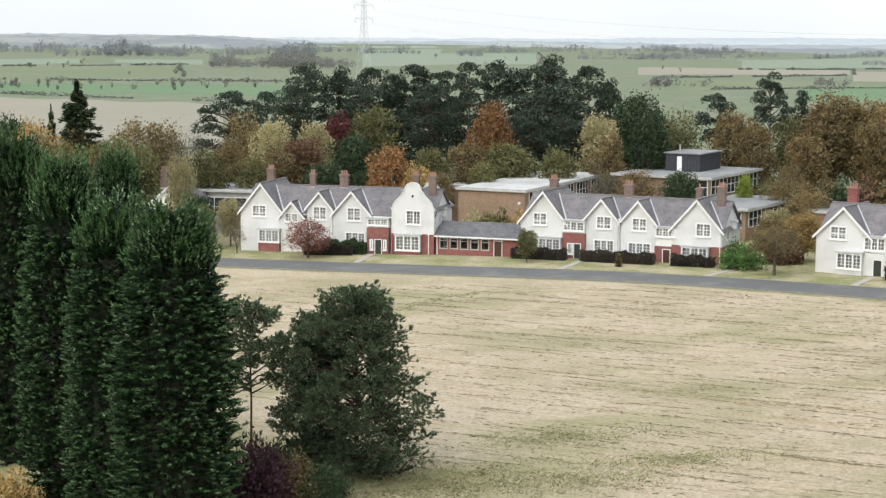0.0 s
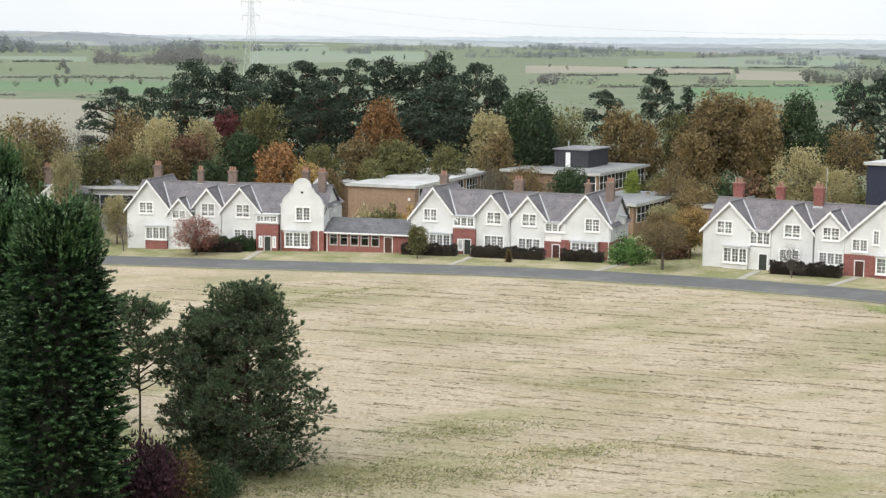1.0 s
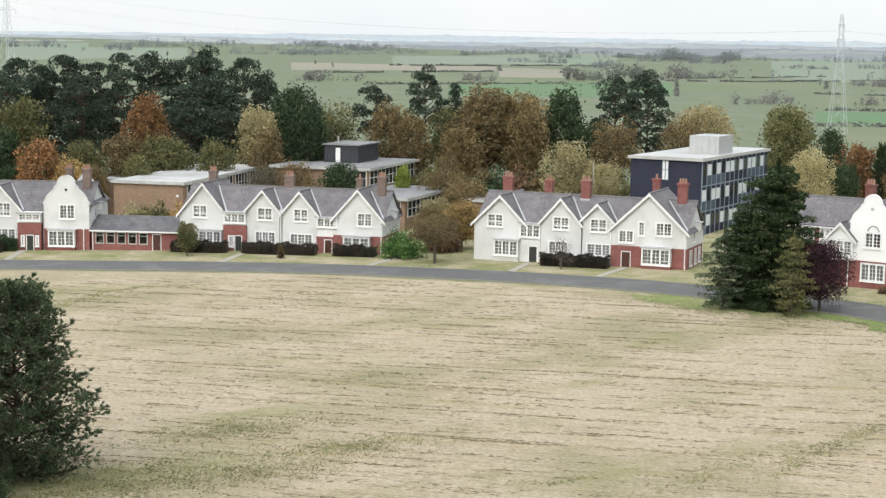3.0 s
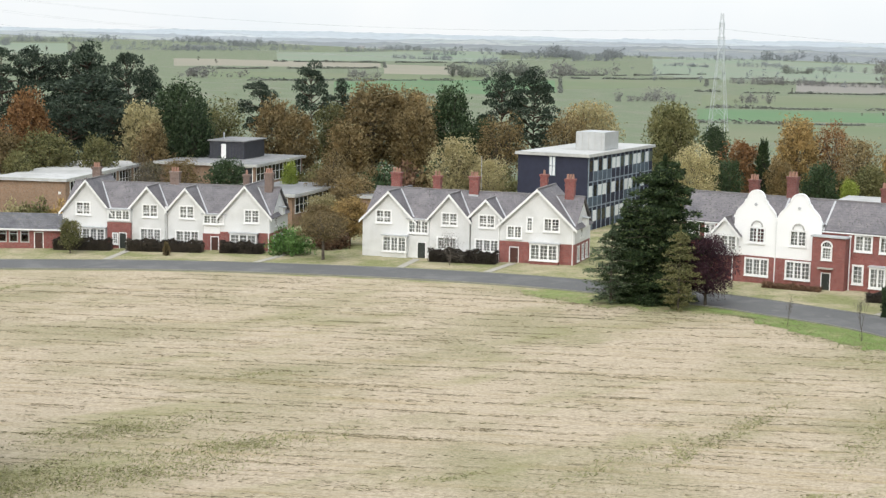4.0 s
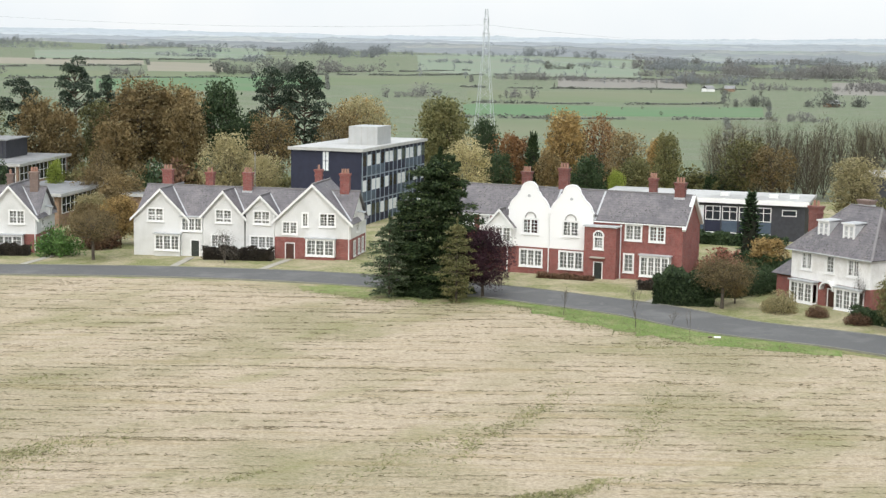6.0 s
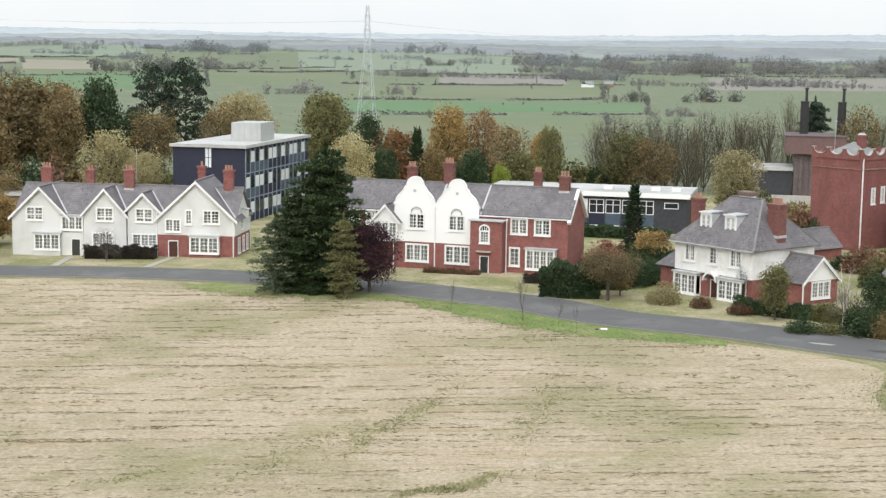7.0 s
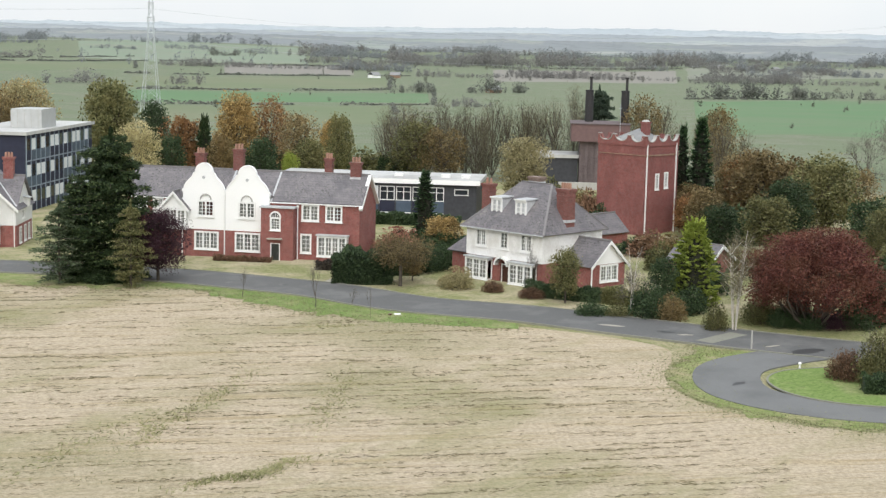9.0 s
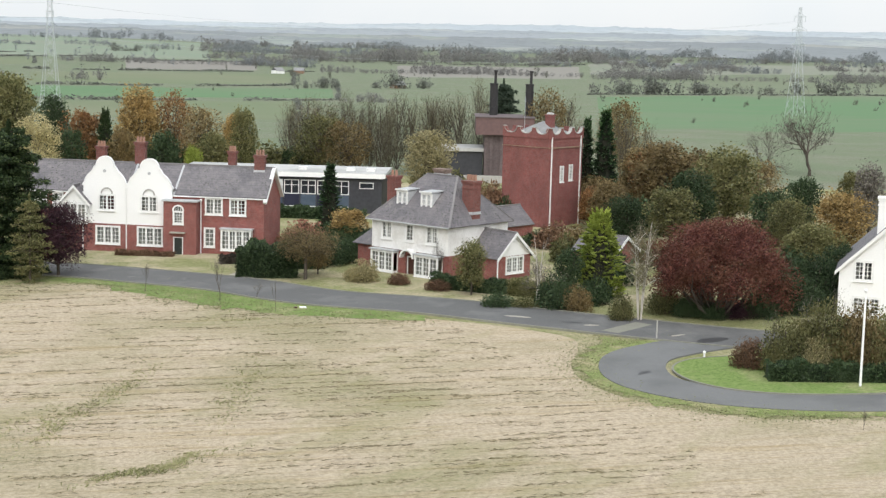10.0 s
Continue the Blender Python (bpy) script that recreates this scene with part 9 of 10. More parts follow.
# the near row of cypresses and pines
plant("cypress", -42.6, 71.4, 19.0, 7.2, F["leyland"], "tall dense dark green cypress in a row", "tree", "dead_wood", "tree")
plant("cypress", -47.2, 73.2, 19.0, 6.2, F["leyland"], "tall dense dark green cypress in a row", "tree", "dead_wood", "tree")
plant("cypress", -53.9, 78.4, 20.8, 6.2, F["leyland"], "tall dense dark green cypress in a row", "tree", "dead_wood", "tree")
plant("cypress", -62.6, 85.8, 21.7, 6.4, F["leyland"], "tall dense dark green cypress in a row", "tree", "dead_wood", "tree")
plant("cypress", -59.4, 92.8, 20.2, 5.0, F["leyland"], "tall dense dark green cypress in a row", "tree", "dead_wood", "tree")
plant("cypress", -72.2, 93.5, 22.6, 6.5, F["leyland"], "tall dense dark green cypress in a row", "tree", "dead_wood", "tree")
plant("near_pine", -39.8, 88.6, 12.1, 9.6, F["pine"], "bushy blue-green pine at the edge of the field", "tree", "pine_bark", "tree")
plant("near_pine_bare", -46.6, 87.5, 11.4, 5.2, F["pine"], "slender pine with a bare orange stem", "tree", "pine_bark", "tree")
plant("near_pine", -43.0, 89.3, 10.0, 5.4, F["pine"], "young bushy pine beside a taller one", "tree", "pine_bark", "tree")
plant("shrub", -42.1, 79.9, 5.1, 4.0, F["purple"], "dark purple shrub under the pines", "shrub", "bark", "shrub")
plant("shrub", -54.6, 73.3, 3.4, 3.9, F["gold"], "low golden autumn shrub under the cypresses", "shrub", "bark", "shrub")
plant("shrub", -41.2, 82.4, 3.2, 4.2, F["brown"], "dark evergreen shrub beneath the pines", "shrub", "bark", "shrub")
plant("shrub", -42.8, 83.6, 3.6, 4.0, F["dark_green"], "dark evergreen shrub beneath the pines", "shrub", "bark", "shrub")
plant("fine_shrub", -39.7, 83.1, 2.6, 3.9, F["dark_green"], "dark green undergrowth beneath the pines", "shrub", "bark", "shrub")

# hedges
hedge(-90.0, 189.2, -83.4, 190.4, 1.7, 1.6, F["dark_green"], "dark clipped hedge in front of the house")
hedge(-91.2, 187.6, -84.6, 188.8, 1.2, 1.2, F["box_hedge"], "low dark hedge beside the path")
hedge(-63.5, 191.6, -56.2, 191.4, 1.3, 1.4, F["box_hedge"], "dark red-brown hedge in front of the house")
hedge(-54.2, 191.2, -44.6, 190.3, 1.3, 1.4, F["box_hedge"], "dark red-brown hedge between two paths")
hedge(-42.4, 190.2, -37.0, 189.6, 1.25, 1.4, F["box_hedge"], "dark red-brown hedge at the end of the garden")
hedge(-16.4, 184.8, -8.4, 182.8, 1.35, 1.6, F["box_hedge"], "dark hedge in front of the cream house")
hedge(28.8, 150.2, 34.4, 148.6, 2.8, 2.4, F["dark_green"], "tall dark clipped hedge beside the lawn", 120, 0.19)
hedge(31.0, 155.9, 38.2, 153.2, 2.3, 2.4, F["dark_green"], "tall dark hedge between the two gardens", 60, 0.3)
hedge(29.0, 158.8, 33.0, 156.8, 0.9, 1.0, F["box_hedge"], "low dark shrubs under the bay window")
hedge(20.0, 167.5, 25.5, 164.6, 0.5, 0.8, F["russet"], "low brown plants along the house wall")
hedge(39.5, 168.0, 50.0, 161.0, 2.2, 2.0, F["dark_green"], "dark hedge in front of the low block", 60, 0.3)
hedge(38.0, 198.0, 53.0, 188.4, 1.3, 2.0, F["dark_green"], "dark green hedge in front of the panelled block", 60, 0.3)
hedge(44.6, 139.2, 49.6, 133.6, 1.2, 1.4, F["dark_green"], "low dark hedge along the road")
hedge(50.0, 133.6, 54.0, 129.2, 1.3, 1.8, F["olive"], "low mixed hedge along the road")
hedge(53.4, 96.0, 62.0, 92.8, 1.35, 1.4, F["dark_green"], "dark clipped hedge on the grass island")

# posts and small things by the road
def post(x, y, high, wide, material, label, name="post", cap=False):
    h = thing(name, x, y, 0, label, name.replace("_", " "))
    bm = bmesh.new()
    bmesh.ops.create_cone(bm, cap_ends=True, segments=10, radius1=wide, radius2=wide * 0.8, depth=high, matrix=Matrix.Translation((0, 0, high / 2)))
    part("shaft", bm, material, h)
    part("foot", boxes((-wide * 1.8, wide * 1.8, -wide * 1.8, wide * 1.8, -0.1, 0.12)), M["concrete"], h)
    if cap:
        bm = bmesh.new()
        bmesh.ops.create_uvsphere(bm, u_segments=10, v_segments=6, radius=wide * 1.5, matrix=Matrix.Translation((0, 0, high + wide)))
        part("cap", bm, material, h)
    return h


post(53.0, 111.2, 1.6, 0.07, M["concrete"], "pale wooden post at the junction")
post(58.4, 92.3, 6.6, 0.09, M["white_roughcast"], "white flagpole on the grass island", "flagpole", True)
post(53.2, 104.1, 0.42, 0.08, M["white_roughcast"], "short white marker post on the island", "bollard", True)
drain = thing("sign_board", 30.2, 131.8, -8, "small white board lying on the grass", "board")
part("board", boxes((0, 0.55, 0, 0.4, 0.16, 0.24)), M["white_roughcast"], drain)
part("foot_stone", boxes((-0.5, -0.2, 0.1, 0.35, 0.12, 0.24)), M["brown_door"], drain)
bench = thing("litter_bin", 61.0, 95.2, 20, "round dark litter bin beside the gravel path", "bin")
bm = bmesh.new()
bmesh.ops.create_cone(bm, cap_ends=True, segments=14, radius1=0.5, radius2=0.55, depth=1.2, matrix=Matrix.Translation((0, 0, 0.85)))
part("drum", bm, M["maroon"], bench)
for z in (0.5, 0.9, 1.3):
    bm = bmesh.new()
    bmesh.ops.create_cone(bm, cap_ends=True, segments=14, radius1=0.58, radius2=0.58, depth=0.07, matrix=Matrix.Translation((0, 0, z)))
    part("hoop", bm, M["concrete"], bench)

# swathes of cut grass left on the field
def cut_grass():
    g = np.random.default_rng(21)
    a = radians(-8)
    way, across = np.array([math.cos(a), math.sin(a)]), np.array([-math.sin(a), math.cos(a)])
    cen = []
    for row in np.arange(-62, 62, 0.55):
        s = -90.0
        while s < 90:
            bold = g.random() < 0.3
            s += g.exponential(4.6)
            length = 0.4 + g.exponential(3.6 if bold else 2.0)
            wob = 0.45 * math.sin(row * 1.7 + s * 0.06) + 2.2 * math.sin(s * 0.02 + 0.8) + 0.15 * g.normal()
            n = int(length * (17 if bold else 9) * (0.3 + 0.7 * g.random()))
            t = s + length * g.random(n)
            c = np.array([0.0, 122.0]) + t[:, None] * way + (row + wob + 0.09 * g.normal(size=n) + (0.05 * g.normal() + 0.01) * (t - s))[:, None] * across
            cen.append(c)
            s += length
    c = np.concatenate(cen)
    r = np.hypot(c[:, 0], c[:, 1])
    ok = (r < 178) & (c[:, 1] > 60)
    edge = np.array([p for p in hay_edge])
    lim = np.interp(c[:, 0], edge[:, 0], edge[:, 1])
    left = (c[:, 0] > -45) | (c[:, 1] > 104)
    c = c[ok & (c[:, 1] < lim - 1.5) & (c[:, 0] < 40) & left]
    z = SLOPE * c[:, 0] + 0.11
    p = np.column_stack([c, z + 0.05 * g.random(len(c))])
    out = np.column_stack([np.tile(way, (len(c), 1)), np.zeros(len(c))])
    v, q = leaf_cards(p, out, 0.034 * (0.5 + 0.9 * g.random(len(c))), 11.0, 0.02, 0.16, g)
    tagged(new("cut_grass", np_mesh("cut_grass", v, q, F["hay_tuft"])), "broken dark lines of cut grass on the field", "grass", kind="stuff")


def grass_clumps():
    """Taller green grass that the mower missed, in loose ragged streaks."""
    g = np.random.default_rng(23)
    pts = []
    for x, y, l, w, turn in ((-37, 86, 9, 4.0, 20), (-33, 88, 10, 3.6, 24), (9.4, 86.6, 4.5, 0.55, 12), (12.2, 88.6, 6.0, 0.45, 30), (10.6, 87.4, 6.5, 0.7, 22), (-61, 152, 8, 1.2, 80), (-59, 160, 7, 0.9, 60), (-54.5, 163, 5, 0.8, 30), (24.6, 128.3, 5, 0.7, -20), (-34, 91, 7, 1.5, 20), (-30, 95, 6, 1.3, 25), (6.7, 98.3, 5, 0.8, 60), (12.1, 107, 5, 0.7, 55), (-24, 120, 5, 0.8, 20), (6.3, 99.4, 5, 0.6, 60), (-8, 92, 5, 0.7, 25), (-26, 92, 12, 3.0, 30), (-21, 99, 10, 2.4, 30), (-30, 102, 11, 2.6, 35), (9.5, 103, 20, 1.3, 62), (19, 104, 16, 1.2, 70), (2, 96, 14, 1.2, 55)):
        n = int(l * w * (150 if y < 89 and x > 0 else 45 if l < 9 else 75 if x < -20 else 32))
        t, u = 0.33 * l * g.normal(size=n), w * 0.5 * g.normal(size=n)
        u += 0.35 * np.sin(t * 1.3 + x)
        c, k = math.cos(radians(turn)), math.sin(radians(turn))
        pts.append(np.stack([x + t * c - u * k, y + t * k + u * c], 1))
    c = np.concatenate(pts)
    p = np.column_stack([c, SLOPE * c[:, 0] + 0.12 + 0.10 * g.random(len(c))])
    v, q = leaf_cards(p, np.tile([0.6, 0.2, 0.35], (len(c), 1)), 0.055 * (0.5 + 0.9 * g.random(len(c))), 4.5, 0.0, 0.7, g)
    tagged(new("grass_clumps", np_mesh("grass_clumps", v, q, F["clump"])), "loose clumps of uncut green grass on the field", "grass", kind="stuff")


F["hay_tuft"] = foliage("darker_cut_grass", (0.20, 0.162, 0.098), (0.25, 0.207, 0.13), (0.38, 0.32, 0.21), 0.15, (0.225, 0.20, 0.11))
F["clump"] = foliage("uncut_grass", (0.12, 0.125, 0.05), (0.21, 0.215, 0.095), (0.33, 0.32, 0.17), 0.25)
cut_grass()
grass_clumps()


def grass_edges():
    """Loose blades that blur the edge between turf, verge and field."""
    g = np.random.default_rng(31)
    turf = [o for o in scene.objects if o.name.startswith("turf")]
    pts = []
    for o in turf:
        co = np.array([tuple(v.co) for v in o.data.vertices])
        n = 5500
        k = g.integers(0, len(co), n)
        spread = np.where(g.random((n, 1)) < 0.3, 1.7, 0.8)
        pts.append(co[k] + g.normal(size=(n, 3)) * np.array([1, 1, 0.01]) * spread)
    p = np.concatenate(pts)
    p[:, 2] = SLOPE * p[:, 0] + 0.125
    v, q = leaf_cards(p, np.tile([0.2, 0, 0.3], (len(p), 1)), 0.07 * (0.5 + 0.9 * g.random(len(p))), 2.6, 0.0, 1.0, g)
    tagged(new("grass_blades", np_mesh("grass_blades", v, q, F["turf_blades"])), "loose green grass blades along the turf edge", "grass", kind="stuff")


grass_edges()


# ---- the far country ----
def far_field(x0, y0, x1, y1, depth0, depth1, material, label, lift=0.35):
    """A field on the plain: a near edge from one end to the other, and its depth at both ends."""
    d = Vector((x1 - x0, y1 - y0))
    n0, n1 = Vector((x0, y0)).normalized(), Vector((x1, y1)).normalized()
    cols, rows = 30, 12
    verts, faces = [], []
    for j in range(rows + 1):
        for i in range(cols + 1):
            s, t = i / cols, j / rows
            dep = depth0 + (depth1 - depth0) * s
            nx, ny = n0.lerp(n1, s)
            sway = 0.05 * min(depth0, depth1, 300) * (noise.noise((3.1 * s, x0 / 90, 2.0)) * (1 - t) + noise.noise((3.7 * s, y0 / 90, 8.0)) * t) * 2
            x, y = x0 + d.x * s + nx * (dep * t + sway), y0 + d.y * s + ny * (dep * t + sway)
            verts.append((x, y, ground_z(x, y) + (lift if 0 < i < cols and 0 < j < rows else -0.4)))
    for j in range(rows):
        for i in range(cols):
            a = j * (cols + 1) + i
            faces.append((a, a + 1, a + cols + 2, a + cols + 1))
    tagged(new("field", mesh_from("field", verts, faces, material)), label, "field", kind="structure")


def polar(az, r):
    return r * math.sin(radians(az)), r * math.cos(radians(az))


NAMES = {"tan": "pale stubble field on the plain", "green": "green winter crop on the plain", "olive": "dull green pasture on the plain", "brown": "ploughed brown field on the plain"}
LAID = []


def field(a0, r0, a1, r1, d0, d1, kind):
    """A field by the bearing and range of its near corners and its depth at both ends."""
    LAID.append((a0, r0, a1, r1, d0, d1))
    # from 1250 m on the field takes its haze-coloured copy
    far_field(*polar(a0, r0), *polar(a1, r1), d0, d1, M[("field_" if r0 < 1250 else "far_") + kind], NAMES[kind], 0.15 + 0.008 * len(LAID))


field(-36.7, 524, -28.5, 515, 293, 240, "tan")
field(-36.7, 827, -26.1, 795, 152, 143, "green")
field(-36.7, 1068, -30.1, 1076, 259, 238, "olive")
field(-36.7, 1311, -33.5, 1418, 420, 327, "green")
field(-32.5, 1421, -29.3, 1367, 220, 243, "green")
field(-23.5, 1460, -20.8, 1536, 1402, 1565, "green")
field(-23.8, 1295, -17.3, 1460, 1100, 1086, "green")
field(-14.0, 1204, -6.3, 1470, 285, 261, "tan")
field(-6.4, 1243, -3.6, 1318, 443, 439, "tan")
field(-10.4, 1555, -2.0, 2281, 782, 897, "green")
field(-12.9, 955, -2.6, 1243, 172, 121, "olive")
field(-8.3, 845, -2.0, 941, 180, 266, "green")
field(-6.8, 918, 0.0, 1035, 198, 325, "green")
field(-0.4, 1092, 5.2, 1407, 285, 266, "olive")
field(3.2, 1694, 8.0, 1990, 1377, 1531, "green")
field(3.9, 1633, 11.4, 1899, 1446, 1083, "green")
field(8.2, 1347, 13.0, 1507, 410, 393, "brown")
field(4.8, 939, 14.2, 1130, 251, 333, "olive")
field(4.6, 750, 15.7, 890, 157, 184, "green")
field(5.2, 591, 14.2, 598, 136, 237, "olive")
field(17.8, 1411, 24.6, 1555, 594, 633, "brown")
field(24.8, 572, 35.5, 643, 514, 636, "green")
field(24.6, 1761, 35.5, 2188, 599, 730, "olive")


WOODS = {"far": [], "brown": [], "mid": [], "haze": [], "lone": []}
HEDGES = []
g = np.random.default_rng(5)


def wood(a0, r0, a1, r1, deep, high, kind):
    """A wood or a line of trees between two bearings on the plain, so many metres deep."""
    high = min(high, 21)
    length = math.radians(abs(a1 - a0)) * (r0 + r1) / 2
    n = int(clamp(length * deep / (0.75 * high) ** 2 + length / (0.36 * high), 6, 230))
    for s, t in zip(g.random(n), g.random(n)):
        az = a0 + (a1 - a0) * s
        h = high * (0.62 + 0.5 * g.random()) * (0.8 + 0.3 * math.sin(9 * s + a0))
        WOODS[kind].append((*polar(az, r0 + (r1 - r0) * s + deep * t), h, h * (0.65 + 0.5 * g.random())))


def lone_trees(a0, a1, r0, r1, count, high, kind):
    """Trees standing by themselves over a stretch of the plain."""
    for _ in range(count):
        h = high * (0.55 + 0.7 * g.random())
        WOODS[kind].append((*polar(a0 + (a1 - a0) * g.random(), r0 + (r1 - r0) * g.random()), h, h * (0.6 + 0.35 * g.random())))


def hedgerow(a0, r0, a1, r1):
    HEDGES.append((polar(a0, r0), polar(a1, r1), 1.5))


def far_trees(name, spots, leaves, label, per=105, leaf=0.09):
    """Crowns far off on the plain, gathered into one mesh; each is a rounded clump of fine upright sprays."""
    g = np.random.default_rng(len(spots))
    out = []
    for x, y, h, w in spots:
        z = ground_z(x, y)
        lobes = g.normal(size=(6, 3)) * np.array([0.20 * w, 0.20 * w, 0.17 * h]) + np.array([0, 0, 0.52 * h])
        d = g.normal(size=(per, 3))
        d /= np.linalg.norm(d, axis=1, keepdims=True)
        p = lobes[g.integers(0, 6, per)] + d * (g.random(per) ** 0.5)[:, None] * np.array([0.27 * w, 0.27 * w, 0.27 * h])
        low = g.random(per) < 0.25
        p[low] *= np.array([0.45, 0.45, 0.4])
        p[:, 2] = np.clip(p[:, 2], 0.05 * h, 1.02 * h)
        out.append(leaf_cards(p + np.array([x, y, z]), d + np.array([0, 0, 0.6]), leaf * h * (0.6 + 0.8 * g.random(per)), 1.4, 0.1, 0.7, g))
    me = np_mesh(name, *joined(out), leaves)
    tagged(new(name, me), label, "trees", kind="stuff")


def hedge_lines(name, lines, leaves, label):
    """Low field hedges along plan lines, thin and continuous, with gaps and uneven tops."""
    g = np.random.default_rng(9)
    out = []
    for (x0, y0), (x1, y1), high in lines:
        length = math.hypot(x1 - x0, y1 - y0)
        far = math.hypot((x0 + x1) / 2, (y0 + y1) / 2)
        size = 0.5 + far / 2600
        n = int(length / size * 3.6)
        s = g.random(n)
        s = s[np.sin(s * length / 37 + x0) + 0.6 * np.sin(s * length / 11 + y0) > -0.95]
        n = len(s)
        bend = 0.03 * length * np.sin(s * 6.283 * 0.7 + x0) + 0.008 * length * np.sin(s * 19 + y0)
        x, y = x0 + (x1 - x0) * s, y0 + (y1 - y0) * s + bend * 0.4
        z = np.array([ground_z(a, b) for a, b in zip(x, y)])
        p = np.column_stack([x + g.normal(size=n) * 0.6, y + g.normal(size=n) * 0.6, z + 0.2 + high * g.random(n) ** 1.4 * (0.75 + 0.45 * np.sin(s * length / 17))])
        run = np.tile(((x1 - x0) / length, (y1 - y0) / length, 0), (n, 1))
        out.append(leaf_cards(p, run, size * (0.6 + 0.8 * g.random(n)), 2.2, 0.0, 0.4, g))
    tagged(new(name, np_mesh(name, *joined(out), leaves)), label, "hedges", kind="stuff")


wood(-34.4, 1994, -29.9, 1956, 120, 22.6, "mid")
wood(-29.0, 1283, -24.0, 1273, 150, 12.3, "brown")
wood(-28.5, 2029, -23.7, 2570, 60, 16.4, "mid")
wood(-36.5, 2448, -34.2, 2406, 80, 17.3, "haze")
wood(-20.3, 2389, -16.0, 2627, 60, 12.5, "haze")
wood(-16.0, 1895, -8.9, 2539, 60, 10.3, "haze")
wood(-7.9, 2478, -2.2, 3064, 60, 10.9, "haze")
wood(-13.7, 976, -11.2, 1007, 10, 7.1, "brown")
wood(-7.9, 1105, -6.4, 1141, 10, 8.0, "brown")
wood(-7.8, 2490, -7.2, 2552, 20, 14.4, "mid")
wood(-1.4, 2484, 2.2, 2779, 120, 31.0, "mid")
wood(-3.9, 1228, -0.4, 1438, 60, 14.3, "far")
wood(-0.4, 1481, 2.0, 1681, 40, 13.6, "brown")
wood(5.8, 3444, 6.5, 3590, 40, 21.4, "mid")
wood(7.2, 3079, 8.8, 3264, 60, 27.2, "mid")
wood(8.9, 3071, 10.0, 3124, 60, 28.8, "mid")
wood(10.6, 2366, 12.6, 2454, 90, 29.3, "brown")
wood(7.9, 2215, 9.5, 2320, 20, 12.1, "far")
wood(1.7, 925, 4.3, 995, 20, 8.9, "brown")
wood(6.4, 1022, 7.5, 1055, 15, 8.9, "brown")
wood(11.4, 2297, 15.0, 2442, 150, 16.9, "mid")
wood(14.2, 2024, 19.5, 2135, 200, 20.8, "brown")
wood(15.8, 2925, 19.5, 3086, 150, 17.2, "haze")
wood(14.2, 1042, 15.8, 1073, 15, 9.1, "far")
wood(16.9, 1081, 19.1, 1119, 20, 11.8, "far")
wood(15.7, 829, 17.8, 837, 12, 5.9, "brown")
wood(19.5, 2135, 25.6, 2371, 160, 21.7, "brown")
wood(19.5, 2772, 25.6, 3079, 120, 16.7, "haze")
wood(25.2, 2745, 29.3, 3019, 100, 26.8, "mid")
wood(30.1, 2732, 34.9, 2975, 100, 28.5, "mid")
wood(25.6, 2099, 29.7, 2226, 20, 10.0, "brown")
wood(24.6, 1081, 34.5, 1267, 14, 12.2, "far")
wood(30.1, 3862, 35.5, 4300, 60, 17.5, "haze")
wood(24.8, 1560, 35.4, 1720, 70, 10.5, "brown")
wood(15.2, 1520, 24.6, 1640, 60, 9.5, "brown")
wood(6.0, 1560, 14.6, 1720, 50, 8.5, "brown")
# the wooded country to the east
for _ in range(44):
    az, r, wide = 11 + 25 * g.random(), 1550 + 1500 * g.random() ** 0.8, 1.0 + 2.6 * g.random()
    wood(az, r, az + wide, r * (1 + 0.03 * g.normal()), 30, 10 + 4 * g.random(), "brown" if g.random() < 0.6 else "mid")
for _ in range(14):
    az, r, wide = -24 + 32 * g.random(), 1900 + 800 * g.random(), 0.6 + 1.6 * g.random()
    wood(az, r, az + wide, r * (1 + 0.03 * g.normal()), 25, 9 + 4 * g.random(), "mid")
# hazy tree lines towards the horizon
for _ in range(40):
    az, r, wide = -40 + 78 * g.random(), 2350 + 1000 * g.random(), 1.2 + 3.5 * g.random()
    wood(az, r, az + wide, r * (1 + 0.05 * g.normal()), 20, 10 + 4 * g.random(), "haze")
lone_trees(-36.5, -26.5, 860, 960, 34, 4.6, "lone")
lone_trees(-36, -28, 1040, 1500, 10, 5, "lone")
lone_trees(-22, -10, 1000, 1900, 12, 5, "lone")
lone_trees(-10, 3, 760, 1400, 8, 5, "lone")
lone_trees(2, 12, 1500, 2200, 22, 9, "mid")
lone_trees(4, 15, 850, 1100, 10, 2.6, "lone")
lone_trees(5, 15, 1200, 1700, 9, 6, "lone")
lone_trees(15, 35, 1300, 2000, 26, 6, "lone")
lone_trees(25, 35, 900, 1080, 9, 4, "lone")
lone_trees(-36, 35, 600, 760, 14, 3.5, "lone")
hedgerow(-36.5, 1027, -26.3, 983)
hedgerow(-36.5, 831, -28.9, 759)
hedgerow(-36.3, 1311, -29.9, 1367)
hedgerow(-13.3, 1141, -6.5, 1438)
hedgerow(-10.3, 1496, -2.0, 2199)
hedgerow(-11.9, 955, -2.6, 1213)
hedgerow(-0.4, 1397, 5.1, 1719)
hedgerow(5.2, 1975, -0.1, 1548)
hedgerow(7.6, 1694, 13.4, 1899)
hedgerow(4.8, 1237, 15.0, 1555)
hedgerow(7.9, 1740, 14.2, 1899)
hedgerow(5.2, 921, 14.2, 1105)
hedgerow(4.6, 725, 15.7, 864)
hedgerow(24.7, 1084, 35.5, 1280)
hedgerow(17.8, 2064, 24.7, 2259)
hedgerow(4.0, 1649, 7.9, 1923)
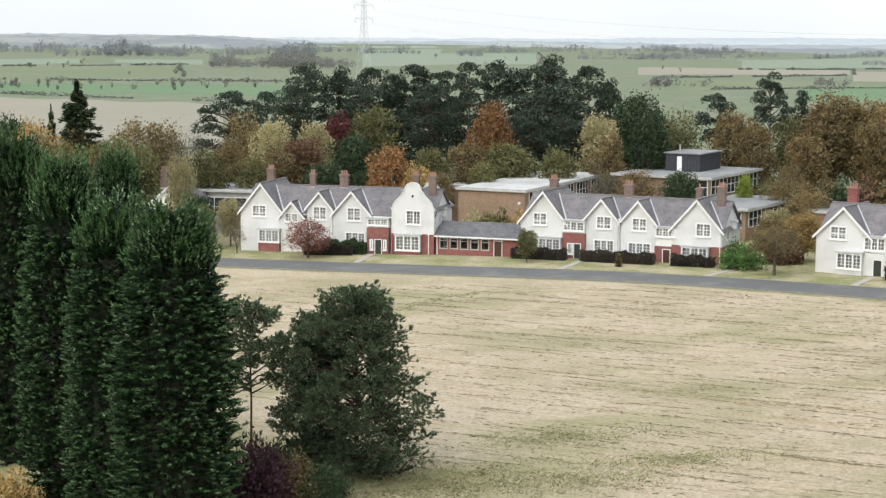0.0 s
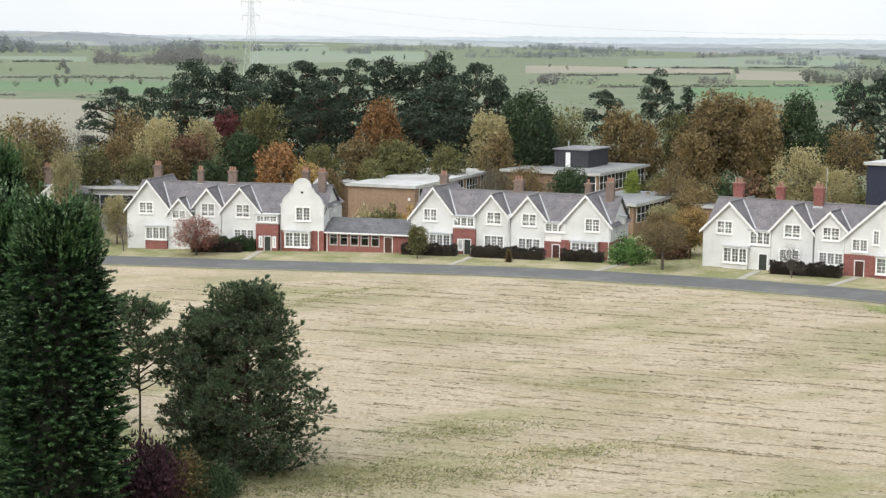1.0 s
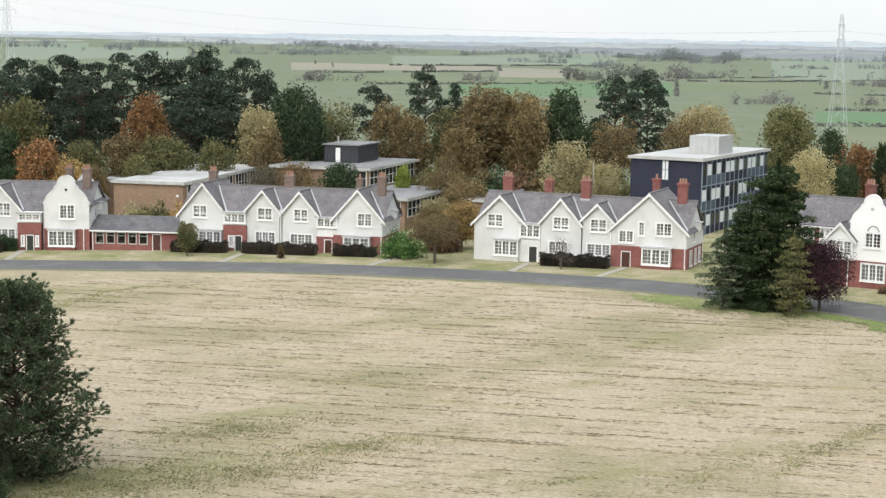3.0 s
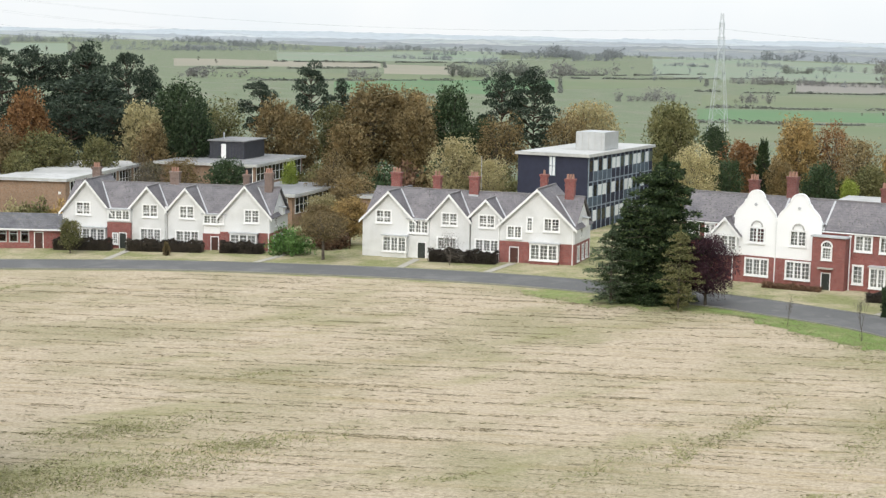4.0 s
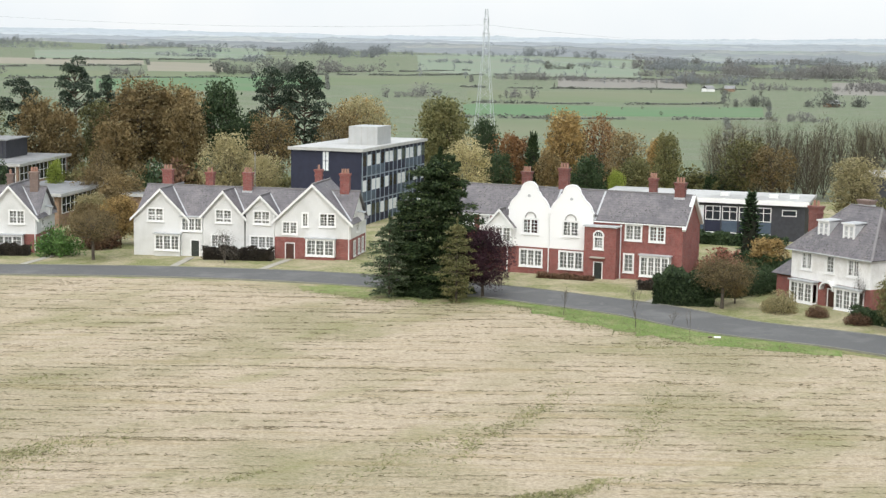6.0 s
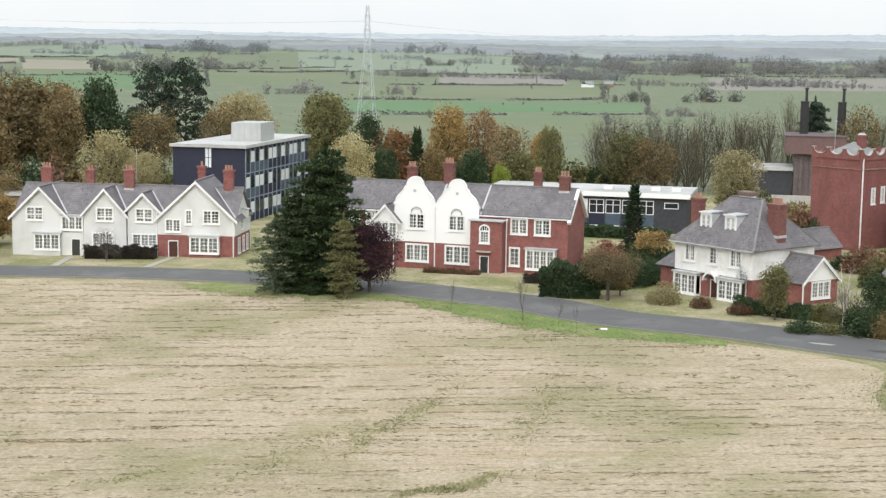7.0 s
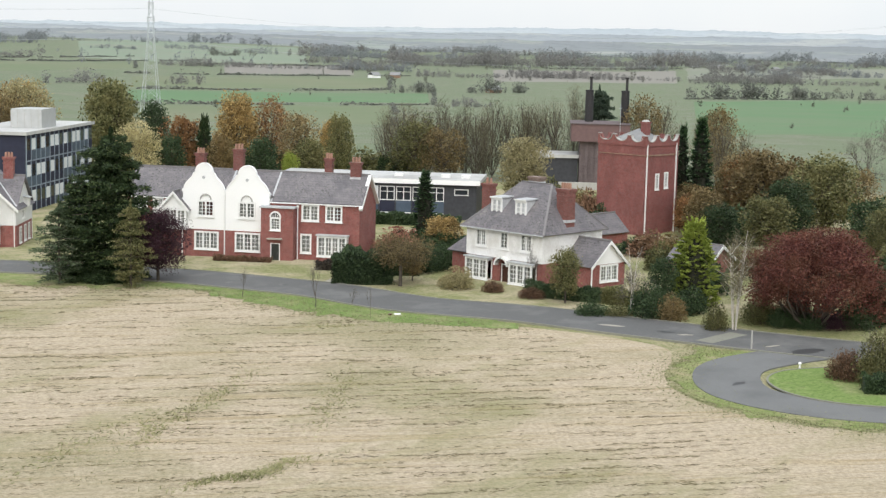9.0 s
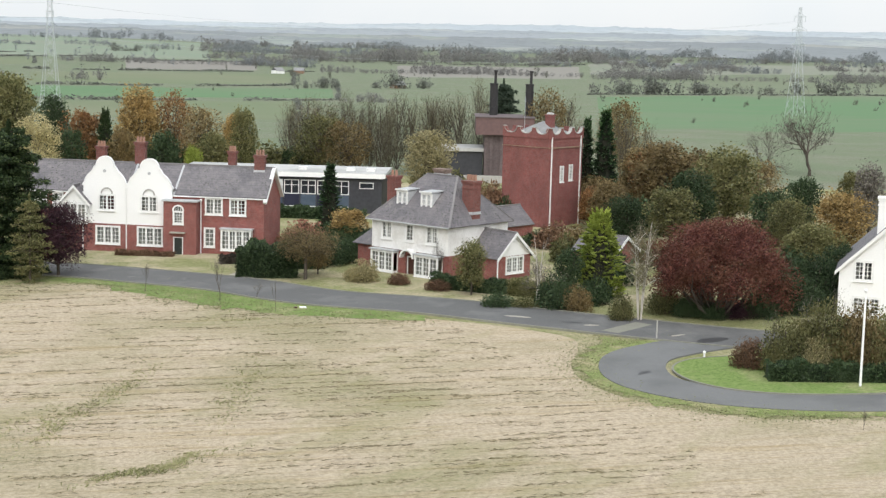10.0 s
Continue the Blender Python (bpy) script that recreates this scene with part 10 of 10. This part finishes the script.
for a0, r0, a1, r1, d0, d1 in LAID:
    if r0 < 1300:
        HEDGES.append((polar(a1, r1), polar(a1, r1 + d1), 1.3))
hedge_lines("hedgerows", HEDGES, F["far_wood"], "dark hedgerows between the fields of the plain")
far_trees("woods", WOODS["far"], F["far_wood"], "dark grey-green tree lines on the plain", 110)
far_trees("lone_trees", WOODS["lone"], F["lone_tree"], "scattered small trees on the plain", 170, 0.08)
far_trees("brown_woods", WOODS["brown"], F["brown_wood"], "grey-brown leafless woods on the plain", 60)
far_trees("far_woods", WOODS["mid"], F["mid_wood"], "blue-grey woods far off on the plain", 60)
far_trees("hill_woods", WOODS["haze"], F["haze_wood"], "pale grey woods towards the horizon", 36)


def ridge_line(r, el, rough, material, label, rise=(0.0, 0.0), eye=25.0):
    """A long hill far off on the horizon, with an uneven wooded crest."""
    verts, faces = [], []
    n = 1800
    for i in range(n + 1):
        az = -60 + 120 * i / n
        x, y = polar(az, r)
        swell = noise.noise((az / 9, r / 500, 1)) * 0.5 + noise.noise((az / 3.5, r / 500, 5)) * 0.15
        trees = clamp(noise.noise((az * 0.9, r, 2)) * 2 + 0.6) * (0.35 + abs(noise.noise((az * 13, r, 9))))
        high = el + rough * swell + rise[0] * ease(-az, 24, 30) + rise[1] * ease(az, 12, 26)
        top = eye + r * math.tan(radians(high)) + 5 * trees * r / 4000
        x2, y2 = polar(az, r + 60)
        x0, y0 = polar(az, r - 420)
        verts += [(x0, y0, -10), (x, y, top), (x2, y2, -12)]
    for i in range(n):
        a = 3 * i
        faces += [(a, a + 3, a + 4, a + 1), (a + 1, a + 4, a + 5, a + 2)]
    tagged(new("backdrop", mesh_from("backdrop", verts, faces, material, True)), label, "hills", kind="structure")


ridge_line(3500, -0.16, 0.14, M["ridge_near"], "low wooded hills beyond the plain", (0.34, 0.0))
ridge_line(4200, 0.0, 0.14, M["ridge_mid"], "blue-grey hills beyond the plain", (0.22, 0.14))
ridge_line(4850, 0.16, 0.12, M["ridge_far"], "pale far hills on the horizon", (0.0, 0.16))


def farmstead(az, r, turn, L, H, wall, label):
    x, y = polar(az, r)
    h = thing("farm_building", x, y, turn, label, "building")
    part("wall", boxes((0, L, 0, 9, -1, H)), M[wall], h)
    bm = bmesh.new()
    slab(bm, [(-0.4, -0.5, H - 0.2), (L + 0.4, -0.5, H - 0.2), (L + 0.4, 4.5, H + 2.6), (-0.4, 4.5, H + 2.6)], 0.2)
    slab(bm, [(-0.4, 9.5, H - 0.2), (L + 0.4, 9.5, H - 0.2), (L + 0.4, 4.5, H + 2.6), (-0.4, 4.5, H + 2.6)], 0.2)
    part("roof", bm, M["felt_grey"], h)


for az, r, turn, L, H, wall in ((-7.2, 3155, 10, 11, 2.4, "concrete"), (-6.5, 3248, -15, 14, 2.4, "metal_sheet"), (-4.9, 3086, 0, 10, 2.4, "concrete"), (-2.0, 2968, 20, 12, 2.4, "metal_sheet"), (13.6, 1418, 20, 8, 3.0, "white_roughcast"), (14.2, 1463, -20, 9, 2.8, "brick_brown"), (17.8, 1111, 10, 8, 2.4, "brick_brown"), (25.9, 2314, 12, 11, 3.4, "concrete"), (26.9, 2292, -5, 9, 3.4, "concrete"), (27.9, 2270, 8, 10, 3.4, "concrete")):
    farmstead(az, r, turn, L, H, wall, "far farm building among hedges on the plain")


def pylon(x, y, base, top, turn):
    """A lattice tower with three pairs of arms."""
    h = thing("pylon", x, y, turn, "tall grey lattice steel power pylon on the plain", "pylon", "power line", z=base)
    H = top - base
    half = lambda t: (3.6 * (1 - t / 0.62) + 1.25 * t / 0.62) if t < 0.62 else 1.25 - 0.75 * (t - 0.62) / 0.38
    levels = [0, 0.12, 0.23, 0.33, 0.42, 0.5, 0.57, 0.63, 0.69, 0.75, 0.81, 0.87, 0.93, 1.0]
    pieces = []
    for a, b in zip(levels, levels[1:]):
        ra, rb = half(a), half(b)
        for sx, sy in ((1, 1), (1, -1), (-1, -1), (-1, 1)):
            pieces.append(tube([(sx * ra, sy * ra, a * H), (sx * rb, sy * rb, b * H)], [0.085, 0.085], 4))
            nx, ny = sy, -sx
            pieces.append(tube([(sx * ra, sy * ra, a * H), (nx * rb, ny * rb, b * H)], [0.045, 0.045], 4))
            pieces.append(tube([(nx * ra, ny * ra, a * H), (sx * rb, sy * rb, b * H)], [0.045, 0.045], 4))
    me = np_mesh("lattice", *joined([p for p in pieces if p[1].shape[1] == 4]), M["pylon"])
    o = new("lattice", me)
    o.parent = h
    for t, reach in ((0.66, 6.0), (0.79, 6.6), (0.91, 5.0)):
        for s in (-1, 1):
            arm = [tube([(s * half(t), e * half(t), t * H), (s * reach, 0, t * H + 0.3)], [0.12, 0.07], 4) for e in (-1, 1)]
            arm.append(tube([(s * half(t), 0, t * H + 2.0), (s * reach, 0, t * H + 0.3)], [0.1, 0.06], 4))
            arm.append(tube([(s * reach, 0, t * H + 0.3), (s * reach, 0, t * H - 2.2)], [0.12, 0.12], 4))
            me = np_mesh("arm", *joined(arm), M["pylon"])
            a = new("arm", me)
            a.parent = h
    return [h.matrix_basis @ Vector((s * reach, 0, t * H - 2.2)) for t, reach in ((0.66, 6.0), (0.79, 6.6), (0.91, 5.0)) for s in (-1, 1)]


ends = [pylon(-361, 825, ground_z(-361, 825), 59, 60), pylon(64, 658.5, ground_z(64, 658), 38.4, 72), pylon(432, 694, ground_z(432, 694), 41.0, 90)]
for a, b in ((0, 1), (1, 2)):
    for p, q in zip(ends[a], ends[b]):
        line = [p.lerp(q, t) - Vector((0, 0, 36 * t * (1 - t))) for t in np.linspace(0, 1, 14)]
        me = np_mesh("power_line", *tube([tuple(v) for v in line], [0.022] * 14, 4), M["steel"])
        tagged(new("power_line", me), "thin sagging power cable between two pylons", "cable", "power line")
